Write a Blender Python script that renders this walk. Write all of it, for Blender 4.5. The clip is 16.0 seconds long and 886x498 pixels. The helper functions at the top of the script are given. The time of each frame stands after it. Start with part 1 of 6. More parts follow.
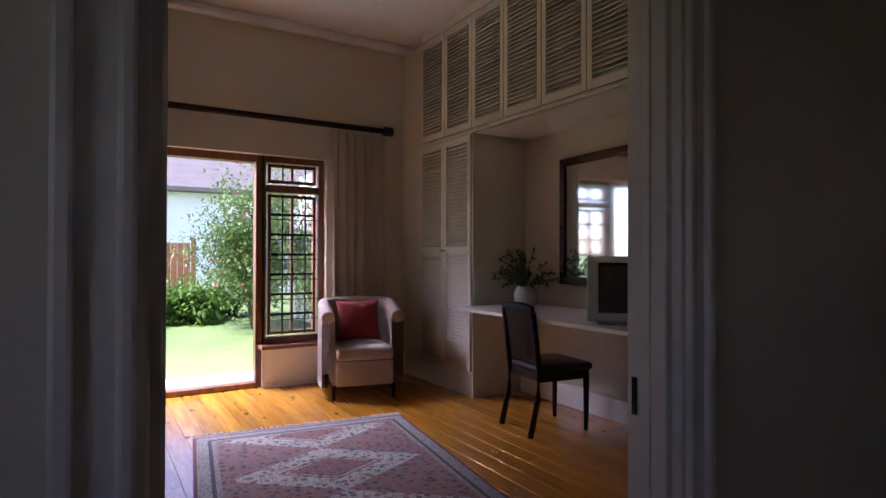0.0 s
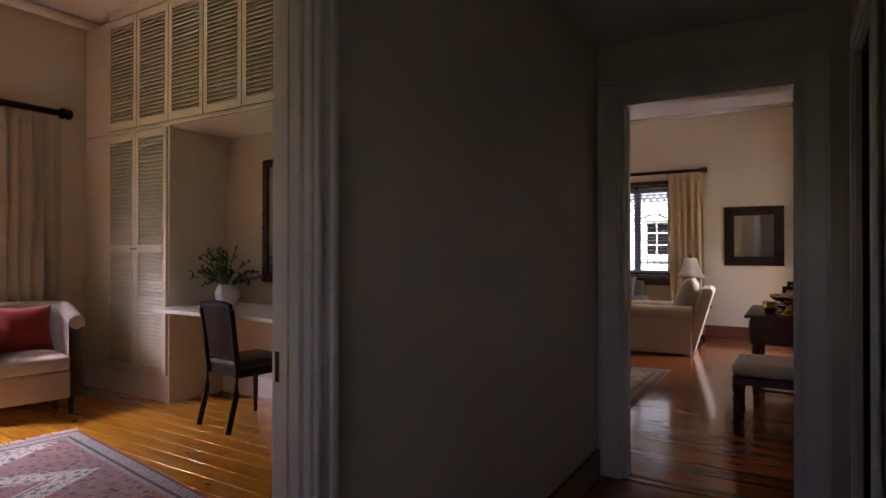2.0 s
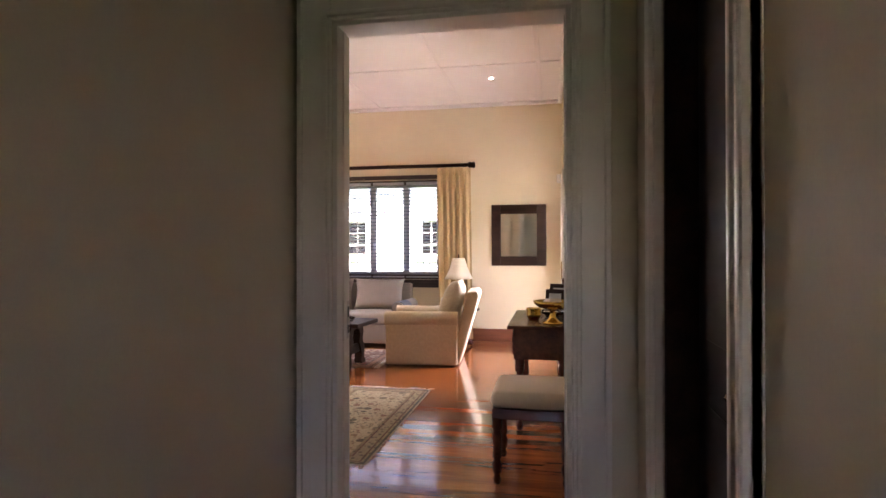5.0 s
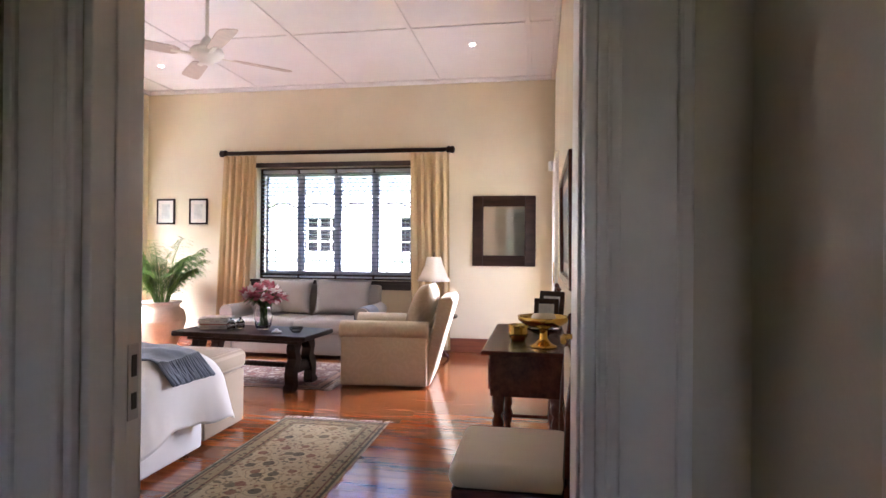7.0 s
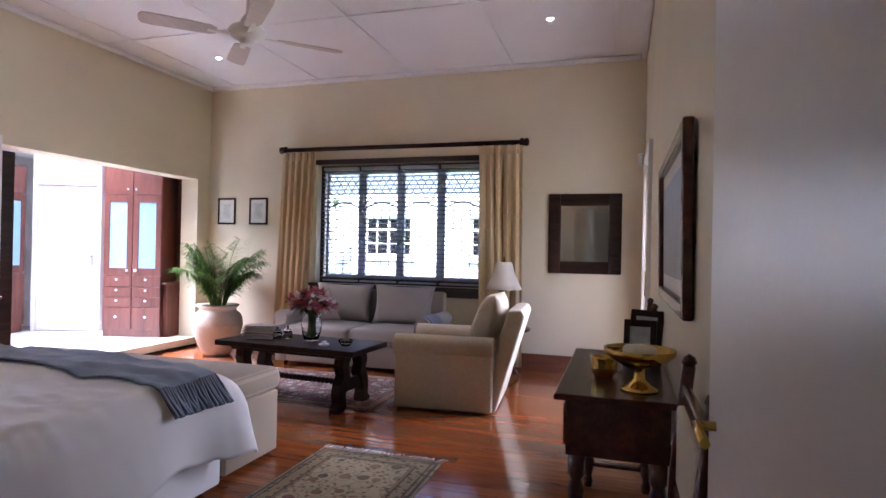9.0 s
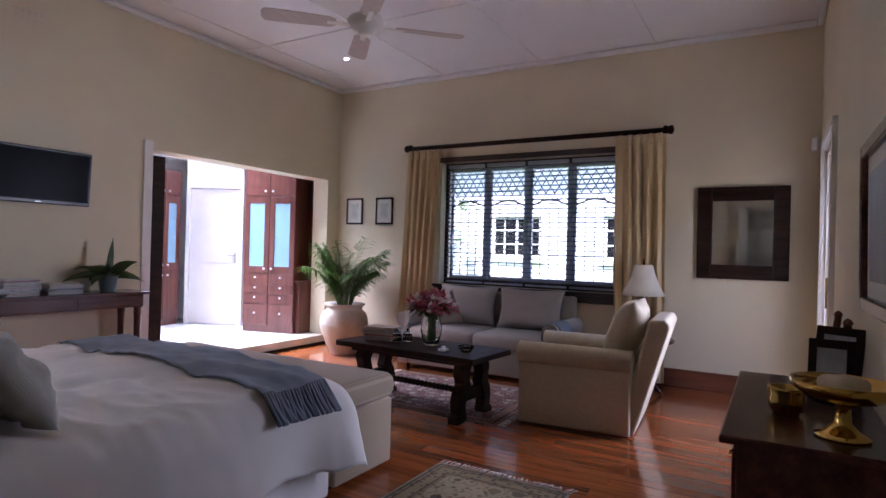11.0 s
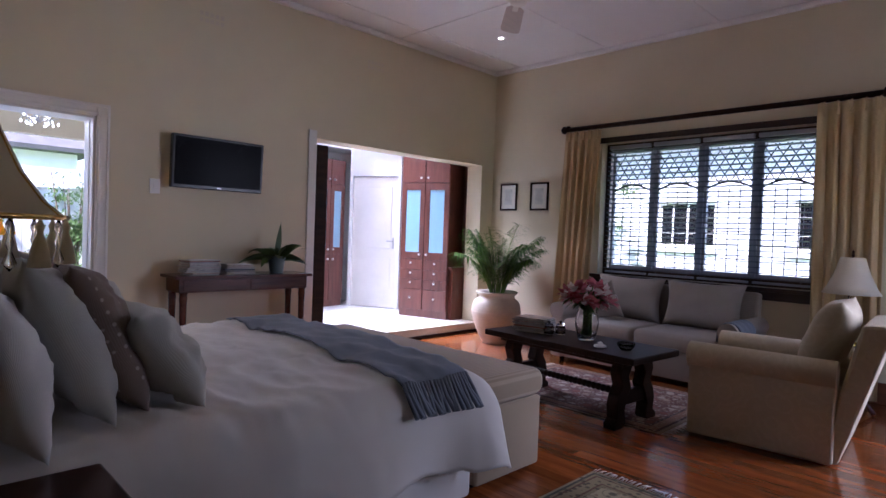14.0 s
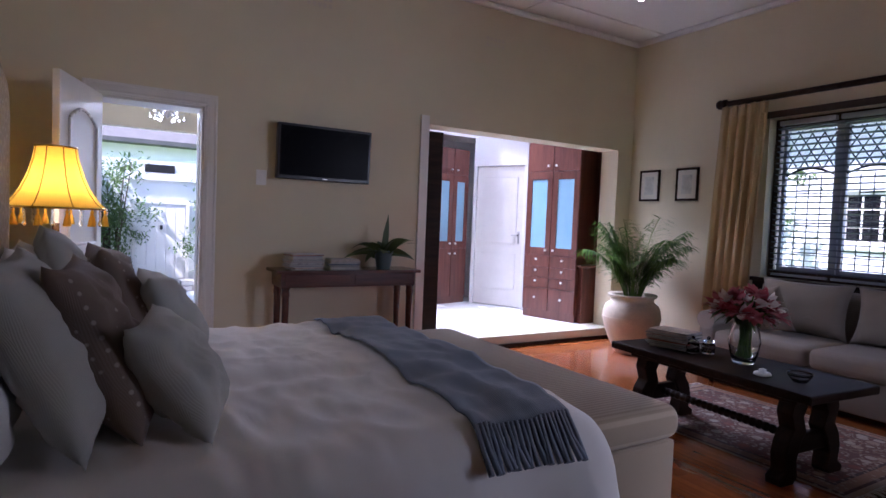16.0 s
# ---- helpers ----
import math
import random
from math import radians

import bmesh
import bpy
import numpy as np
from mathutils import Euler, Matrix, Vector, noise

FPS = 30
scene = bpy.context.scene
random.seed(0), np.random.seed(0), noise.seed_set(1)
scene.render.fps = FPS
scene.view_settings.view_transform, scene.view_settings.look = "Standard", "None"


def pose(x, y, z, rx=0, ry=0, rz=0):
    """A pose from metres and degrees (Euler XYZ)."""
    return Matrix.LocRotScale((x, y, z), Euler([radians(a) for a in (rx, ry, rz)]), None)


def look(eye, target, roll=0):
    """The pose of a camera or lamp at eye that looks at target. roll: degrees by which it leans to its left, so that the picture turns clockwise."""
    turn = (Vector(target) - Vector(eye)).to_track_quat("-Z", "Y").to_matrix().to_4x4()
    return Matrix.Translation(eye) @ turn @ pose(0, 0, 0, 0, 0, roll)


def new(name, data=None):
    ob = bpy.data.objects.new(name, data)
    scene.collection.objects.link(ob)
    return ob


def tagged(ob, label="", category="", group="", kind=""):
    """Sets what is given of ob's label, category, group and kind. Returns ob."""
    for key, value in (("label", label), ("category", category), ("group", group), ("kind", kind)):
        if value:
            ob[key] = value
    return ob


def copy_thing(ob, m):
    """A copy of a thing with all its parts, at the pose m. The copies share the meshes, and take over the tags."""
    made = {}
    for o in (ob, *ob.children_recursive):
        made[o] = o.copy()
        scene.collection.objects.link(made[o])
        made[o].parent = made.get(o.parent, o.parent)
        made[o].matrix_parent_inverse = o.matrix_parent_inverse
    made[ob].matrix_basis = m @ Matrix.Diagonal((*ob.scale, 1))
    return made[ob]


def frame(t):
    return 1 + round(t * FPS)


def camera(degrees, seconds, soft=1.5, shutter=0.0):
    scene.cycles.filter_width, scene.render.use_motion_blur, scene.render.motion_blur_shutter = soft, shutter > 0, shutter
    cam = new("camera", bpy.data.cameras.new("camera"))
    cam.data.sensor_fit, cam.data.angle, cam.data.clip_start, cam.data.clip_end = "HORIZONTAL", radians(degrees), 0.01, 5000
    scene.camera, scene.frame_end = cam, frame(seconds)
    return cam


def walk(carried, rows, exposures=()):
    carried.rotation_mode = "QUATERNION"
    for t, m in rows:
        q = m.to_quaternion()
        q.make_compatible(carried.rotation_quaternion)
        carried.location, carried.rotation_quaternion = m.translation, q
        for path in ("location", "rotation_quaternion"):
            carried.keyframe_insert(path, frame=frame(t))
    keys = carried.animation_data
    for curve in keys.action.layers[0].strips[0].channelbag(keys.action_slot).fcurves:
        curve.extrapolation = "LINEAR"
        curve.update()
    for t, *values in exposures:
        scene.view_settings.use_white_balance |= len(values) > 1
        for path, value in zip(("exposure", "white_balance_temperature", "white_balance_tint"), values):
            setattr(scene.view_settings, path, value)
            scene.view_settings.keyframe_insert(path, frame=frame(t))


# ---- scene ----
# ---------- camera and walk ----------
cam = camera(74.89, 16.0)
ROWS = [
    (0.0, 0.045, -0.254, 1.249, -31.57, 0.49, -0.14),
    (0.5, 0.020, -0.363, 1.253, -38.35, 0.36, -0.22),
    (1.0, -0.015, -0.450, 1.254, -45.58, 0.47, -0.18),
    (1.5, -0.047, -0.517, 1.253, -52.95, 0.39, -0.07),
    (2.0, -0.027, -0.540, 1.248, -58.74, 0.39, -0.05),
    (2.5, 0.058, -0.550, 1.250, -64.18, 0.46, -0.04),
    (3.0, 0.224, -0.554, 1.254, -69.32, 0.42, 0.00),
    (3.5, 0.437, -0.531, 1.253, -73.86, 0.40, 0.14),
    (4.0, 0.675, -0.509, 1.249, -76.51, 0.39, 0.25),
    (6.5, 2.155, -0.486, 1.255, -80.60, 0.29, -0.40),
    (7.0, 2.379, -0.480, 1.246, -80.46, 0.20, -0.48),
    (7.5, 2.601, -0.477, 1.253, -79.67, 0.29, -0.60),
    (8.0, 2.798, -0.473, 1.267, -77.82, 0.32, -0.77),
    (10.5, 3.360, -0.333, 1.272, -63.53, 0.23, -1.50),
    (11.0, 3.440, -0.321, 1.255, -60.05, 0.20, -1.55),
    (11.5, 3.488, -0.314, 1.249, -56.46, 0.11, -1.68),
    (12.0, 3.505, -0.311, 1.239, -53.36, 0.01, -1.79),
    (12.5, 3.540, -0.299, 1.234, -50.89, -0.17, -1.88),
    (13.0, 3.567, -0.303, 1.227, -48.86, -0.57, -1.95),
    (13.5, 3.595, -0.288, 1.237, -46.94, -1.18, -1.97),
    (14.0, 3.668, -0.210, 1.238, -44.52, -1.44, -2.10),
    (14.5, 3.815, -0.092, 1.232, -40.55, -1.70, -2.13),
    (15.0, 3.931, -0.004, 1.232, -35.80, -2.10, -2.27),
    (15.5, 4.043, 0.055, 1.232, -32.68, -2.45, -2.30),
    (16.0, 4.195, 0.100, 1.246, -30.64, -2.62, -2.30),
]
EXPOSURES = [(0.0, 1.85, 5700, 37), (2.0, 2.45, 6500, 38), (3.5, 3.6, 7100, 37), (6.5, 4.35, 6100, 27), (8.0, 3.7, 5600, 28), (10.3, 2.6, 5400, 32), (13.0, 2.3, 5350, 32), (16.0, 1.9, 5300, 32)]
walk(cam, [(t, pose(x, y, z, 90 + pitch, roll, yaw)) for t, x, y, z, yaw, pitch, roll in ROWS], EXPOSURES)

# ---------- sky and sun ----------
world = bpy.data.worlds.new("sky")
scene.world = world
world.use_nodes = True
wn = world.node_tree.nodes
sky = wn.new("ShaderNodeTexSky")
sky.sky_type, sky.sun_disc = "NISHITA", False
sky.sun_elevation, sky.sun_rotation = radians(56), radians(255)
world.node_tree.links.new(sky.outputs[0], wn["Background"].inputs[0])
wn["Background"].inputs[1].default_value = 0.15
sun = new("sun", bpy.data.lights.new("sun", "SUN"))
sun.data.energy, sun.data.angle, sun.data.color = 5.0, radians(0.6), (1.0, 0.95, 0.87)
sun.matrix_world = look((-19, -5, 28), (0, 0, 0))


# lamps added for daylight, in the dressing room skylight and above the garden door
def daylight(name, eye, target, w, h, watts, spread=180):
    l = new(name, bpy.data.lights.new(name, "AREA"))
    l.data.shape, l.data.size, l.data.size_y, l.data.energy, l.data.color = "RECTANGLE", w, h, watts, (0.93, 0.97, 1.0)
    l.data.spread = radians(spread)
    l.matrix_world = look(eye, target)


daylight("skylight_daylight", (8.05, 6.17, 2.54), (8.05, 4.95, 0.1), 1.7, 1.0, 21, 95)
# more added lamps brighten the bed from the glazed door and garden room
daylight("glazed_door_daylight", (8.50, -0.92, 1.15), (6.3, 1.7, 0.6), 0.5, 1.7, 4.5, 90)
daylight("court_daylight", (4.6, 6.5, 2.58), (4.6, 2.2, 0.7), 1.6, 0.7, 9, 110)
daylight("garden_daylight", (0.9, 5.85, 2.75), (1.0, 3.2, 0.2), 1.6, 0.8, 150)


# ---------- materials ----------
def nodes_of(name):
    m = bpy.data.materials.new(name)
    m.use_nodes = True
    nt = m.node_tree
    return m, nt, nt.nodes["Principled BSDF"]


def node(nt, kind, **inputs):
    n = nt.nodes.new(kind)
    for k, v in inputs.items():
        n.inputs[k.replace("_", " ")].default_value = v
    return n


def ramp(nt, fac, stops, step=False):
    r = nt.nodes.new("ShaderNodeValToRGB")
    r.color_ramp.interpolation = "CONSTANT" if step else "LINEAR"
    while len(r.color_ramp.elements) < len(stops):
        r.color_ramp.elements.new(0.5)
    for e, (p, c) in zip(r.color_ramp.elements, stops):
        e.position, e.color = p, (*c, 1)
    nt.links.new(fac, r.inputs[0])
    return r.outputs[0]


def mixc(nt, fac, a, b, mode="MIX"):
    m = nt.nodes.new("ShaderNodeMix")
    m.data_type, m.blend_type = "RGBA", mode
    for sock, v in ((m.inputs[0], fac), (m.inputs[6], a), (m.inputs[7], b)):
        if isinstance(v, (int, float)):
            sock.default_value = v
        elif isinstance(v, tuple):
            sock.default_value = (*v, 1)
        else:
            nt.links.new(v, sock)
    return m.outputs[2]


def maths(nt, op, a, b=0.0, c=0.0):
    m = nt.nodes.new("ShaderNodeMath")
    m.operation = op
    for sock, v in zip(m.inputs, (a, b, c)):
        if isinstance(v, (int, float)):
            sock.default_value = v
        else:
            nt.links.new(v, sock)
    return m.outputs[0]


def bump(nt, b, height, strength, distance=0.005):
    n = node(nt, "ShaderNodeBump", Strength=strength, Distance=distance)
    nt.links.new(height, n.inputs["Height"])
    nt.links.new(n.outputs[0], b.inputs["Normal"])


def coords(nt, stretch=(1, 1, 1)):
    t = nt.nodes.new("ShaderNodeTexCoord")
    mp = nt.nodes.new("ShaderNodeMapping")
    mp.inputs["Scale"].default_value = stretch
    nt.links.new(t.outputs["Object"], mp.inputs[0])
    return mp.outputs[0]


def noise_of(nt, vec, scale, detail=4.0, rough=0.55):
    n = node(nt, "ShaderNodeTexNoise", Scale=scale, Detail=detail, Roughness=rough)
    nt.links.new(vec, n.inputs["Vector"])
    return n.outputs[0]


def plain(name, colour, rough=0.6, metal=0.0, vary=0.12, scale=3.0, fine=90.0, relief=0.08, stretch=(1, 1, 1), sheen=0.0, coat=0.0, gleam=0.5):
    """A surface with broad stains and a fine grain."""
    m, nt, b = nodes_of(name)
    v = coords(nt, stretch)
    broad, grain = noise_of(nt, v, scale), noise_of(nt, v, fine, 6.0)
    dark = tuple(c * (1 - vary) for c in colour)
    light = tuple(min(1, c * (1 + vary * 0.6)) for c in colour)
    c1 = ramp(nt, broad, [(0.3, dark), (0.7, light)])
    c2 = ramp(nt, grain, [(0.3, (1 - vary,) * 3), (0.7, (1, 1, 1))])
    nt.links.new(mixc(nt, 0.6, c1, c2, "MULTIPLY"), b.inputs["Base Color"])
    r = nt.nodes.new("ShaderNodeMapRange")
    r.inputs[3].default_value, r.inputs[4].default_value = max(0.02, rough - 0.08), min(1, rough + 0.1)
    nt.links.new(broad, r.inputs[0])
    nt.links.new(r.outputs[0], b.inputs["Roughness"])
    b.inputs["Metallic"].default_value = metal
    b.inputs["Sheen Weight"].default_value = sheen
    b.inputs["Coat Weight"].default_value = coat
    b.inputs["Coat Roughness"].default_value = 0.15
    b.inputs["Specular IOR Level"].default_value = gleam
    if relief:
        bump(nt, b, grain, relief)
    return m


def wood(name, dark, light, rough=0.3, along="y", knots=False, piece=0.25, coat=0.3, fine=1.0):
    """Grain along one axis; each piece differs by its own random number."""
    m, nt, b = nodes_of(name)
    k = {"x": (1.2, 14, 14), "y": (14, 1.2, 14), "z": (14, 14, 1.2)}[along]
    t = nt.nodes.new("ShaderNodeTexCoord")
    info = nt.nodes.new("ShaderNodeObjectInfo")
    add = nt.nodes.new("ShaderNodeVectorMath")
    add.operation = "MULTIPLY_ADD"
    comb = nt.nodes.new("ShaderNodeCombineXYZ")
    for i in range(3):
        nt.links.new(maths(nt, "MULTIPLY", info.outputs["Random"], 37.0 + 11 * i), comb.inputs[i])
    nt.links.new(t.outputs["Object"], add.inputs[0])
    add.inputs[1].default_value = tuple(c * fine for c in k)
    nt.links.new(comb.outputs[0], add.inputs[2])
    g1, g2 = noise_of(nt, add.outputs[0], 1.3, 6.0, 0.65), noise_of(nt, add.outputs[0], 7.0, 3.0)
    c = ramp(nt, g1, [(0.3, dark), (0.68, light)])
    c = mixc(nt, 0.35, c, ramp(nt, g2, [(0.35, (0.55, 0.5, 0.45)), (0.6, (1, 1, 1))]), "MULTIPLY")
    tone = ramp(nt, info.outputs["Random"], [(0.0, (1 - piece,) * 3), (1.0, (1 + piece * 0.5,) * 3)])
    c = mixc(nt, 1.0, c, tone, "MULTIPLY")
    if knots:
        vor = node(nt, "ShaderNodeTexVoronoi", Scale=3.4)
        add2 = nt.nodes.new("ShaderNodeVectorMath")
        add2.operation = "MULTIPLY_ADD"
        nt.links.new(t.outputs["Object"], add2.inputs[0])
        add2.inputs[1].default_value = (2.0, 1.0, 1.0) if along == "y" else (1.0, 2.0, 1.0)
        nt.links.new(comb.outputs[0], add2.inputs[2])
        nt.links.new(add2.outputs[0], vor.inputs["Vector"])
        spot = ramp(nt, vor.outputs["Distance"], [(0.05, (0.16, 0.06, 0.02)), (0.13, (1, 1, 1))])
        c = mixc(nt, 1.0, c, spot, "MULTIPLY")
    nt.links.new(c, b.inputs["Base Color"])
    b.inputs["Roughness"].default_value = rough
    b.inputs["Coat Weight"].default_value = coat
    b.inputs["Coat Roughness"].default_value = 0.08
    bump(nt, b, g1, 0.05)
    return m


def weave(name, colour, second, scale=160.0, rough=0.9, damask=0.0, stripe=0.0, dots=0.0):
    """Cloth: a fine weave, with a faint pattern of damask or stripes."""
    m, nt, b = nodes_of(name)
    v = coords(nt)
    w1 = node(nt, "ShaderNodeTexWave", Scale=scale, Distortion=1.0)
    nt.links.new(v, w1.inputs["Vector"])
    big = noise_of(nt, v, 2.2)
    c = mixc(nt, w1.outputs["Fac"], colour, second)
    c = mixc(nt, 0.5, c, ramp(nt, big, [(0.3, (0.82, 0.82, 0.82)), (0.7, (1, 1, 1))]), "MULTIPLY")
    if damask:
        vor = node(nt, "ShaderNodeTexVoronoi", Scale=9.0)
        nt.links.new(v, vor.inputs["Vector"])
        s = maths(nt, "SINE", maths(nt, "MULTIPLY", vor.outputs["Distance"], 19.0))
        c = mixc(nt, damask, c, ramp(nt, s, [(0.45, (0.75, 0.72, 0.68)), (0.55, (1, 1, 1))]), "MULTIPLY")
    if dots:
        spots = node(nt, "ShaderNodeTexVoronoi", Scale=dots, Randomness=0.15)
        nt.links.new(v, spots.inputs["Vector"])
        c = mixc(nt, ramp(nt, spots.outputs["Distance"], [(0.12, (0.8, 0.8, 0.8)), (0.2, (0, 0, 0))]), c, (0.42, 0.36, 0.30))
    if stripe:
        w2 = node(nt, "ShaderNodeTexWave", Scale=stripe)
        w2.bands_direction = "Y"
        nt.links.new(v, w2.inputs["Vector"])
        c = mixc(nt, 0.6, c, ramp(nt, w2.outputs["Fac"], [(0.3, (0.6, 0.58, 0.55)), (0.6, (1, 1, 1))]), "MULTIPLY")
    nt.links.new(c, b.inputs["Base Color"])
    b.inputs["Roughness"].default_value = rough
    b.inputs["Sheen Weight"].default_value = 0.15
    bump(nt, b, w1.outputs["Fac"], 0.15, 0.002)
    return m


def carpet(name, hx, hy, bands, field, accents, scale=9.0, medallion=0.0):
    """A woven rug: border bands by the distance from the edge, a field of small flowers, medallions along the middle."""
    m, nt, b = nodes_of(name)
    t = nt.nodes.new("ShaderNodeTexCoord")
    s = nt.nodes.new("ShaderNodeSeparateXYZ")
    nt.links.new(t.outputs["Object"], s.inputs[0])
    ax, ay = maths(nt, "ABSOLUTE", s.outputs[0]), maths(nt, "ABSOLUTE", s.outputs[1])
    d = maths(nt, "MINIMUM", maths(nt, "SUBTRACT", hx, ax), maths(nt, "SUBTRACT", hy, ay))
    vor = node(nt, "ShaderNodeTexVoronoi", Scale=scale, Randomness=0.75)
    nt.links.new(t.outputs["Object"], vor.inputs["Vector"])
    vor2 = node(nt, "ShaderNodeTexVoronoi", Scale=scale * 2.6, Randomness=0.9)
    nt.links.new(t.outputs["Object"], vor2.inputs["Vector"])
    sep = nt.nodes.new("ShaderNodeSeparateColor")
    nt.links.new(vor.outputs["Color"], sep.inputs[0])
    pick = ramp(nt, sep.outputs[0], [(i / len(accents), c) for i, c in enumerate(accents)], True)
    petals = ramp(nt, vor.outputs["Distance"], [(0.0, (1, 1, 1)), (0.33, (1, 1, 1)), (0.38, (0, 0, 0)), (0.52, (0, 0, 0)), (0.56, (0.7, 0.7, 0.7)), (0.62, (0, 0, 0))])
    small = ramp(nt, vor2.outputs["Distance"], [(0.0, (1, 1, 1)), (0.28, (1, 1, 1)), (0.36, (0, 0, 0))])
    sep2 = nt.nodes.new("ShaderNodeSeparateColor")
    nt.links.new(vor2.outputs["Color"], sep2.inputs[0])
    tiny = ramp(nt, sep2.outputs[1], [(i / len(accents), c) for i, c in enumerate(accents)], True)
    f = mixc(nt, maths(nt, "MULTIPLY", small, 0.7), field, tiny)
    if medallion:
        u = maths(nt, "PINGPONG", maths(nt, "ADD", s.outputs[1], medallion * 0.5), medallion * 0.5)
        rad = maths(nt, "ADD", maths(nt, "DIVIDE", u, medallion * 0.5), maths(nt, "DIVIDE", ax, hx * 0.7))
        f = mixc(nt, ramp(nt, rad, [(0.0, (0.8, 0.8, 0.8)), (0.45, (0, 0, 0)), (0.50, (0.8, 0.8, 0.8)), (0.55, (0, 0, 0)), (1.24, (0.7, 0.7, 0.7))], True), f, mixc(nt, small, accents[0], mixc(nt, 0.45, tiny, field)))
    f = mixc(nt, maths(nt, "MULTIPLY", petals, 0.8), f, pick)
    border = ramp(nt, maths(nt, "MULTIPLY", d, 2.0), bands, True)
    border = mixc(nt, maths(nt, "MULTIPLY", small, 0.75), border, accents[1])
    inside = maths(nt, "GREATER_THAN", d, bands[-1][0] / 2)
    c = mixc(nt, inside, border, f)
    pile = noise_of(nt, t.outputs["Object"], 260.0, 2.0)
    wear = noise_of(nt, t.outputs["Object"], 2.6)
    c = mixc(nt, 0.55, c, ramp(nt, pile, [(0.25, (0.55, 0.55, 0.55)), (0.7, (1, 1, 1))]), "MULTIPLY")
    c = mixc(nt, 0.5, c, ramp(nt, wear, [(0.3, (0.7, 0.7, 0.7)), (0.7, (1, 1, 1))]), "MULTIPLY")
    nt.links.new(c, b.inputs["Base Color"])
    b.inputs["Roughness"].default_value = 0.95
    bump(nt, b, pile, 0.35, 0.004)
    return m


def clear(name, tint=(1, 1, 1), rough=0.0, ior=1.45):
    m, nt, b = nodes_of(name)
    b.inputs["Base Color"].default_value = (*tint, 1)
    b.inputs["Roughness"].default_value = rough
    b.inputs["Transmission Weight"].default_value = 1.0
    b.inputs["IOR"].default_value = ior
    return m


def pane_glass(name, tint=(1, 1, 1)):
    """Thin sheet glass: lets light straight through and mirrors a little."""
    m, nt, b = nodes_of(name)
    tr = nt.nodes.new("ShaderNodeBsdfTransparent")
    gl = nt.nodes.new("ShaderNodeBsdfGlossy")
    tr.inputs[0].default_value = (*tint, 1)
    gl.inputs["Roughness"].default_value = 0.02
    mx = nt.nodes.new("ShaderNodeMixShader")
    mx.inputs[0].default_value = 0.06
    nt.links.new(tr.outputs[0], mx.inputs[1])
    nt.links.new(gl.outputs[0], mx.inputs[2])
    nt.links.new(mx.outputs[0], nt.nodes["Material Output"].inputs[0])
    return m


def glow(name, colour, strength):
    m, nt, b = nodes_of(name)
    b.inputs["Base Color"].default_value = (*colour, 1)
    b.inputs["Emission Color"].default_value = (*colour, 1)
    b.inputs["Emission Strength"].default_value = strength
    return m


def leafy(name, a, b2):
    m, nt, b = nodes_of(name)
    g = nt.nodes.new("ShaderNodeNewGeometry")
    c = ramp(nt, g.outputs["Random Per Island"], [(0.0, a), (1.0, b2)])
    nt.links.new(c, b.inputs["Base Color"])
    b.inputs["Roughness"].default_value = 0.5
    tl = nt.nodes.new("ShaderNodeBsdfTranslucent")
    nt.links.new(c, tl.inputs[0])
    mx = nt.nodes.new("ShaderNodeMixShader")
    mx.inputs[0].default_value = 0.3
    nt.links.new(b.outputs[0], mx.inputs[1])
    nt.links.new(tl.outputs[0], mx.inputs[2])
    nt.links.new(mx.outputs[0], nt.nodes["Material Output"].inputs[0])
    return m


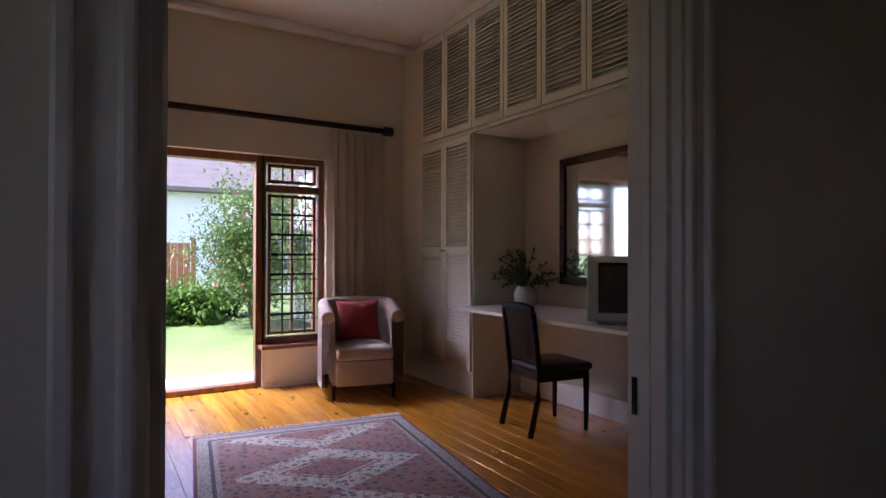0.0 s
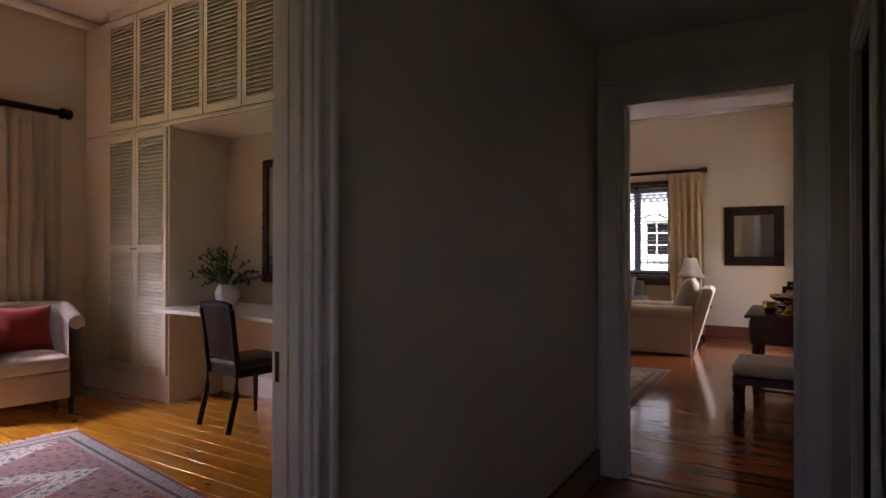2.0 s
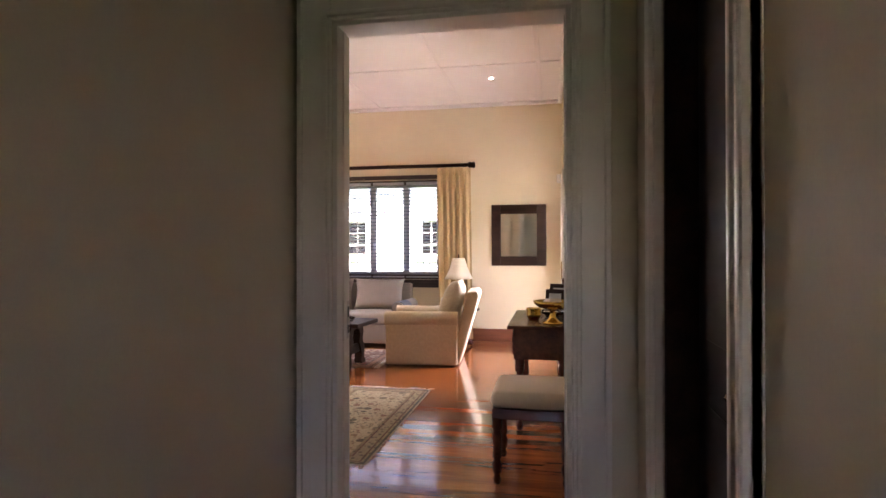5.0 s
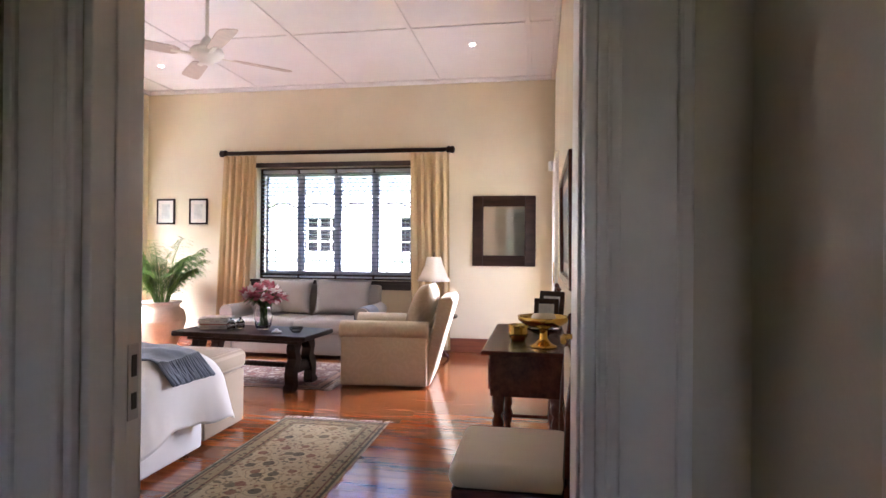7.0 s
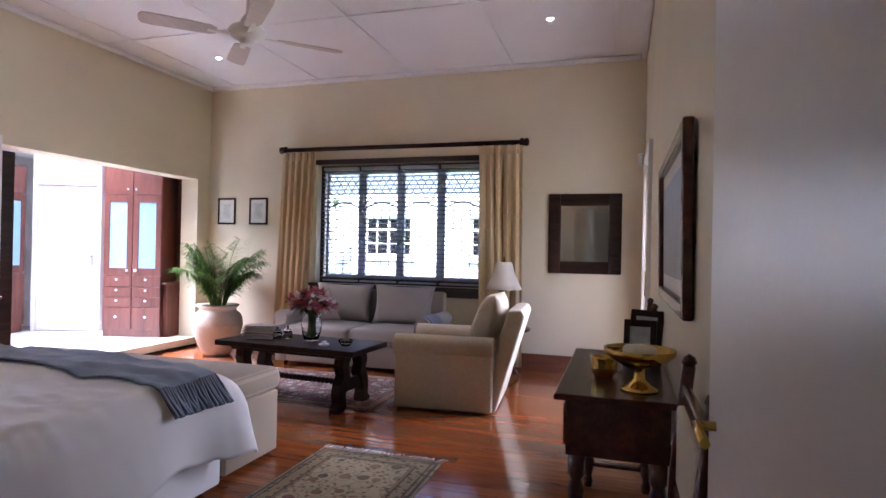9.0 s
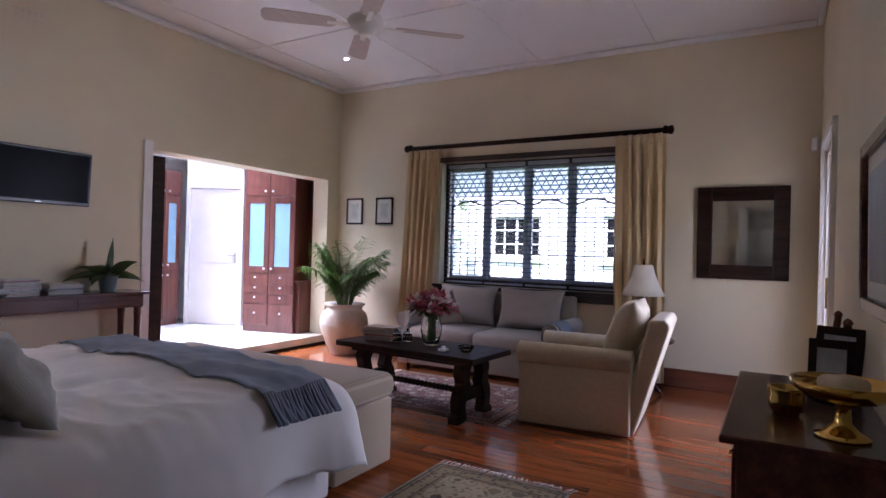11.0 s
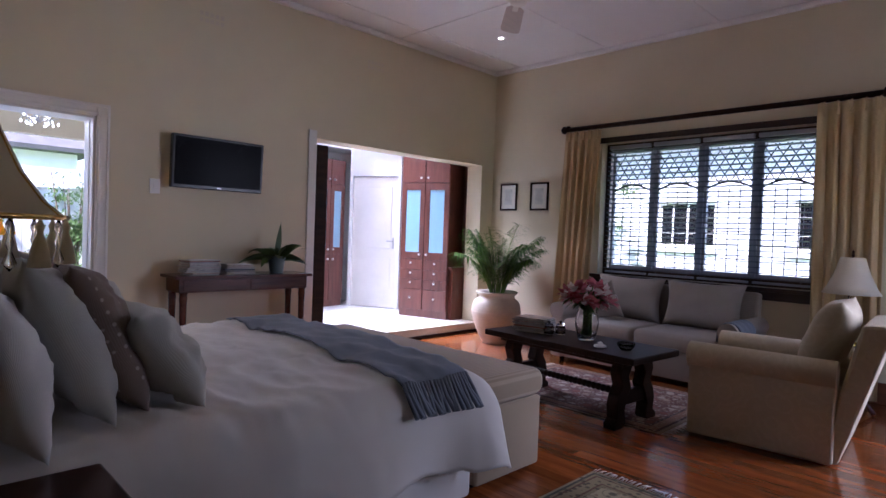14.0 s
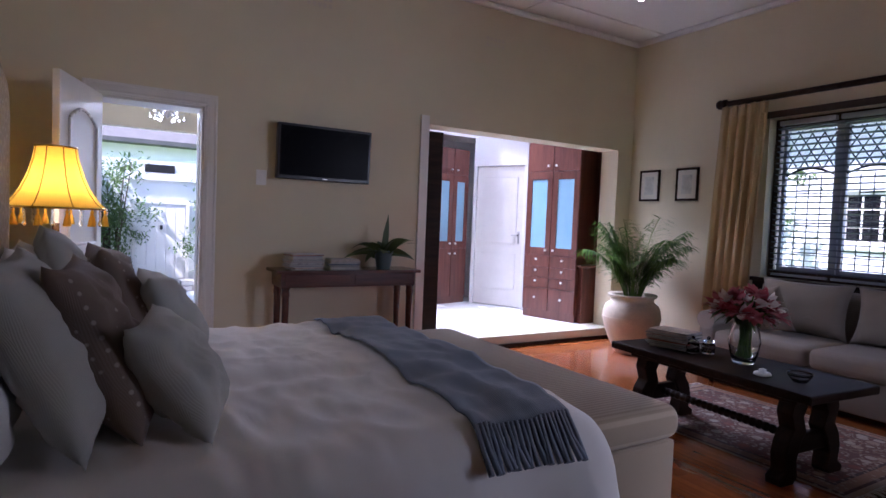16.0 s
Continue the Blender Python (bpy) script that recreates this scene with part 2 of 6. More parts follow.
M = dict(
    cream=plain("cream_wall_paint", (0.70, 0.62, 0.44), 0.75, vary=0.06, scale=1.2, fine=180, relief=0.04),
    beige=plain("beige_wall_paint", (0.66, 0.58, 0.46), 0.75, vary=0.06, scale=1.2, fine=180, relief=0.04),
    hall=plain("hall_wall_paint", (0.70, 0.65, 0.53), 0.6, vary=0.07, scale=1.5, fine=160, relief=0.05),
    ceil=plain("ceiling_paint", (0.82, 0.80, 0.78), 0.85, vary=0.04, scale=0.8, fine=120, relief=0.03),
    trim=plain("white_gloss_paint", (0.78, 0.75, 0.70), 0.32, vary=0.05, scale=4, fine=60, relief=0.03),
    louvre=plain("ivory_cabinet_paint", (0.72, 0.66, 0.54), 0.45, vary=0.06, scale=4, fine=80, relief=0.03),
    white=plain("white_plaster", (0.82, 0.81, 0.79), 0.8, vary=0.06, scale=1.0, fine=60, relief=0.06),
    tile=plain("white_floor_tile", (0.78, 0.77, 0.74), 0.25, vary=0.06, scale=2, fine=40, relief=0.02),
    redwood=wood("polished_red_floor_wood", (0.22, 0.050, 0.012), (0.42, 0.125, 0.030), 0.17, "y", piece=0.35, coat=0.4),
    pine=wood("varnished_knotty_pine", (0.46, 0.16, 0.014), (0.74, 0.33, 0.035), 0.15, "y", knots=True, piece=0.25, coat=0.45),
    skirt=wood("stained_skirting_wood", (0.12, 0.035, 0.018), (0.22, 0.07, 0.03), 0.3, "y"),
    dark=wood("very_dark_wood", (0.014, 0.007, 0.005), (0.040, 0.019, 0.012), 0.45, "x", piece=0.2, coat=0.0),
    mahog=wood("mahogany_wood", (0.045, 0.012, 0.008), (0.12, 0.034, 0.02), 0.25, "x", piece=0.2),
    cherry=wood("reddish_cabinet_veneer", (0.10, 0.028, 0.018), (0.19, 0.06, 0.038), 0.35, "z", piece=0.12, coat=0.2),
    frame=wood("brown_window_wood", (0.14, 0.05, 0.02), (0.27, 0.10, 0.04), 0.4, "z", piece=0.15),
    stain=wood("black_brown_window_wood", (0.02, 0.009, 0.007), (0.05, 0.022, 0.016), 0.4, "y"),
    damask=weave("cream_damask_cloth", (0.62, 0.53, 0.38), (0.52, 0.44, 0.31), 170, damask=0.22),
    sofa=weave("grey_beige_cloth", (0.39, 0.34, 0.29), (0.34, 0.295, 0.25), 170),
    seat=weave("cream_seat_cloth", (0.60, 0.52, 0.38), (0.54, 0.46, 0.33), 200),
    stripe=weave("beige_ribbed_cloth", (0.50, 0.39, 0.27), (0.44, 0.34, 0.23), 150, stripe=14),
    gold=weave("pale_gold_curtain_cloth", (0.62, 0.47, 0.25), (0.55, 0.41, 0.21), 220, 0.7),
    taupe=weave("beige_curtain_cloth", (0.56, 0.48, 0.38), (0.50, 0.42, 0.33), 220, 0.8),
    duvet=weave("white_cotton", (0.84, 0.80, 0.75), (0.80, 0.76, 0.71), 260),
    throw=weave("slate_blue_knit", (0.23, 0.265, 0.32), (0.14, 0.165, 0.21), 45),
    sage=weave("grey_green_cloth", (0.47, 0.46, 0.40), (0.40, 0.39, 0.34), 150),
    brown=weave("brown_dotted_cloth", (0.20, 0.145, 0.11), (0.16, 0.115, 0.085), 150, dots=25.0),
    linen=weave("white_linen", (0.80, 0.78, 0.74), (0.75, 0.73, 0.69), 200),
    pink=weave("pale_rose_upholstery", (0.50, 0.40, 0.34), (0.45, 0.36, 0.30), 180),
    red=weave("dark_red_cloth", (0.30, 0.025, 0.02), (0.24, 0.018, 0.015), 160),
    head=weave("beige_tapestry_cloth", (0.45, 0.37, 0.26), (0.40, 0.32, 0.22), 120, damask=0.8),
    leather=plain("dark_brown_leather", (0.035, 0.022, 0.017), 0.45, vary=0.2, fine=140, relief=0.2),
    brass=plain("polished_brass", (0.72, 0.48, 0.12), 0.16, 1.0, vary=0.2, scale=9, fine=40, relief=0.04),
    steel=plain("brushed_steel", (0.55, 0.54, 0.52), 0.3, 1.0, vary=0.1),
    iron=plain("dark_iron", (0.03, 0.027, 0.025), 0.45, 0.6, vary=0.2),
    lead=plain("lead_came", (0.06, 0.065, 0.07), 0.5, 0.5, vary=0.2),
    black=plain("black_plastic", (0.012, 0.012, 0.013), 0.3, vary=0.1, relief=0.02),
    screen=plain("dark_screen_glass", (0.006, 0.006, 0.008), 0.25, vary=0.1, relief=0.0, gleam=0.03),
    silver=plain("silver_plastic", (0.58, 0.63, 0.70), 0.35, 0.0, vary=0.05),
    plastic=plain("white_plastic", (0.76, 0.75, 0.72), 0.4, vary=0.04),
    fan=plain("cream_enamel", (0.72, 0.68, 0.58), 0.35, vary=0.05),
    blade=plain("pale_fan_blade", (0.55, 0.46, 0.38), 0.5, vary=0.1, stretch=(1, 8, 1)),
    pot=plain("cream_terracotta", (0.70, 0.61, 0.47), 0.6, vary=0.15, scale=6, fine=70, relief=0.15),
    tealpot=plain("grey_green_glaze", (0.12, 0.17, 0.17), 0.3, vary=0.12),
    whitepot=plain("off_white_glaze", (0.55, 0.52, 0.47), 0.35, vary=0.1),
    render=plain("house_render", (0.76, 0.76, 0.76), 0.85, vary=0.06, scale=1.0, fine=60, relief=0.06),
    soil=plain("potting_soil", (0.03, 0.02, 0.014), 0.95, vary=0.4, fine=60, relief=0.5),
    paper=plain("magazine_paper", (0.50, 0.48, 0.45), 0.6, vary=0.15, scale=8, fine=200, relief=0.1, stretch=(1, 1, 20)),
    cover=plain("magazine_cover", (0.50, 0.47, 0.45), 0.35, vary=0.45, scale=18, fine=50, relief=0.0),
    art=plain("watercolour_sheet", (0.62, 0.62, 0.58), 0.7, vary=0.22, scale=11, fine=50, relief=0.0),
    mount=plain("picture_mount", (0.70, 0.67, 0.60), 0.8, vary=0.04),
    shade=plain("cream_lamp_shade", (0.70, 0.64, 0.52), 0.8, vary=0.06),
    stone=plain("pale_paving", (0.60, 0.56, 0.50), 0.8, vary=0.2, scale=4, fine=60, relief=0.2),
    step=plain("cream_stone_step", (0.66, 0.60, 0.48), 0.5, vary=0.08),
    lawn=plain("mown_grass", (0.12, 0.20, 0.05), 0.9, vary=0.3, scale=1.5, fine=120, relief=0.6),
    roof=plain("dark_roof", (0.10, 0.09, 0.085), 0.8, vary=0.2),
    bark=plain("bark", (0.10, 0.07, 0.045), 0.9, vary=0.35, fine=50, relief=0.6, stretch=(1, 1, 0.3)),
    # on mullions and casements this grey-blue puts window flare into the colour
    grey=plain("grey_blue_paint", (0.42, 0.46, 0.52), 0.45, 0.0, vary=0.1),
    mirror=plain("mirror_glass", (0.86, 0.87, 0.86), 0.01, 1.0, vary=0.0, relief=0.0),
    glass=clear("clear_glass"), pane=pane_glass("window_pane"),
    frost=plain("frosted_blue_glass", (0.28, 0.50, 0.66), 0.35, vary=0.12, scale=1.5, relief=0.02),
    leaf=leafy("palm_leaf", (0.035, 0.09, 0.012), (0.12, 0.24, 0.03)),
    leaf2=leafy("shrub_leaf", (0.05, 0.11, 0.025), (0.16, 0.24, 0.07)),
    leaf3=leafy("broad_leaf", (0.04, 0.08, 0.025), (0.11, 0.15, 0.05)),
    petal=leafy("pink_petals", (0.30, 0.012, 0.03), (0.58, 0.20, 0.22)),
    wpetal=leafy("white_petals", (0.65, 0.55, 0.48), (0.80, 0.75, 0.70)),
    bulb=glow("bulb", (1.0, 0.85, 0.6), 14.0),
    spot=glow("downlight_glow", (1.0, 0.93, 0.82), 9.0),
)


def shade_cloth(name, colour):
    m, nt, b = nodes_of(name)
    b.inputs["Base Color"].default_value = (*colour, 1)
    b.inputs["Roughness"].default_value = 0.8
    tl = nt.nodes.new("ShaderNodeBsdfTranslucent")
    tl.inputs[0].default_value = (*colour, 1)
    mx = nt.nodes.new("ShaderNodeMixShader")
    mx.inputs[0].default_value = 0.6
    nt.links.new(b.outputs[0], mx.inputs[1])
    nt.links.new(tl.outputs[0], mx.inputs[2])
    nt.links.new(mx.outputs[0], nt.nodes["Material Output"].inputs[0])
    return m


for n_ in M["dark"].node_tree.nodes:
    if n_.type == "BSDF_PRINCIPLED":
        n_.inputs["Specular IOR Level"].default_value = 0.14


def covers(name):
    """Printed covers, each of its own colour."""
    m, nt, b = nodes_of(name)
    info = nt.nodes.new("ShaderNodeObjectInfo")
    c = ramp(nt, info.outputs["Random"], [(0.0, (0.50, 0.48, 0.45)), (0.2, (0.12, 0.16, 0.22)), (0.4, (0.55, 0.42, 0.34)), (0.55, (0.34, 0.10, 0.08)), (0.7, (0.60, 0.58, 0.54)), (0.85, (0.18, 0.20, 0.16))], True)
    n = noise_of(nt, coords(nt), 22.0, 3.0)
    nt.links.new(mixc(nt, 0.7, c, ramp(nt, n, [(0.38, (0.45, 0.42, 0.42)), (0.55, (1, 1, 1))]), "MULTIPLY"), b.inputs["Base Color"])
    b.inputs["Roughness"].default_value = 0.3
    return m


M["cover"] = covers("magazine_cover_print")
M["slat"] = plain("grey_blue_blind_slat", (0.15, 0.18, 0.23), 0.45, vary=0.08, relief=0.0)
M["pale"] = shade_cloth("cream_silk_shade", (0.80, 0.71, 0.50))
M["tube"] = plain("grey_tube_glass", (0.03, 0.035, 0.04), 0.06, vary=0.05, relief=0.0)
M["opal"] = shade_cloth("opal_skylight", (0.85, 0.86, 0.88))
M["yellow"] = shade_cloth("yellow_silk_shade", (0.85, 0.55, 0.05))


# ---------- building helpers ----------
def box(bm, x0, x1, y0, y1, z0, z1, bevel=0.0, seg=2):
    g = bmesh.ops.create_cube(bm, size=1.0, matrix=Matrix.LocRotScale(((x0 + x1) / 2, (y0 + y1) / 2, (z0 + z1) / 2), None, (abs(x1 - x0), abs(y1 - y0), abs(z1 - z0))))
    if bevel:
        es = list({e for v in g["verts"] for e in v.link_edges})
        bmesh.ops.bevel(bm, geom=es, offset=bevel, segments=seg, affect="EDGES", profile=0.5)
    return g


def boxes(*rows, bevel=0.0, seg=2):
    bm = bmesh.new()
    for r in rows:
        box(bm, *r, bevel=bevel, seg=seg)
    return bm


def lathe(profile, seg=32, bm=None, at=(0, 0, 0)):
    """A turned body from (radius, height) pairs."""
    bm = bm or bmesh.new()
    rings = []
    for r, z in profile:
        rings.append([bm.verts.new((at[0] + max(r, 0.0005) * math.cos(2 * math.pi * i / seg), at[1] + max(r, 0.0005) * math.sin(2 * math.pi * i / seg), at[2] + z)) for i in range(seg)])
    for a, b in zip(rings, rings[1:]):
        for i in range(seg):
            bm.faces.new((a[i], a[(i + 1) % seg], b[(i + 1) % seg], b[i])).smooth = True
    bm.faces.new(rings[0][::-1])
    bm.faces.new(rings[-1])
    return bm


def tube(points, r, seg=8, bm=None, taper=None):
    """A rod along points; taper gives its radius at the far end."""
    bm = bm or bmesh.new()
    pts = [Vector(p) for p in points]
    rings = []
    for i, p in enumerate(pts):
        d = (pts[min(i + 1, len(pts) - 1)] - pts[max(i - 1, 0)]).normalized()
        q = d.to_track_quat("Z", "Y")
        rr = r if taper is None else r + (taper - r) * i / (len(pts) - 1)
        rings.append([bm.verts.new(p + q @ Vector((rr * math.cos(2 * math.pi * k / seg), rr * math.sin(2 * math.pi * k / seg), 0))) for k in range(seg)])
    for a, b in zip(rings, rings[1:]):
        for k in range(seg):
            bm.faces.new((a[k], a[(k + 1) % seg], b[(k + 1) % seg], b[k])).smooth = True
    bm.faces.new(rings[0][::-1])
    bm.faces.new(rings[-1])
    return bm


def cushion(w, h, d, puff=1.0, n=14, wrinkle=0.012, seed=0):
    """A stuffed square cushion in the x-z plane, thick along y, with drawn-out corners."""
    bm = bmesh.new()
    g = [[[None] * (n + 1) for _ in range(n + 1)] for _ in range(2)]
    for s in (0, 1):
        for i in range(n + 1):
            for j in range(n + 1):
                u, v = 2 * i / n - 1, 2 * j / n - 1
                if s == 1 and (i in (0, n) or j in (0, n)):
                    g[1][i][j] = g[0][i][j]
                    continue
                t = (max(0, (1 - abs(u) ** 2.6)) * max(0, (1 - abs(v) ** 2.6))) ** (0.62 / puff)
                pull = 1 - 0.11 * (1 - abs(u) ** 2.2) * abs(v) ** 3
                pull2 = 1 - 0.11 * (1 - abs(v) ** 2.2) * abs(u) ** 3
                k = (noise.noise(Vector((u * 2.3 + seed, v * 2.3, s * 3.0))) + 0.45 * noise.noise(Vector((u * 6.1 - seed, v * 5.3, s * 2.0))) - 0.4 * max(0, 0.12 - abs(noise.noise(Vector((u * 2.2 + v * 1.3 - seed, v * 3.1 - u, s + 5.0))))) * 5) * wrinkle
                g[s][i][j] = bm.verts.new((u * w / 2 * pull2, (1 if s else -1) * (t * d / 2) + k * t, v * h / 2 * pull))
    for s in (0, 1):
        for i in range(n):
            for j in range(n):
                q = [g[s][i][j], g[s][i + 1][j], g[s][i + 1][j + 1], g[s][i][j + 1]]
                bm.faces.new(q if s == 0 else q[::-1]).smooth = True
    return bm


def slab(fn, nu, nv, thick=0.0):
    """A cloth sheet: fn(u, v) with u, v from 0 to 1 gives its points."""
    bm = bmesh.new()
    g = [[bm.verts.new(fn(i / nu, j / nv)) for j in range(nv + 1)] for i in range(nu + 1)]
    for i in range(nu):
        for j in range(nv):
            bm.faces.new((g[i][j], g[i + 1][j], g[i + 1][j + 1], g[i][j + 1])).smooth = True
    if thick:
        bmesh.ops.recalc_face_normals(bm, faces=bm.faces[:])
        bmesh.ops.solidify(bm, geom=bm.faces[:], thickness=thick)
        for f in bm.faces:
            f.smooth = True
    return bm


def prism(outline, depth, axis="y", bevel=0.0):
    """A flat outline in two axes, pushed out by depth along the third."""
    bm = bmesh.new()
    put = {"y": lambda a, b, d: (a, d, b), "x": lambda a, b, d: (d, a, b), "z": lambda a, b, d: (a, b, d)}[axis]
    lo = [bm.verts.new(put(a, b, -depth / 2)) for a, b in outline]
    hi = [bm.verts.new(put(a, b, depth / 2)) for a, b in outline]
    n = len(outline)
    bm.faces.new(lo)
    bm.faces.new(hi[::-1])
    for i in range(n):
        bm.faces.new((lo[i], lo[(i + 1) % n], hi[(i + 1) % n], hi[i]))
    bmesh.ops.recalc_face_normals(bm, faces=bm.faces[:])
    if bevel:
        bmesh.ops.bevel(bm, geom=bm.edges[:], offset=bevel, segments=2, affect="EDGES", profile=0.5)
    return bm


def move(bm, m):
    bm.transform(m)
    return bm


def mesh_of(name, bm, material, smooth=False):
    me = bpy.data.meshes.new(name)
    bmesh.ops.recalc_face_normals(bm, faces=bm.faces[:])
    bm.to_mesh(me)
    bm.free()
    me.materials.append(material)
    return me


def part(name, bm, material, parent, label=""):
    ob = new(name, mesh_of(name, bm, material))
    ob.parent = parent
    return tagged(ob, label)


def thing(name, m, label, category, group=""):
    ob = new(name)
    ob.empty_display_size = 0.1
    ob.matrix_world = m
    return tagged(ob, label, category, group)


def single(name, bm, material, label, category, m=None, group=""):
    ob = new(name, mesh_of(name, bm, material))
    if m is not None:
        ob.matrix_world = m
    return tagged(ob, label, category, group)


def structure(name, bm, material, label=""):
    return tagged(new(name, mesh_of(name, bm, material)), label, "", "", "structure")


def wall_x(x0, x1, ya, yb, z1, holes=()):
    """A wall that runs along y, with holes (y0, y1, z0, z1)."""
    rows, y = [], ya
    for h0, h1, b, t in sorted(holes):
        rows.append((x0, x1, y, h0, 0, z1))
        if b > 0:
            rows.append((x0, x1, h0, h1, 0, b))
        if t < z1:
            rows.append((x0, x1, h0, h1, t, z1))
        y = h1
    rows.append((x0, x1, y, yb, 0, z1))
    return boxes(*rows)


def wall_y(y0, y1, xa, xb, z1, holes=()):
    rows, x = [], xa
    for h0, h1, b, t in sorted(holes):
        rows.append((x, h0, y0, y1, 0, z1))
        if b > 0:
            rows.append((h0, h1, y0, y1, 0, b))
        if t < z1:
            rows.append((h0, h1, y0, y1, t, z1))
        x = h1
    rows.append((x, xb, y0, y1, 0, z1))
    return boxes(*rows)


# ---------- structure ----------
CEIL, LOW, STEP = 3.36, 2.42, 0.12
structure("ground", boxes((-300, 300, -300, 300, -0.25, -0.06)), M["lawn"], "mown green lawn reaching far out")
structure("floor_bedroom_base", boxes((3.24, 9.60, -0.80, 4.81, -0.06, -0.02)), M["soil"])
structure("floor_guest_base", boxes((-1.3, 3.47, 0.42, 5.30, -0.06, -0.021)), M["soil"])
structure("floor_hall", boxes((-1.6, 3.30, -2.3, 0.47, -0.055, -0.004)), M["redwood"], "dark polished hall floor")
structure("wall_west", wall_x(3.24, 3.36, -0.90, 0.58, 3.45, [(-0.56, 0.28, 0, 2.085)]), M["hall"], "painted wall with the bedroom doorway")
structure("wall_west_inner", boxes((3.47, 3.60, 0.582, 5.43, 0, 3.37), (3.361, 3.60, 0.497, 0.580, 0, 3.37)), M["cream"], "cream painted wall behind the bed")
structure("wall_west_lining", wall_x(3.362, 3.366, -0.64, 0.495, 3.34, [(-0.56, 0.28, 0, 2.085)]), M["cream"])
structure("wall_north", wall_y(4.805, 5.055, 3.601, 9.80, 3.45, [(4.17, 4.864, 0, 2.04), (6.79, 9.262, 0, 2.145)]), M["cream"], "cream painted wall with two openings")
structure("wall_east", wall_x(9.49, 9.79, -0.90, 4.805, 3.45, [(1.07, 3.21, 0.86, 2.32)]), M["cream"], "cream painted wall with the large window")
structure("wall_south", wall_y(-0.90, -0.645, 3.36, 9.49, 3.45, [(7.95, 8.85, 0, 2.12)]), M["cream"], "cream painted wall with a glazed door")
structure("ceiling_bedroom", boxes((3.50, 9.80, -0.90, 5.05, CEIL + 0.02, CEIL + 0.14), (3.24, 3.50, -0.90, 0.58, CEIL + 0.02, CEIL + 0.14)), M["ceil"], "white boarded ceiling")
bm = bmesh.new()
for y in (4.42, 3.21, 1.99, 0.78, -0.35):
    box(bm, 3.37, 9.48, y - 0.022, y + 0.022, CEIL + 0.008, CEIL + 0.022, 0.004, 1)
for x in (5.4, 7.8):
    box(bm, x - 0.018, x + 0.018, -0.63, 4.79, CEIL + 0.011, CEIL + 0.024)
structure("ceiling_strips", bm, M["ceil"], "white cover strips between ceiling boards")
bm = bmesh.new()
for a in ((3.60, 9.49, 4.75, 4.803), (3.37, 9.49, -0.643, -0.59), (9.435, 9.488, -0.59, 4.75), (3.602, 3.655, 0.58, 4.75)):
    box(bm, *a, CEIL - 0.035, CEIL + 0.018, 0.016, 3)
structure("cornice", bm, M["ceil"], "white moulded cornice")
structure("baseboard", boxes((9.462, 9.488, -0.64, 4.80, 0, 0.17), (4.96, 6.79, 4.778, 4.803, 0, 0.17), (3.6, 4.08, 4.778, 4.803, 0, 0.17), (3.602, 3.627, 0.6, 4.78, 0, 0.17),
                             (3.37, 7.87, -0.643, -0.618, 0, 0.17), (8.93, 9.46, -0.643, -0.618, 0, 0.17), bevel=0.006), M["skirt"], "dark red stained wooden skirting")

structure("wall_hall_north", wall_y(0.415, 0.497, -1.6, 3.24, 3.45, [(0.093, 0.938, 0, 2.16)]), M["hall"], "dim painted hall wall with a doorway")
structure("wall_hall_south", wall_y(-0.90, -0.77, 1.36, 3.24, 2.6, [(2.16, 2.80, 0, 2.06)]), M["hall"], "painted hall wall with round mirrors")
structure("wall_hall_corner", boxes((1.36, 1.48, -2.2, -0.902, 0, 2.6)), M["hall"])
structure("wall_hall_back", boxes((-1.6, 1.36, -2.3, -2.2, 0, 2.6), (-1.7, -1.6, -2.3, -0.95, 0, 2.6), (-1.7, -1.6, -0.95, -0.40, 0, 1.2), (-1.7, -1.6, -0.95, -0.40, 1.8, 2.6), (-1.7, -1.6, -0.40, 0.413, 0, 2.6)), M["hall"])
# unseen window added at the hall's end to let more light in
wh = structure("window_4", boxes((-1.69, -1.62, -0.95, -0.92, 1.2, 1.8), (-1.69, -1.62, -0.43, -0.40, 1.2, 1.8), (-1.69, -1.62, -0.92, -0.43, 1.2, 1.23), (-1.69, -1.62, -0.92, -0.43, 1.77, 1.8)), M["trim"], "added white window, out of view, that lights the hall")
# unseen pale paving added to bounce warm sun through the hall window
structure("pavement_side", boxes((-7, -1.75, -6, 4.0, -0.06, -0.025)), M["stone"], "added pale paving, out of view, that bounces sun into the hall")
# more unseen paving, added to reflect light in at the glazed door
structure("pavement_south", boxes((4, 12, -6, -1.0, -0.06, -0.025)), M["stone"], "added pale paving, out of view, that bounces light through the glazed door")
# unseen slab added to keep direct sun off the hall window
structure("roof_eave", boxes((-3.2, -1.7, -2.3, 1.5, 2.5, 2.6)), M["roof"])
structure("wall_side_room", boxes((1.48, 3.40, -2.3, -2.2, 0, 2.6), (3.24, 3.36, -2.2, -0.902, 0, 2.6)), M["hall"])
structure("ceiling_hall", boxes((-1.7, 3.24, -2.3, 0.415, LOW, LOW + 0.1)), M["ceil"], "low hall ceiling")
structure("baseboard_hall", boxes((0.99, 3.24, 0.393, 0.413, 0, 0.15), (-1.6, 0.01, 0.393, 0.413, 0, 0.15), bevel=0.005), M["skirt"], "dark stained skirting in the hall")

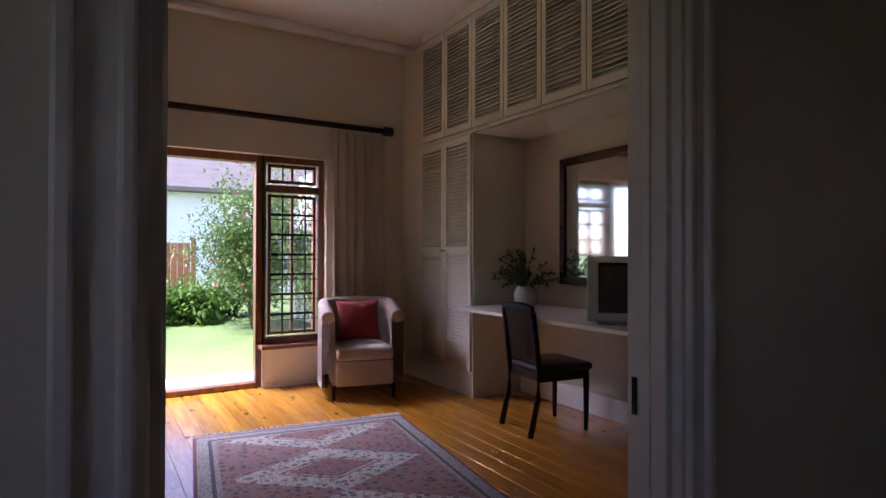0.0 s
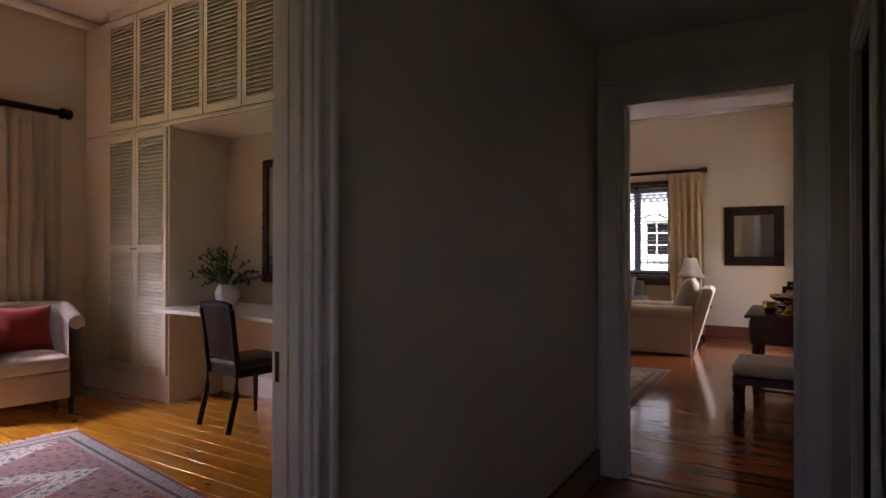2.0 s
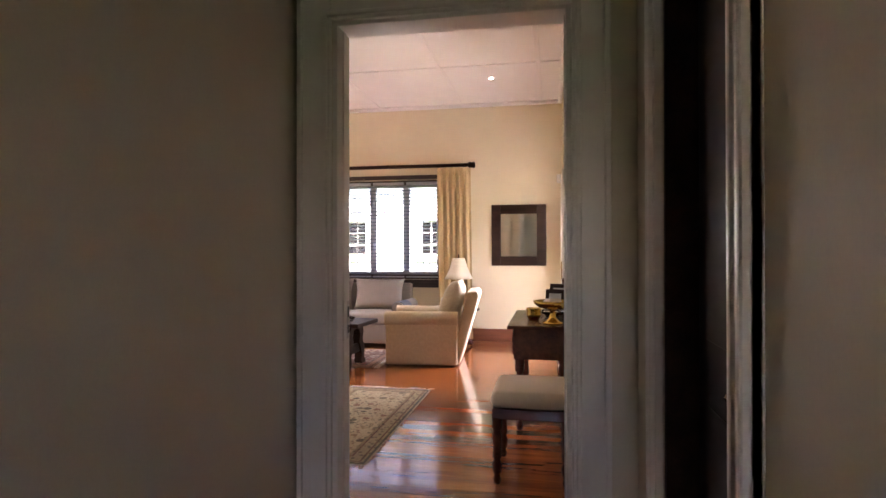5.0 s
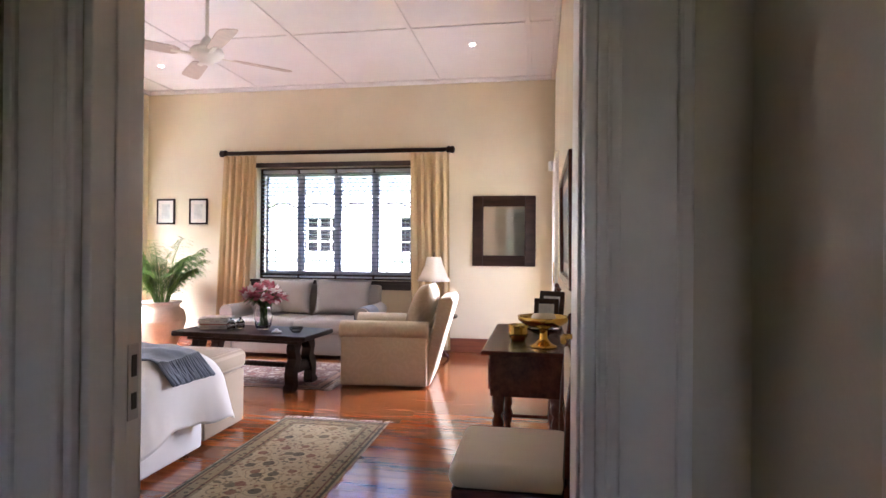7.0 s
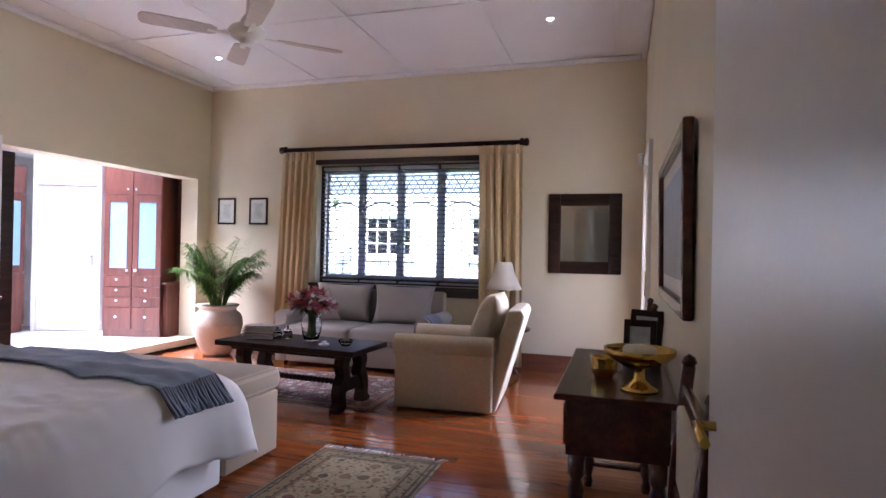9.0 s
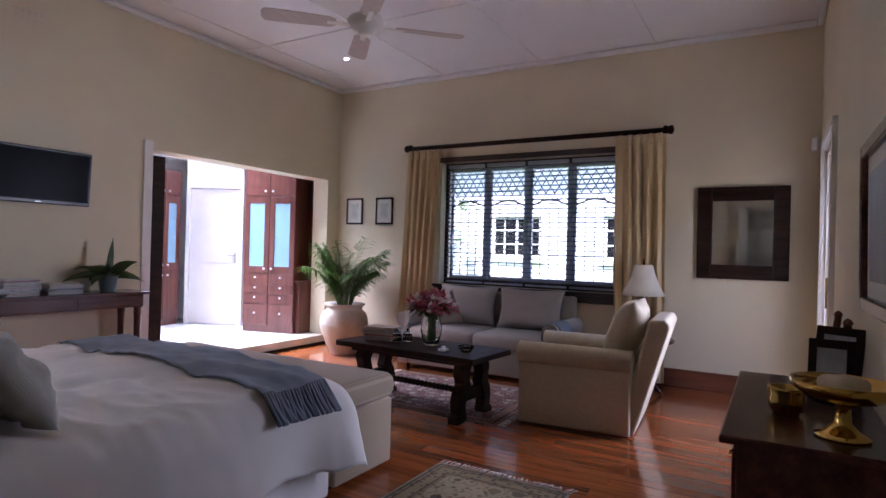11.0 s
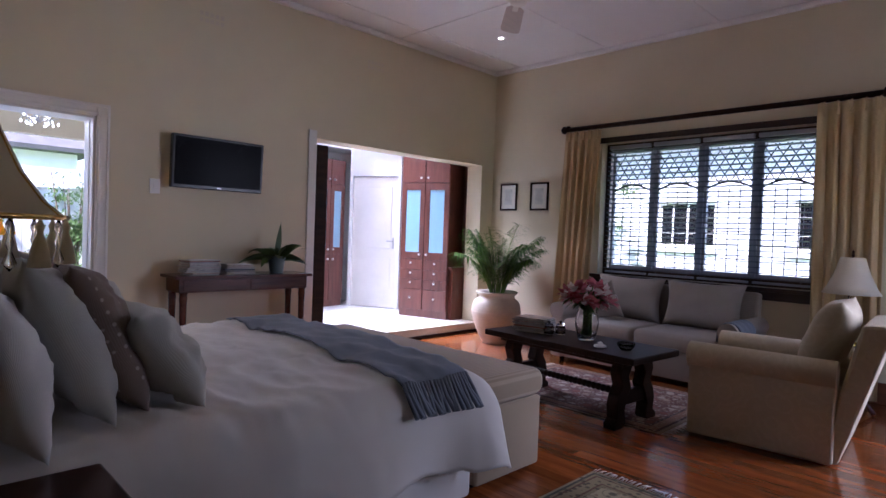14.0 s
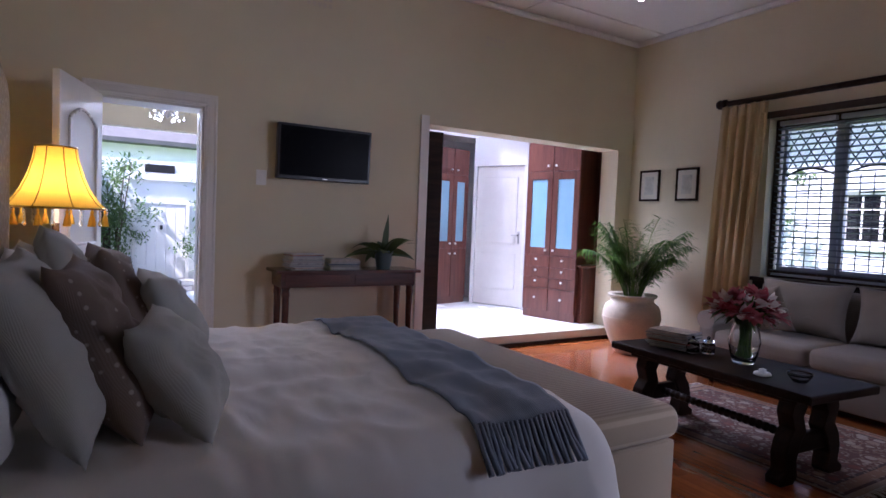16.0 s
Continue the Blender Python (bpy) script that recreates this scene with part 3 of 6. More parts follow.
structure("wall_guest_north", wall_y(5.18, 5.43, -1.3, 3.47, 3.55, [(0.30, 1.44, 0, 2.17), (1.44, 2.04, 0.40, 2.17)]), M["beige"], "beige painted wall with a garden door")
structure("wall_guest_west", boxes((-1.3, -1.2, 0.535, 5.18, 0, 3.55)), M["beige"])
structure("wall_guest_lining", boxes((3.462, 3.469, 0.50, 5.178, 0, 3.43)), M["beige"])
structure("ceiling_guest", boxes((-1.3, 3.49, 0.42, 5.43, 3.43, 3.54)), M["ceil"], "white ceiling of the guest room")
structure("cornice_guest", boxes((-1.2, 3.228, 5.09, 5.178, 3.34, 3.428), bevel=0.03, seg=3), M["ceil"], "white cornice")
structure("wall_under_window", boxes((1.42, 2.06, 5.172, 5.179, 0.02, 0.40)), M["white"], "white plaster below the window")

# dressing room behind the wide opening
structure("floor_dressing", boxes((6.40, 9.80, 5.056, 7.6, -0.05, STEP)), M["tile"], "white tiled dressing room floor")
structure("step", boxes((6.792, 9.260, 4.79, 5.055, 0, STEP), bevel=0.008), M["step"], "cream stone step below the opening")
structure("step_edge", boxes((6.80, 9.255, 4.764, 4.789, 0, 0.035), bevel=0.006), M["dark"], "dark wooden strip along the step")
structure("wall_dressing", boxes((6.40, 6.50, 5.056, 7.6, 0, 2.9), (6.5, 9.8, 7.5, 7.6, 0, 2.9), (9.7, 9.8, 5.056, 7.5, 0, 2.9)), M["white"], "white dressing room walls")
structure("ceiling_dressing", boxes((6.4, 7.15, 5.056, 7.6, 2.46, 2.55), (8.95, 9.8, 5.056, 7.6, 2.46, 2.55), (7.15, 8.95, 5.056, 5.35, 2.46, 2.55), (7.15, 8.95, 7.0, 7.6, 2.46, 2.55),
                                    (7.05, 7.15, 5.35, 7.0, 2.55, 2.95), (8.95, 9.05, 5.35, 7.0, 2.55, 2.95), (7.15, 8.95, 5.25, 5.35, 2.55, 2.95), (7.15, 8.95, 7.0, 7.1, 2.55, 2.95)), M["white"], "white ceiling with a skylight shaft")
# opal pane added out of view to diffuse the sun in the shaft
structure("window_3", boxes((7.10, 9.0, 5.30, 7.05, 2.952, 2.97)), M["opal"], "skylight above the dressing room with an added opal pane that softens the sun")
# slanting wall with the white door
slant = pose(8.93, 6.60, 0, 0, 0, -65)
bm = boxes((-0.42, -0.37, 0, 0.1, STEP, 2.46), (0.37, 0.42, 0, 0.1, STEP, 2.46), (-0.37, 0.37, 0, 0.1, 2.06, 2.46))
structure("wall_dressing_slant", move(bm, slant), M["white"], "white wall round the inner door")

# room behind the corner door, open to a small court
structure("floor_garden_room", boxes((3.61, 6.38, 5.056, 10.6, -0.055, -0.01)), M["tile"], "pale tiled floor")
structure("wall_garden_room", boxes((3.48, 3.60, 5.44, 10.6, 0, 2.7), (3.601, 3.61, 5.056, 5.43, 0, 2.7), (6.26, 6.38, 5.056, 7.6, 0, 2.7)), M["white"])
structure("beam_garden_room", boxes((3.52, 6.26, 7.1, 7.25, 2.13, 2.7)), M["cream"], "cream beam over the wide opening")
structure("ceiling_garden_room", boxes((3.61, 6.40, 5.056, 7.25, 2.62, 2.72)), M["ceil"])
structure("wall_court", boxes((3.4, 9.0, 10.5, 10.65, 0, 2.05), (4.55, 6.4, 10.44, 10.5, 1.74, 1.80)), M["white"], "white plastered court wall")


# ---------- doors and windows ----------
def casing_x(x, y0, y1, top, out, w=0.085):
    """Moulded casing on a wall that runs along y; out is the side it stands on."""
    a, b = (x - 0.022, x) if out < 0 else (x, x + 0.022)
    c, d = (x - 0.034, x) if out < 0 else (x, x + 0.034)
    bm = boxes((a, b, y0 - w, y0, 0, top + w), (a, b, y1, y1 + w, 0, top + w), (a, b, y0, y1, top, top + w), bevel=0.004)
    for r in ((c, d, y0 - w, y0 - w + 0.02, 0, top + w), (c, d, y1 + w - 0.02, y1 + w, 0, top + w), (c, d, y0 - w, y1 + w, top + w - 0.02, top + w),
              (c, d, y0 - 0.03, y0 - 0.012, 0, top + 0.012), (c, d, y1 + 0.012, y1 + 0.03, 0, top + 0.012), (c, d, y0 - 0.012, y1 + 0.012, top + 0.012, top + 0.03)):
        box(bm, *r, bevel=0.005)
    return bm


def casing_y(y, x0, x1, top, out, w=0.085):
    return move(casing_x(0, -x1, -x0, top, out, w), Matrix.Translation((0, y, 0)) @ Matrix.Rotation(radians(90), 4, "Z") @ Matrix.Diagonal((1, 1, 1, 1)))


def jamb(length, depth, top, axis):
    """The lining of a doorway from 0 to length."""
    t = 0.018
    rows = [(0, t, 0, depth, 0, top), (length - t, length, 0, depth, 0, top), (t, length - t, 0, depth, top - t, top)]
    bm = boxes(*rows, bevel=0.003)
    for r in ((t, t + 0.006, depth * 0.35, depth * 0.6, 0, top - t), (length - t - 0.006, length - t, depth * 0.35, depth * 0.6, 0, top - t)):
        box(bm, *r, bevel=0.003)
    return bm


def casing(name, bm, label="white gloss painted moulded door frame"):
    return structure(name, bm, M["trim"], label)


door1 = casing("door_1", casing_x(3.238, -0.56, 0.28, 2.08, -1, 0.125))
lin = jamb(0.84, 0.13, 2.085, "y")
part("lining", move(lin, Matrix.Translation((3.366, -0.56, 0)) @ Matrix.Rotation(radians(90), 4, "Z")), M["trim"], door1)
part("strike_plate", boxes((3.325, 3.352, 0.258, 0.2615, 0.93, 1.07), bevel=0.001), M["steel"], door1, "steel strike plate")
part("strike_hole", boxes((3.332, 3.345, 0.2565, 0.2585, 0.95, 0.98), (3.332, 3.345, 0.2565, 0.2585, 1.01, 1.05)), M["black"], door1)
leaf1 = part("door_leaf", boxes((3.42, 4.18, -0.612, -0.574, 0.01, 2.07), bevel=0.004), M["trim"], door1, "white door folded back on the wall")
part("door_handle", tube([(4.10, -0.574, 1.0), (4.10, -0.545, 1.0), (4.0, -0.545, 1.0)], 0.008), M["brass"], leaf1, "brass lever handle")
door2 = casing("door_2", casing_y(0.413, 0.099, 0.931, 2.15, -1))
part("lining", move(jamb(0.841, 0.086, 2.16, "x"), Matrix.Translation((0.095, 0.413, 0))), M["trim"], door2)
part("casing_inner", boxes((0.001, 0.089, 0.499, 0.512, 0, 2.25), (0.942, 1.027, 0.499, 0.512, 0, 2.25), (0.089, 0.942, 0.499, 0.512, 2.165, 2.25), bevel=0.004), M["trim"], door2)
part("strike_plate", boxes((0.9155, 0.9185, 0.475, 0.487, 0.95, 1.02), bevel=0.001), M["iron"], door2, "dark metal strike plate")
door3 = casing("door_3", casing_y(-0.77, 2.16, 2.80, 2.06, 1, 0.07))
# dark lining added so that the deep door recess reads dark
part("lining", boxes((2.162, 2.182, -0.895, -0.772, 0, 2.058), (2.778, 2.798, -0.895, -0.772, 0, 2.058), (2.182, 2.778, -0.895, -0.772, 2.038, 2.058)), M["dark"], door3, "dark lining added to the door recess")
l3 = part("door_leaf", boxes((2.185, 2.775, -0.885, -0.848, 0.01, 2.035), (2.27, 2.69, -0.848, -0.842, 0.2, 0.9), (2.27, 2.69, -0.848, -0.842, 1.05, 1.9), bevel=0.004), M["dark"], door3, "very dark wooden panelled door")
part("door_handle", tube([(2.24, -0.848, 1.0), (2.24, -0.80, 1.0), (2.34, -0.795, 1.0)], 0.009), M["brass"], l3, "brass lever handle")
door4 = casing("door_4", casing_y(4.803, 4.17, 4.864, 2.04, -1, 0.09))
part("lining", move(jamb(0.694, 0.252, 2.04, "x"), Matrix.Translation((4.17, 4.804, 0))), M["trim"], door4)
leaf = part("door_leaf", boxes((0, 0.72, -0.02, 0.02, 0.01, 2.03), bevel=0.004), M["trim"], door4, "open white panelled door")
leaf.matrix_world = pose(4.185, 4.77, 0, 0, 0, -107)
bm = bmesh.new()
for s in (-0.024, 0.024):
    for z0, z1, arch in ((0.18, 0.88, 0), (1.02, 1.86, 1)):
        pts = [(0.13, z0), (0.59, z0), (0.59, z1 - 0.08 * arch)]
        pts += [(0.59 - 0.46 * k / 8, z1 - 0.08 * arch + arch * 0.08 * math.sin(math.pi * k / 8)) for k in range(1, 8)] if arch else []
        pts += [(0.13, z1 - 0.08 * arch)]
        for a, b in zip(pts, pts[1:] + pts[:1]):
            tube([(a[0], s, a[1]), (b[0], s, b[1])], 0.011, 6, bm)
part("moulding", bm, M["trim"], leaf)
part("door_handle", tube([(0.66, 0.02, 1.0), (0.66, 0.06, 1.0), (0.56, 0.065, 1.0)], 0.008), M["brass"], leaf, "brass lever handle")
casing("frame_opening", boxes((6.70, 6.789, 4.785, 4.803, 0, 2.22), bevel=0.005), "white painted frame beside the opening")
part("panel", boxes((6.80, 7.10, 5.058, 5.10, STEP, 2.13), bevel=0.003), M["dark"], structure("frame_end", boxes((6.79, 6.80, 5.057, 5.11, STEP, 2.14)), M["dark"]), "dark wooden end panel")

# glazed door in the south wall
door5 = casing("door_5", casing_y(-0.645, 7.95, 8.85, 2.12, 1, 0.07), "white glazed door, closed")
part("lining", boxes((7.95, 7.99, -0.89, -0.65, 0, 2.12), (8.81, 8.85, -0.89, -0.65, 0, 2.12), (7.99, 8.81, -0.89, -0.65, 2.08, 2.12)), M["trim"], door5)
bm = boxes((7.995, 8.09, -0.74, -0.70, 0.01, 2.07), (8.71, 8.805, -0.74, -0.70, 0.01, 2.07), (8.09, 8.71, -0.74, -0.70, 0.01, 0.25), (8.09, 8.71, -0.74, -0.70, 1.97, 2.07), (8.38, 8.42, -0.74, -0.70, 0.25, 1.97), bevel=0.004)
for z in (0.6, 0.95, 1.3, 1.65):
    box(bm, 8.09, 8.71, -0.735, -0.705, z - 0.012, z + 0.012)
leaf5 = part("door_leaf", bm, M["trim"], door5)
part("pane", boxes((8.09, 8.71, -0.724, -0.718, 0.25, 1.97)), M["pane"], leaf5).visible_shadow = False
part("bolt", boxes((7.925, 7.94, -0.62, -0.6, 0.95, 1.15), bevel=0.003), M["brass"], door5, "small brass bolt")

# large leaded window in the east wall
WY0, WY1, WZ0, WZ1 = 1.07, 3.21, 0.86, 2.32
win = structure("window_1", boxes((9.60, 9.70, WY0, WY1, WZ1 - 0.07, WZ1), (9.60, 9.70, WY0, WY1, WZ0, WZ0 + 0.07), (9.60, 9.70, WY0, WY0 + 0.05, WZ0 + 0.07, WZ1 - 0.07), (9.60, 9.70, WY1 - 0.05, WY1, WZ0 + 0.07, WZ1 - 0.07), bevel=0.005), M["stain"], "dark framed casement window with leaded panes and blinds")
part("casing", boxes((9.465, 9.488, WY0 - 0.075, WY1 + 0.075, WZ1, WZ1 + 0.06), bevel=0.004), M["stain"], win)
part("window_sill", boxes((9.44, 9.60, WY0 - 0.08, WY1 + 0.08, WZ0 - 0.035, WZ0), (9.468, 9.489, WY0 - 0.06, WY1 + 0.06, WZ0 - 0.115, WZ0 - 0.036), bevel=0.005), M["stain"], win, "dark stained wooden sill")
pitch_y = (WY1 - WY0 - 0.10) / 4
for k in range(4):
    y0, y1 = WY0 + 0.05 + k * pitch_y, WY0 + 0.05 + (k + 1) * pitch_y
    z0, z1 = WZ0 + 0.07, WZ1 - 0.07
    if k:
        part("mullion", boxes((9.60, 9.70, y0 - 0.022, y0 + 0.022, z0, z1), bevel=0.004), M["grey"], win)
    y0, y1 = y0 + 0.022, y1 - 0.022
    cas = part("casement", boxes((9.62, 9.665, y0, y0 + 0.028, z0, z1), (9.62, 9.665, y1 - 0.028, y1, z0, z1), (9.62, 9.665, y0 + 0.028, y1 - 0.028, z0, z0 + 0.04), (9.62, 9.665, y0 + 0.028, y1 - 0.028, z1 - 0.04, z1), bevel=0.004), M["grey"], win)
    y0, y1, z0, z1 = y0 + 0.028, y1 - 0.028, z0 + 0.04, z1 - 0.04
    part("pane", boxes((9.641, 9.645, y0, y1, z0, z1)), M["pane"], cas).visible_shadow = False
    bm = bmesh.new()
    w, spring = y1 - y0, z0 + 0.83
    arc = [(9.636, y0 + w * i / 10, spring + 0.06 * math.sin(math.pi * i / 10)) for i in range(11)]
    tube(arc, 0.011, 5, bm)
    zt, n = z1 - 0.01, 4
    zb = spring + 0.05
    for s in (-1, 1):
        for i in range(-3, 8):
            a, b = Vector((y0 + w * i / n, zb)), Vector((y0 + w * (i + 2.2) / n, zt))
            if s < 0:
                a.x, b.x = y0 + y1 - a.x, y0 + y1 - b.x
            t0 = max(0, min(1, ((y0 if s > 0 else y1) - a.x) / (b.x - a.x)))
            t1 = max(0, min(1, ((y1 if s > 0 else y0) - a.x) / (b.x - a.x)))
            if t1 - t0 > 0.03:
                p, q = a.lerp(b, t0), a.lerp(b, t1)
                tube([(9.636, p.x, p.y), (9.636, q.x, q.y)], 0.006, 4, bm)
    for i in (1, 2, 3):
        tube([(9.636, y0 + w * i / 4, z0), (9.636, y0 + w * i / 4, spring)], 0.0055, 4, bm)
    for i in range(1, 6):
        zz = z0 + 0.8 * i / 6
        off = 0 if i % 2 else 1
        tube([(9.636, y0 + w * off / 4, zz), (9.636, y0 + w * (off + 3) / 4, zz)], 0.0055, 4, bm)
    part("lead_came", bm, M["lead"], cas, "grey lead strips in diamonds and blocks")
slat_mesh = mesh_of("slat", move(boxes((-0.020, 0.020, -(pitch_y / 2 - 0.004), pitch_y / 2 - 0.004, -0.0018, 0.0018)), Matrix.Rotation(radians(12), 4, "Y")), M["slat"])
for k in range(4):
    yc = WY0 + 0.05 + (k + 0.5) * pitch_y
    bl = thing("venetian_blind", pose(9.555, yc, WZ1), "pale venetian blind with open slats in the window", "blind", "blinds in the large window")
    part("head_rail", boxes((-0.025, 0.025, -(pitch_y / 2 - 0.02), pitch_y / 2 - 0.02, -0.07, -0.03), bevel=0.003), M["grey"], bl)
    part("bottom_rail", boxes((-0.02, 0.02, -(pitch_y / 2 - 0.02), pitch_y / 2 - 0.02, -1.435, -1.415), bevel=0.003), M["grey"], bl)
    for s in (-0.16, 0.16):
        part("cord", tube([(0, s, -0.06), (0, s, -1.42)], 0.0015, 4), M["grey"], bl)
    for i in range(26):
        ob = new("slat", slat_mesh)
        ob.parent, ob.location = bl, (0, 0, -0.10 - i * 0.0515)

# garden door and barred window of the guest room
gd = structure("window_2", boxes((0.30, 0.36, 5.25, 5.35, 0.04, 2.17), (1.38, 1.475, 5.25, 5.35, 0.0, 2.17), (0.36, 1.38, 5.25, 5.35, 2.10, 2.17), (0.36, 1.38, 5.24, 5.36, 0.0, 0.05),
                               (1.475, 2.04, 5.25, 5.35, 2.11, 2.17), (1.475, 2.04, 5.25, 5.35, 0.40, 0.46), (1.985, 2.04, 5.25, 5.35, 0.46, 2.11), (1.475, 1.985, 5.25, 5.35, 1.83, 1.90), bevel=0.005), M["frame"], "brown wooden garden door frame with a barred window")
part("window_sill", boxes((1.40, 2.06, 5.10, 5.25, 0.365, 0.40), bevel=0.006), M["frame"], gd, "pale varnished wooden sill")
for z0, z1, rails in ((1.92, 2.10, 0), (0.48, 1.81, 6)):
    sash = part("sash", boxes((1.495, 1.525, 5.27, 5.32, z0, z1), (1.935, 1.965, 5.27, 5.32, z0, z1), (1.525, 1.935, 5.27, 5.32, z0, z0 + 0.03), (1.525, 1.935, 5.27, 5.32, z1 - 0.03, z1), (1.718, 1.742, 5.275, 5.315, z0 + 0.03, z1 - 0.03), bevel=0.003), M["frame"], gd)
    part("pane", boxes((1.525, 1.935, 5.292, 5.297, z0 + 0.03, z1 - 0.03)), M["pane"], sash).visible_shadow = False
    bm = bmesh.new()
    for i in range(1, rails + 1):
        zz = z0 + (z1 - z0) * i / (rails + 1)
        box(bm, 1.525, 1.935, 5.275, 5.290, zz - 0.011, zz + 0.011)
        box(bm, 1.49, 1.975, 5.225, 5.235, zz - 0.052, zz - 0.044)
    for x in (1.62, 1.84):
        box(bm, x - 0.006, x + 0.006, 5.215, 5.225, z0, z1)
    part("bar", bm, M["iron"], sash, "dark glazing bars and burglar bars")


# ---------- soft furnishing and frames ----------
def rod(name, p, q, r, label):
    """A curtain pole with turned ends and rings, from p to q."""
    p, q = Vector(p), Vector(q)
    t = thing(name, Matrix.Translation(p), label, "curtain rod")
    d = q - p
    part("pole", tube([(0, 0, 0), d], r, 14), M["dark"], t)
    turn = d.normalized().to_track_quat("Z", "Y").to_matrix().to_4x4()
    for at, flip in ((Vector((0, 0, 0)), 180), (d, 0)):
        f = lathe([(r, -0.02), (r * 1.7, -0.01), (r * 1.8, 0.015), (r * 1.3, 0.03), (r * 1.75, 0.05), (r * 1.5, 0.075), (0.0, 0.085)], 16)
        part("finial", move(f, Matrix.Translation(at) @ turn @ Matrix.Rotation(radians(flip), 4, "X")), M["dark"], t)
    return t


def curtain(name, a, b, top, bottom, folds, depth, material, label, tie=0.0, side=1, flare=0.0):
    """A pleated curtain hanging between plan points a and b."""
    a, b = Vector((*a, 0)), Vector((*b, 0))
    along = (b - a).normalized()
    out = Vector((along.y, -along.x, 0))
    L = (b - a).length
    t = thing(name, Matrix.Translation((a.x, a.y, bottom)), label, "curtain", "curtains of " + material.name[:4])

    def fn(u, v):
        z = (top - bottom) * v
        pull = tie * math.sin(math.pi * min(1, v * 1.15)) if tie else 0
        s = u * L * (1 - 0.25 * (1 - v) * abs(flare)) + (flare * L * (1 - v) if flare else 0)
        ph = u * folds * 2 * math.pi
        amp = depth * (0.45 if v > 0.94 else 0.75 + 0.25 * math.sin(5 * v + u * 7))
        w = amp * (math.sin(ph + 0.5 * math.sin(ph * 0.37 + 3 * v)) + 0.25 * math.sin(ph * 2.1 + 2 * v))
        return along * s + out * (w + depth) + Vector((0, 0, z + 0.004 * math.sin(ph)))
    part("cloth", slab(fn, folds * 14, 26, 0.004), material, t)
    for k in range(folds):
        p = along * (L * (k + 0.5) / folds) + out * depth * 1.1
        part("pleat", tube([p + Vector((0, 0, top - bottom - 0.10)), p + Vector((0, 0, top - bottom + 0.012))], 0.016, 6, None, 0.007), material, t)
    return t


def picture(name, m, w, h, bar, depth, frame_mat, inner, label, mount=0.0, tilt=0.0):
    """A framed sheet; local x along the wall, z up, y out of the wall."""
    t = thing(name, m @ pose(0, 0, 0, -tilt, 0, 0), label, "mirror" if inner is M["mirror"] else "picture")
    bm = boxes((-w / 2, -w / 2 + bar, -0.0, depth, 0, h), (w / 2 - bar, w / 2, 0, depth, 0, h), (-w / 2 + bar, w / 2 - bar, 0, depth, 0, bar), (-w / 2 + bar, w / 2 - bar, 0, depth, h - bar, h), bevel=min(0.008, bar * 0.25))
    part("frame", bm, frame_mat, t)
    i = bar - 0.002
    part("glass" if inner is M["mirror"] else "sheet", boxes((-w / 2 + i, w / 2 - i, 0.004, 0.012, i, h - i)), inner if not mount else M["mount"], t)
    if inner is M["mirror"]:
        part("fillet", boxes((-w / 2 + i, w / 2 - i, 0.013, 0.02, i, i + 0.008), (-w / 2 + i, w / 2 - i, 0.013, 0.02, h - i - 0.008, h - i), (-w / 2 + i, -w / 2 + i + 0.008, 0.017, 0.022, i, h - i), (w / 2 - i - 0.008, w / 2 - i, 0.017, 0.022, i, h - i)), M["dark"], t)
    if mount:
        part("artwork", boxes((-w / 2 + bar + mount, w / 2 - bar - mount, 0.0125, 0.0145, bar + mount, h - bar - mount)), inner, t)
    return t


picture("wall_mirror", pose(9.486, -0.04, 1.066, 0, 0, 90), 0.765, 0.86, 0.125, 0.035, M["dark"], M["mirror"], "square mirror in a wide dark wooden frame", tilt=0.6)
picture("framed_print", pose(9.486, 4.52, 1.575, 0, 0, 90), 0.27, 0.345, 0.024, 0.02, M["dark"], M["art"], "small watercolour print in a thin dark frame", 0.05)
picture("framed_print", pose(9.486, 4.04, 1.575, 0, 0, 90), 0.27, 0.345, 0.024, 0.02, M["dark"], M["art"], "small watercolour print in a thin dark frame", 0.05)


def pastel(name):
    m, nt, b = nodes_of(name)
    v = coords(nt, (3, 3, 1.2))
    s = nt.nodes.new("ShaderNodeSeparateXYZ")
    t = nt.nodes.new("ShaderNodeTexCoord")
    nt.links.new(t.outputs["Object"], s.inputs[0])
    h = maths(nt, "ADD", s.outputs[2], maths(nt, "MULTIPLY", noise_of(nt, v, 3.0), 0.35))
    c = ramp(nt, h, [(0.15, (0.20, 0.17, 0.14)), (0.45, (0.30, 0.28, 0.27)), (0.62, (0.34, 0.38, 0.44)), (0.85, (0.42, 0.45, 0.50))])
    nt.links.new(c, b.inputs["Base Color"])
    b.inputs["Roughness"].default_value = 0.5
    return m


M["scape"] = pastel("landscape_painting")
picture("framed_painting", pose(5.64, -0.643, 1.07, 0, 0, 0), 1.24, 0.64, 0.055, 0.035, M["mahog"], M["scape"], "misty landscape painting in a brown wooden frame", 0.06, tilt=0.8)
rod("curtain_rod", (9.39, 3.598, 2.497), (9.39, 0.645, 2.493), 0.026, "dark wooden curtain pole above the window")
curtain("curtain", (9.36, 3.58), (9.36, 3.13), 2.45, 0.04, 5, 0.035, M["gold"], "pale gold pleated curtain hanging from a dark pole", flare=-0.22)
curtain("curtain", (9.36, 1.10), (9.36, 0.62), 2.45, 0.04, 5, 0.035, M["gold"], "pale gold pleated curtain hanging from a dark pole", flare=0.08)
rod("curtain_rod", (0.2, 5.09, 2.50), (2.635, 5.09, 2.50), 0.028, "dark wooden curtain pole over the garden door")
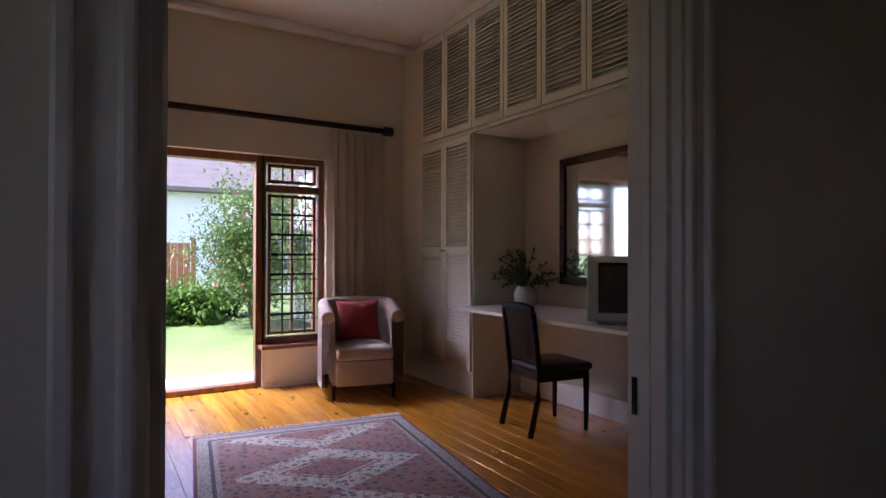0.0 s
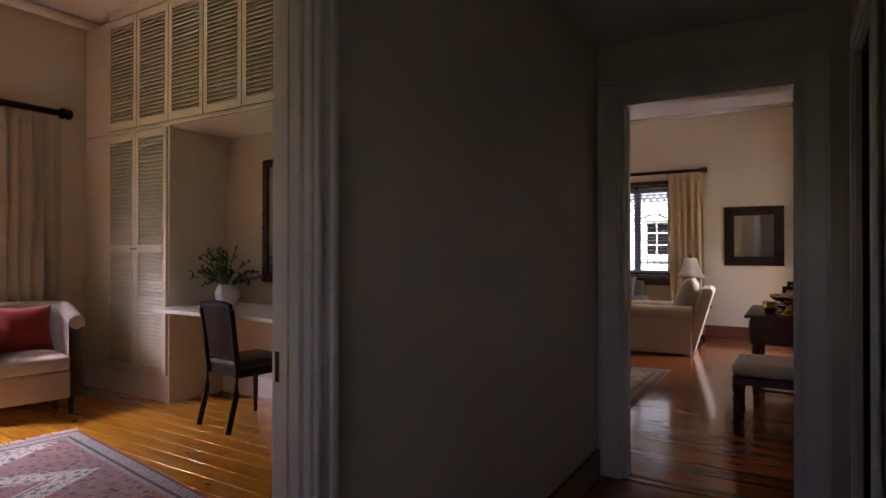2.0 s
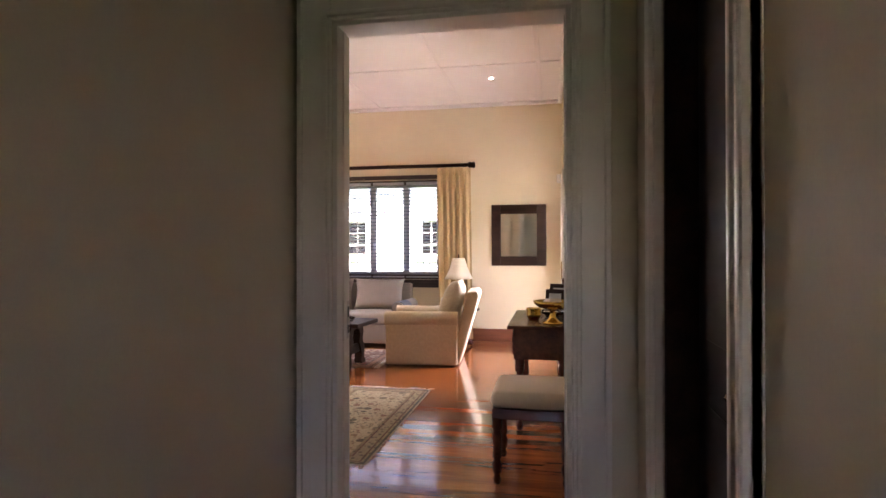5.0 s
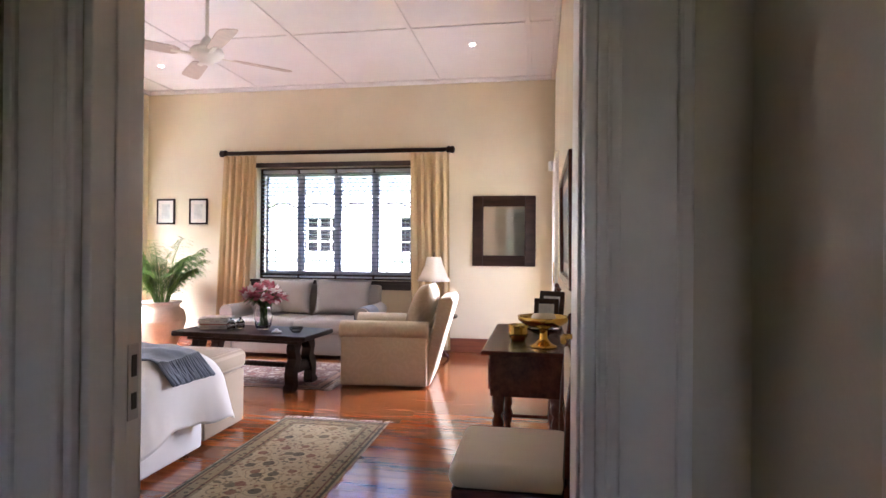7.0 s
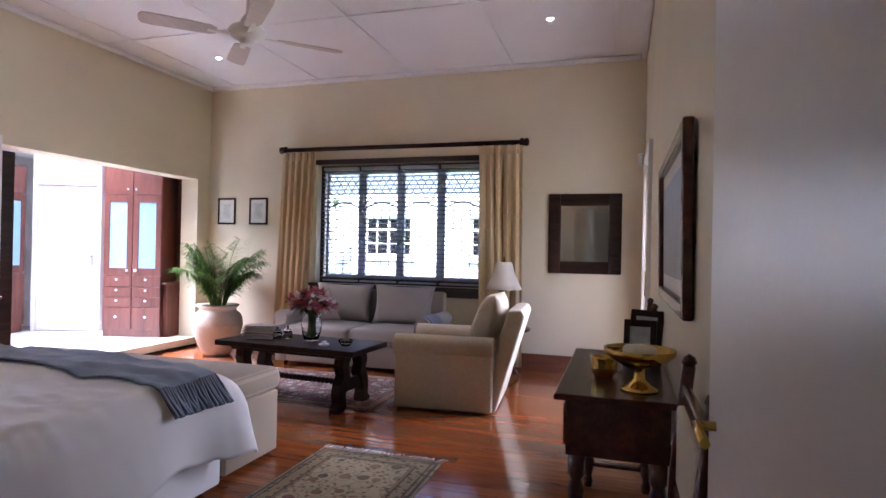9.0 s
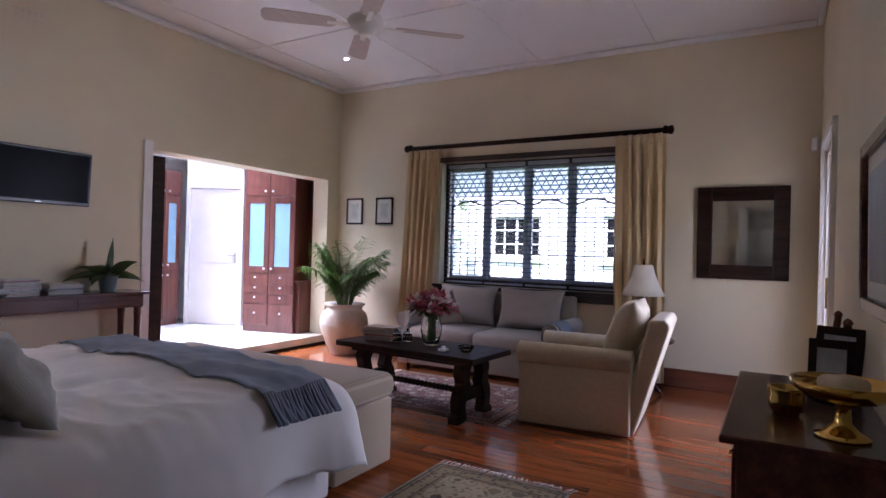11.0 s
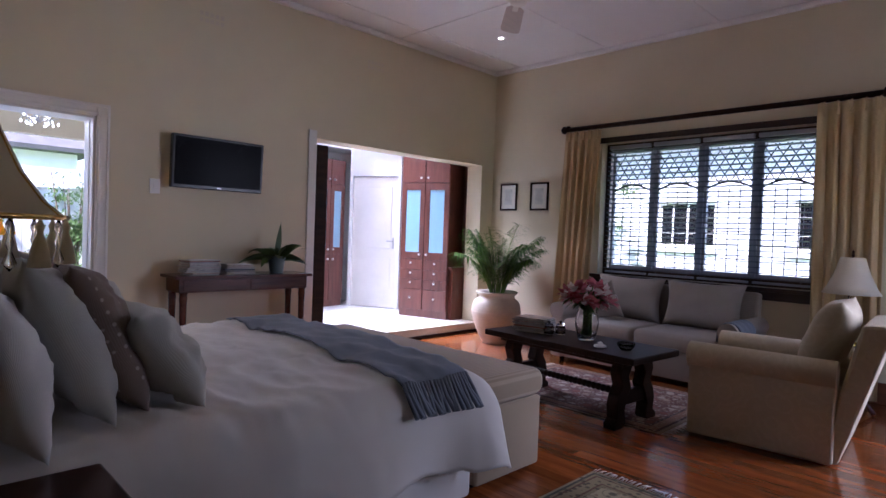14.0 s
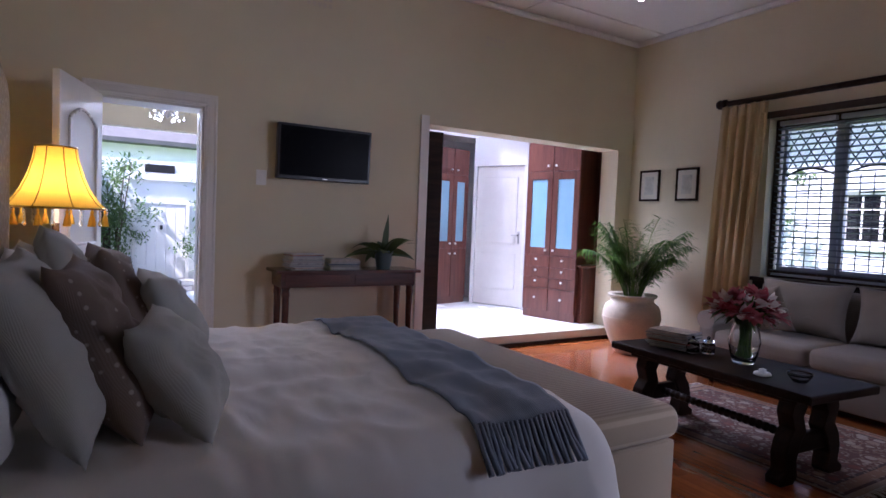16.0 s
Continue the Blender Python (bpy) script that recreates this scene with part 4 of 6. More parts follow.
curtain("curtain", (2.06, 5.10), (2.62, 5.10), 2.45, 0.03, 6, 0.035, M["taupe"], "beige pleated curtain hanging beside the garden window")


# ---------- bedroom furniture ----------
def soft(*rows, r=0.05, seg=4):
    bm = boxes(*rows, bevel=r, seg=seg)
    for f in bm.faces:
        f.smooth = True
    return bm


def rolled_arm(x0, x1, yc, z1, r, z0=0.04, w=None):
    """A scroll arm along x: an upright panel with a roll on top."""
    w = w or r * 1.5
    bm = soft((x0, x1, yc - w / 2, yc + w / 2, z0, z1 - r), r=0.02, seg=2)
    tube([(x0 - 0.01, yc, z1 - r), (x0, yc, z1 - r), ((x0 + x1) / 2, yc, z1 - r), (x1, yc, z1 - r)], r, 18, bm)
    return bm


def armchair(m):
    """Faces -x in its own axes; back at +x, leaning out."""
    t = thing("armchair", m, "cream damask armchair with rolled arms on the polished floor", "armchair")
    part("base", soft((-0.40, 0.34, -0.29, 0.29, 0.012, 0.34), r=0.02, seg=2), M["damask"], t)
    for s in (-1, 1):
        part("arm", rolled_arm(-0.44, 0.36, s * 0.35, 0.60, 0.085, z0=0.012, w=0.12), M["damask"], t)
    back = prism([(0.28, 0.012), (0.38, 0.012), (0.60, 0.78), (0.57, 0.83), (0.46, 0.82)], 0.74, "y", 0.02)
    part("backrest", back, M["damask"], t)
    part("seat_cushion", soft((-0.42, 0.30, -0.27, 0.27, 0.34, 0.47), r=0.045), M["damask"], t)
    part("back_cushion", move(cushion(0.58, 0.52, 0.24, 1.5), Matrix.Translation((0.27, 0, 0.69)) @ Matrix.Rotation(radians(20), 4, "Y") @ Matrix.Rotation(radians(90), 4, "Z")), M["damask"], t)
    for x in (-0.34, 0.30):
        for y in (-0.3, 0.3):
            part("leg", lathe([(0.018, 0), (0.024, 0.03)], 10, None, (x, y, 0)), M["dark"], t)
    return t


armchair(pose(7.89, 0.91, 0, 0, 0, -85.6))


def sofa(m):
    """Faces -x; 1.75 m wide along y."""
    t = thing("sofa", m, "grey-beige two-seat sofa with loose cushions below the window", "sofa")
    part("base", soft((-0.40, 0.34, -0.76, 0.76, 0.05, 0.30), r=0.02, seg=2), M["sofa"], t)
    for s in (-1, 1):
        part("arm", rolled_arm(-0.42, 0.36, s * 0.82, 0.60, 0.08, 0.05, 0.13), M["sofa"], t)
        part("seat_cushion", soft((-0.44, 0.22, min(s * 0.005, s * 0.745), max(s * 0.005, s * 0.745), 0.30, 0.45), r=0.05), M["sofa"], t)
        c = move(cushion(0.74, 0.46, 0.20, 1.4), Matrix.Translation((0.20, s * 0.375, 0.66)) @ Matrix.Rotation(radians(12), 4, "Y") @ Matrix.Rotation(radians(90), 4, "Z"))
        part("back_cushion", c, M["sofa"], t)
    part("backrest", prism([(0.26, 0.05), (0.40, 0.05), (0.46, 0.80), (0.34, 0.82)], 1.62, "y", 0.02), M["sofa"], t)
    for x in (-0.36, 0.32):
        for y in (-0.78, 0.78):
            part("leg", lathe([(0.02, 0), (0.026, 0.05)], 10, None, (x, y, 0)), M["dark"], t)
    return t


sofa(pose(9.02, 2.30, 0))
single("scatter_cushion", cushion(0.44, 0.40, 0.15, seed=4), M["sofa"], "soft grey-beige cushion leaning on the sofa", "cushion", pose(8.93, 2.82, 0.635, 0, 10, 78) @ pose(0, 0, 0, -20))
single("sofa_blanket", slab(lambda u, v: (0.34 * (u - 0.5), 0.095 * math.cos(math.pi * v) * 1.06, 0.075 + 0.11 * math.sin(math.pi * v) - (0.10 if v in (0, 1) else 0) + 0.004 * math.sin(20 * u)), 14, 12, 0.008), M["throw"], "dark grey folded blanket over the sofa arm", "blanket", pose(8.80, 1.48, 0.42))

# side table with telephone and lamp
st = thing("side_table", pose(9.12, 0.78, 0), "small dark wooden side table beside the sofa", "table")
part("tabletop", lathe([(0.0, 0.46), (0.30, 0.46), (0.31, 0.475), (0.30, 0.49), (0, 0.49)], 36), M["mahog"], st)
part("column", lathe([(0.05, 0.05), (0.03, 0.12), (0.045, 0.25), (0.025, 0.40), (0.06, 0.46)], 18), M["mahog"], st)
for k in range(3):
    a = 2 * math.pi * k / 3
    part("leg", tube([(0.03 * math.cos(a), 0.03 * math.sin(a), 0.12), (0.16 * math.cos(a), 0.16 * math.sin(a), 0.10), (0.26 * math.cos(a), 0.26 * math.sin(a), 0.012)], 0.018, 8), M["mahog"], st)
ph = thing("telephone", pose(8.93, 0.98, 0.49, 0, 0, 200), "white cordless telephone standing in its cradle", "telephone")
part("cradle", soft((-0.04, 0.04, -0.05, 0.05, 0, 0.035), r=0.012, seg=3), M["plastic"], ph)
part("handset", move(soft((-0.022, 0.022, -0.013, 0.013, 0.0, 0.14), r=0.009, seg=3), pose(0, 0.0, 0.025, -14)), M["plastic"], ph)
part("display", move(boxes((-0.014, 0.014, 0.0135, 0.0145, 0.085, 0.115)), pose(0, 0, 0.025, -14)), M["screen"], ph)
lp = thing("table_lamp", pose(9.12, 0.76, 0.49), "table lamp with a cream pleated bell shade", "lamp")
part("base", lathe([(0.0, 0), (0.075, 0), (0.075, 0.015), (0.03, 0.03)], 24), M["brass"], lp)
for k in range(3):
    a = 2 * math.pi * k / 3
    part("stem", tube([(0.04 * math.cos(a), 0.04 * math.sin(a), 0.02), (0.028 * math.cos(a + 0.5), 0.028 * math.sin(a + 0.5), 0.18), (0.04 * math.cos(a + 1), 0.04 * math.sin(a + 1), 0.34), (0.01, 0, 0.42)], 0.007, 8), M["glass"], lp)
bm = lathe([(0.20, 0.40), (0.165, 0.46), (0.12, 0.56), (0.085, 0.68), (0.080, 0.685), (0.115, 0.56), (0.16, 0.455), (0.196, 0.402)], 16)
part("shade", bm, M["shade"], lp, "cream pleated bell shade")
part("finial", lathe([(0.004, 0.68), (0.012, 0.70), (0.006, 0.715), (0.010, 0.73), (0.0, 0.745)], 10), M["dark"], lp)

# coffee table with scrolled trestles
ct = thing("coffee_table", pose(7.40, 2.14, 0, 0, 0, -4), "long dark carved wooden coffee table on a rug", "coffee table")
part("tabletop", boxes((-0.295, 0.295, -0.66, 0.66, 0.455, 0.50), bevel=0.008), M["dark"], ct)
part("rail", boxes((-0.22, 0.22, -0.55, 0.55, 0.42, 0.454), bevel=0.004), M["dark"], ct)
lyre = [(a * 1.12 - 0.012 if i < 7 else a * 1.16, b) for i, (a, b) in enumerate([(0.06, 0.42), (0.10, 0.34), (0.075, 0.26), (0.11, 0.20), (0.135, 0.12), (0.12, 0.03), (0.15, 0.0), (0.22, 0.0), (0.225, 0.04), (0.19, 0.07), (0.20, 0.15), (0.185, 0.22), (0.15, 0.28), (0.175, 0.36), (0.16, 0.42)])]
for y in (-0.48, 0.48):
    for s in (-1, 1):
        part("leg", move(prism([(s * a, b) for a, b in lyre], 0.085, "y", 0.006), Matrix.Translation((0, y, 0))), M["dark"], ct)
    part("cross_block", boxes((-0.14, 0.14, y - 0.025, y + 0.025, 0.14, 0.24), bevel=0.012), M["dark"], ct)
prof_ = [(0.0, -0.48)]
for i in range(24):
    prof_ += [(0.016, -0.48 + i * 0.04), (0.026, -0.468 + i * 0.04), (0.026, -0.452 + i * 0.04)]
part("stretcher", move(lathe(prof_ + [(0.016, 0.48)], 12), Matrix.Translation((0, 0, 0.19)) @ Matrix.Rotation(radians(-90), 4, "X")), M["dark"], ct, "turned stretcher")



def magazines(m, n, w, d, label, seed):
    rnd = random.Random(seed)
    t = thing("magazine_stack", m, label, "magazines")
    z = 0.0
    for i in range(n):
        h = rnd.uniform(0.006, 0.013)
        a, sx, sy = rnd.uniform(-8, 8), rnd.uniform(0.84, 1.0), rnd.uniform(0.84, 1.0)
        mg = part("magazine", move(boxes((-w / 2 * sx + 0.003, w / 2 * sx - 0.003, -d / 2 * sy, d / 2 * sy - 0.002, 0.001, h - 0.001)), pose(rnd.uniform(-0.008, 0.008), rnd.uniform(-0.008, 0.008), z, 0, 0, a)), M["cover"] if i % 3 == 1 else M["paper"], t)
        part("cover", move(boxes((-w / 2 * sx, w / 2 * sx, -d / 2 * sy, d / 2 * sy, h - 0.001, h)), pose(0, 0, z, 0, 0, a)), M["cover"], mg)
        z += h + 0.0005
    return t


magazines(pose(7.40, 2.52, 0.50, 0, 0, 8), 11, 0.22, 0.29, "uneven stack of magazines on the coffee table", 2)
vs = thing("flower_vase", pose(7.42, 2.06, 0.50) @ Matrix.Diagonal((1.22, 1.22, 1.18, 1)), "clear glass vase with pink and white lilies", "vase")
part("vase", lathe([(0.045, 0.0), (0.05, 0.006), (0.062, 0.05), (0.072, 0.11), (0.062, 0.17), (0.048, 0.205), (0.056, 0.225), (0.052, 0.225), (0.044, 0.205), (0.057, 0.17), (0.066, 0.11), (0.056, 0.05), (0.04, 0.015)], 28), M["glass"], vs)
part("water", lathe([(0.0, 0.016), (0.038, 0.016), (0.053, 0.05), (0.062, 0.10), (0.0, 0.101)], 24), M["pane"], vs)


def leaf_shape(bm, base, d, up, length, width, droop=0.3, n=4):
    """One bent blade of n joints."""
    d, up = Vector(d).normalized(), Vector(up)
    side = d.cross(up).normalized() if d.cross(up).length > 1e-4 else Vector((1, 0, 0))
    prev, p, dd = None, Vector(base), d.copy()
    for i in range(n + 1):
        f = i / n
        w = width * max(0.03, math.sin(math.pi * min(1, 0.12 + 0.88 * f) ** 0.8)) / 2 if i < n else 0.0008
        cur = (bm.verts.new(p - side * w), bm.verts.new(p + side * w))
        if prev:
            bm.faces.new((prev[0], prev[1], cur[1], cur[0])).smooth = True
        prev = cur
        dd = (dd + Vector((0, 0, -droop / n))).normalized()
        p = p + dd * length / n


def fan_dir(rnd, up=0.5):
    a = rnd.uniform(0, 2 * math.pi)
    z = rnd.uniform(up, 1)
    r = math.sqrt(max(0, 1 - z * z))
    return Vector((r * math.cos(a), r * math.sin(a), z))


rnd = random.Random(11)
stems, green = bmesh.new(), bmesh.new()
for i in range(52):
    d = fan_dir(rnd, 0.25)
    top = Vector((0, 0, 0.205)) + Vector((d.x * 0.88, d.y * 0.88, d.z * 0.85)) * rnd.uniform(0.11, 0.185)
    tube([(rnd.uniform(-0.03, 0.03), rnd.uniform(-0.03, 0.03), 0.03), (d.x * 0.03, d.y * 0.03, 0.21), top], 0.003, 5, stems)
    for k in range(5):
        leaf_shape(green, Vector((0, 0, 0.21)) + d * rnd.uniform(0.03, 0.12), fan_dir(rnd, -0.5), (0, 0, 1), rnd.uniform(0.05, 0.10), 0.022, 0.6, 3)
    head = bmesh.new()
    for k in range(8):
        leaf_shape(head, top, (d + fan_dir(rnd, -0.6) * 0.9), (0.1, 0.2, 1), 0.062, 0.040, 0.7, 3)
    part("lily", head, M["wpetal"] if i % 4 == 0 else M["petal"], vs, "white lily" if i % 4 == 0 else "deep pink lily")
part("stem", stems, M["leaf"], vs)
part("foliage", green, M["leaf3"], vs)
for k, (x, y) in enumerate(((7.44, 2.30), (7.36, 2.35))):
    jar = thing("glass_jar", pose(x, y, 0.50), "small clear glass jar on the coffee table", "jar", "jars on the coffee table")
    part("body", lathe([(0.03, 0), (0.038, 0.008), (0.04, 0.05), (0.034, 0.07), (0.03, 0.07), (0.036, 0.05), (0.034, 0.012)], 20), M["glass"], jar)
    part("lid", lathe([(0.035, 0.071), (0.03, 0.085), (0.008, 0.09), (0.012, 0.105), (0.0, 0.11)], 18), M["glass"], jar)
dish = thing("glass_dish", pose(7.30, 1.68, 0.50), "cut glass dish on the coffee table", "dish")
part("bowl", lathe([(0.03, 0), (0.035, 0.004), (0.055, 0.03), (0.062, 0.05), (0.057, 0.05), (0.05, 0.03), (0.03, 0.008)], 18), M["glass"], dish)
orn = thing("ornament", pose(7.24, 1.84, 0.50), "small white porcelain ornament", "ornament")
part("body", lathe([(0.03, 0), (0.045, 0.006), (0.04, 0.018), (0.015, 0.024), (0.02, 0.034), (0.0, 0.042)], 16), M["plastic"], orn)


# rugs
def rug(name, m, hx, hy, material, label, fringe, wavy=0.0, fringe_sides=(-1, 1)):
    t = thing(name, m, label, "rug")
    part("field", slab(lambda u, v: ((2 * u - 1) * hx, (2 * v - 1) * hy, 0.004 + 0.006 * min(1, 12 * min(u, 1 - u, v, 1 - v)) + wavy * noise.noise(Vector((u * 5, v * 5, 1)))), 24, 36), material, t)
    r2 = random.Random(5)
    for s in fringe_sides:
        bm = bmesh.new()
        n = int(2 * hx / 0.012)
        for i in range(n):
            x = -hx + 2 * hx * (i + 0.5) / n
            dx, ln = r2.uniform(-0.012, 0.012), r2.uniform(0.035, 0.06)
            tube([(x, s * (hy - 0.004), 0.006), (x + dx, s * (hy + ln * 0.6), 0.007), (x + dx * 2, s * (hy + ln), 0.003)], 0.0022, 4, bm)
        part("fringe", bm, M["linen"], t, "knotted cream fringe")
    return t


cols_cream = [(0.20, 0.07, 0.04), (0.06, 0.05, 0.03), (0.26, 0.17, 0.08), (0.11, 0.09, 0.05)]
rug_a = carpet("cream_floral_rug", 0.40, 0.95, [(0.0, (0.40, 0.32, 0.20)), (0.03, (0.10, 0.09, 0.06)), (0.06, (0.34, 0.26, 0.14)), (0.09, (0.18, 0.09, 0.05)), (0.115, (0.36, 0.28, 0.15)), (0.235, (0.18, 0.09, 0.05)), (0.26, (0.30, 0.23, 0.12)), (0.30, (0.1, 0.09, 0.06))], (0.52, 0.42, 0.25), cols_cream, 10.0)
rug("rug", pose(5.47, 0.98, 0, 0, 0, -90), 0.40, 0.95, rug_a, "cream floral woven runner with a dark border", 0.05)
rug_b = carpet("rust_patterned_rug", 0.62, 0.82, [(0.0, (0.38, 0.27, 0.19)), (0.08, (0.10, 0.05, 0.045)), (0.12, (0.30, 0.17, 0.12)), (0.24, (0.09, 0.06, 0.06)), (0.28, (0.3, 0.2, 0.15))], (0.16, 0.08, 0.07), [(0.50, 0.44, 0.38), (0.40, 0.30, 0.24), (0.25, 0.08, 0.06), (0.48, 0.42, 0.36)], 11.0)
rug("rug", pose(7.88, 2.22, 0), 0.60, 0.82, rug_b, "rust and cream patterned rug under the coffee table", 0.05)
rug_c = carpet("oriental_rug", 0.80, 1.30, [(0.0, (0.30, 0.24, 0.24)), (0.03, (0.10, 0.09, 0.12)), (0.06, (0.44, 0.40, 0.38)), (0.12, (0.28, 0.10, 0.10)), (0.16, (0.46, 0.42, 0.40)), (0.30, (0.13, 0.11, 0.15)), (0.34, (0.44, 0.38, 0.36)), (0.40, (0.3, 0.12, 0.11))], (0.66, 0.62, 0.57), [(0.28, 0.07, 0.07), (0.07, 0.08, 0.13), (0.34, 0.13, 0.13), (0.12, 0.13, 0.18)], 20.0, 0.70)
rug("rug", pose(1.215, 2.61, 0, 0, 0, -8), 0.74, 1.27, rug_c, "faded red and blue oriental rug with a knotted fringe", 0.05, 0.001)


# bed, bench and bedding
bed = thing("bed", pose(3.62, 2.48, 0), "wide bed made up with a white duvet and skirted base", "bed")
part("base", soft((0.22, 2.03, -0.92, 0.92, 0.03, 0.30), r=0.02, seg=2), M["linen"], bed, "cream skirted base")
part("mattress", soft((0.22, 2.03, -0.93, 0.93, 0.31, 0.56), r=0.06), M["linen"], bed)
hbp = [(-0.98, 0.1), (0.98, 0.1), (0.98, 1.66), (0.95, 1.76), (0.86, 1.82), (0.66, 1.86), (0.0, 1.90), (-0.66, 1.86), (-0.86, 1.82), (-0.95, 1.76), (-0.98, 1.66)]
part("headboard", move(prism(hbp, 0.14, "x", 0.03), Matrix.Translation((0.145, 0, 0))), M["head"], bed, "curved headboard in beige tapestry cloth")
for x in (0.15, 1.95):
    for y in (-0.85, 0.85):
        part("leg", lathe([(0.025, 0), (0.03, 0.05)], 10, None, (x, y, 0)), M["dark"], bed)


def duvet_at(u, v):
    x = 0.225 + 1.875 * u
    s = (v - 0.5) * 2.62
    half = 0.97
    a = abs(s)
    sgn = 1 if s > 0 else -1
    puff = 0.014 * noise.noise(Vector((x * 2.2, s * 2.2, 0.3))) + 0.008 * noise.noise(Vector((x * 8, s * 2.4, 4.3)))
    puff += 0.010 * (1 - abs(noise.noise(Vector((x * 5 + s, s * 4 - x, 7.1)))) * 2.4) + 0.005 * (1 - abs(noise.noise(Vector((x * 12, s * 5 + x * 3, 1.7)))) * 2.4)
    puff += 0.012 * (1 - abs(noise.noise(Vector((x * 0.8 + 0.3 * s, s * 5.5, 2.9)))) * 3) * (1 if s > -0.3 else 0.5)
    z0 = 0.62 + puff + 0.02 * math.cos(s * 1.6)
    end = max(0, (u - 0.93) / 0.07)
    z0 -= 0.05 * end ** 2
    if a < half - 0.12:
        return (x, s, z0)
    t = a - (half - 0.12)
    r = 0.14
    ang = min(math.pi / 2, t / r)
    y = half - 0.12 + r * math.sin(ang)
    z = z0 - r * (1 - math.cos(ang)) - max(0, t - r * math.pi / 2)
    drape = max(0, t - 0.1)
    y += drape * (0.10 + 0.14 * math.sin(x * 7.0 + 1.3 * math.sin(x * 3))) + 0.05 * drape
    z += 0.05 * drape * math.sin(x * 9)
    return (x + 0.04 * drape * (1 if u > 0.9 else 0), sgn * y, max(0.12, z))


single("duvet", slab(duvet_at, 110, 150, 0.012), M["duvet"], "rumpled white cotton duvet spread over the bed", "duvet", pose(3.62, 2.48, 0))


def throw_at(u, v):
    lo, hi = 0.735, 0.945
    s = 0.035 + 0.80 * v
    uu = lo + (hi - lo) * u + 0.06 * (v - 0.15) - 0.02
    p = Vector(duvet_at(min(0.985, uu), s))
    n = Vector((0, p.y, p.z - 0.30)).normalized() if abs(p.y) > 0.8 else Vector((0, 0, 1))
    return p + n * (0.024 + 0.006 * math.sin(u * 9 + v * 13))


throw = thing("throw", pose(3.62, 2.48, 0), "slate blue knitted throw with a tasselled end across the bed", "throw")
part("cloth", slab(lambda u, v: throw_at(u, 0.14 + 0.86 * v), 22, 60, 0.008), M["throw"], throw)
bm = bmesh.new()
for i in range(22):
    u = (i + 0.5) / 22
    a, b = throw_at(u, 0.145), throw_at(u, 0.07)
    tube([a, (a + b) / 2 + Vector((0.004 * math.sin(i * 2.1), -0.006, 0)), b + Vector((0.012 * math.sin(i * 1.7), -0.012, 0.01))], 0.008, 6, bm, 0.011)
part("tassel", bm, M["throw"], throw, "long twisted tassels")


def pillow(m, w, h, d, material, label, seed):
    single("pillow", cushion(w, h, d, 1.15, 28, 0.03, seed), material, label, "pillow", m, "pillows on the bed")


for x, y, z, w, h, lean, yaw, mat_, lab, sd in (
        (3.915, 1.80, 0.84, 0.62, 0.46, 15, 92, "linen", "large white pillow leaning on the headboard", 1),
        (3.98, 3.06, 0.86, 0.66, 0.50, 22, 92, "linen", "large white pillow leaning on the headboard", 2),
        (4.08, 1.92, 0.885, 0.58, 0.54, 25, 86, "sage", "square grey-green pillow propped upright", 3),
        (4.10, 3.03, 0.90, 0.58, 0.58, 23, 96, "sage", "square grey-green pillow propped upright", 4),
        (4.21, 1.97, 0.87, 0.46, 0.52, 25, 84, "brown", "brown dotted pillow propped upright", 5),
        (4.28, 2.96, 0.87, 0.48, 0.50, 26, 96, "brown", "brown dotted pillow propped upright", 6),
        (4.40, 1.93, 0.79, 0.45, 0.38, 34, 78, "sage", "small grey-green pillow in front", 7),
        (4.47, 2.90, 0.805, 0.46, 0.42, 33, 92, "sage", "small grey-green pillow in front", 8)):
    pillow(Matrix.Translation((x, y, z)) @ pose(0, 0, 0, 0, 0, yaw) @ pose(0, 0, 0, -lean), w, h, 0.18, M[mat_], lab, sd)

bench = thing("bench", pose(5.98, 2.50, 0), "long upholstered bench with ribbed beige cover at the bed's foot", "bench")
part("base", soft((-0.25, 0.25, -0.90, 0.90, 0.03, 0.40), r=0.015, seg=2), M["stripe"], bench)
part("seat", soft((-0.27, 0.27, -0.92, 0.92, 0.40, 0.545), r=0.06, seg=5), M["stripe"], bench)
for x in (-0.2, 0.2):
    for y in (-0.82, 0.82):
        part("leg", lathe([(0.02, 0), (0.025, 0.04)], 10, None, (x, y, 0)), M["dark"], bench)


def nightstand(m):
    t = thing("nightstand", m, "dark wooden bedside table", "nightstand", "bedside tables")
    part("body", boxes((-0.21, 0.21, -0.25, 0.25, 0.12, 0.575), bevel=0.006), M["mahog"], t)
    part("top", boxes((-0.24, 0.24, -0.28, 0.28, 0.576, 0.60), bevel=0.008), M["mahog"], t)
    for x in (-0.18, 0.18):
        for y in (-0.22, 0.22):
            part("leg", boxes((x - 0.02, x + 0.02, y - 0.02, y + 0.02, 0, 0.12), bevel=0.004), M["mahog"], t)
    for z in (0.16, 0.37):
        d = part("drawer", boxes((0.21, 0.225, -0.22, 0.22, z, z + 0.18), bevel=0.005), M["mahog"], t)
        part("knob", move(lathe([(0.008, 0), (0.006, 0.01), (0.014, 0.02), (0.0, 0.03)], 12), Matrix.Translation((0.225, 0, z + 0.09)) @ Matrix.Rotation(radians(90), 4, "Y")), M["brass"], d)
    return t


ns = nightstand(pose(3.865, 1.22, 0))
copy_thing(ns, pose(3.865, 3.86, 0))

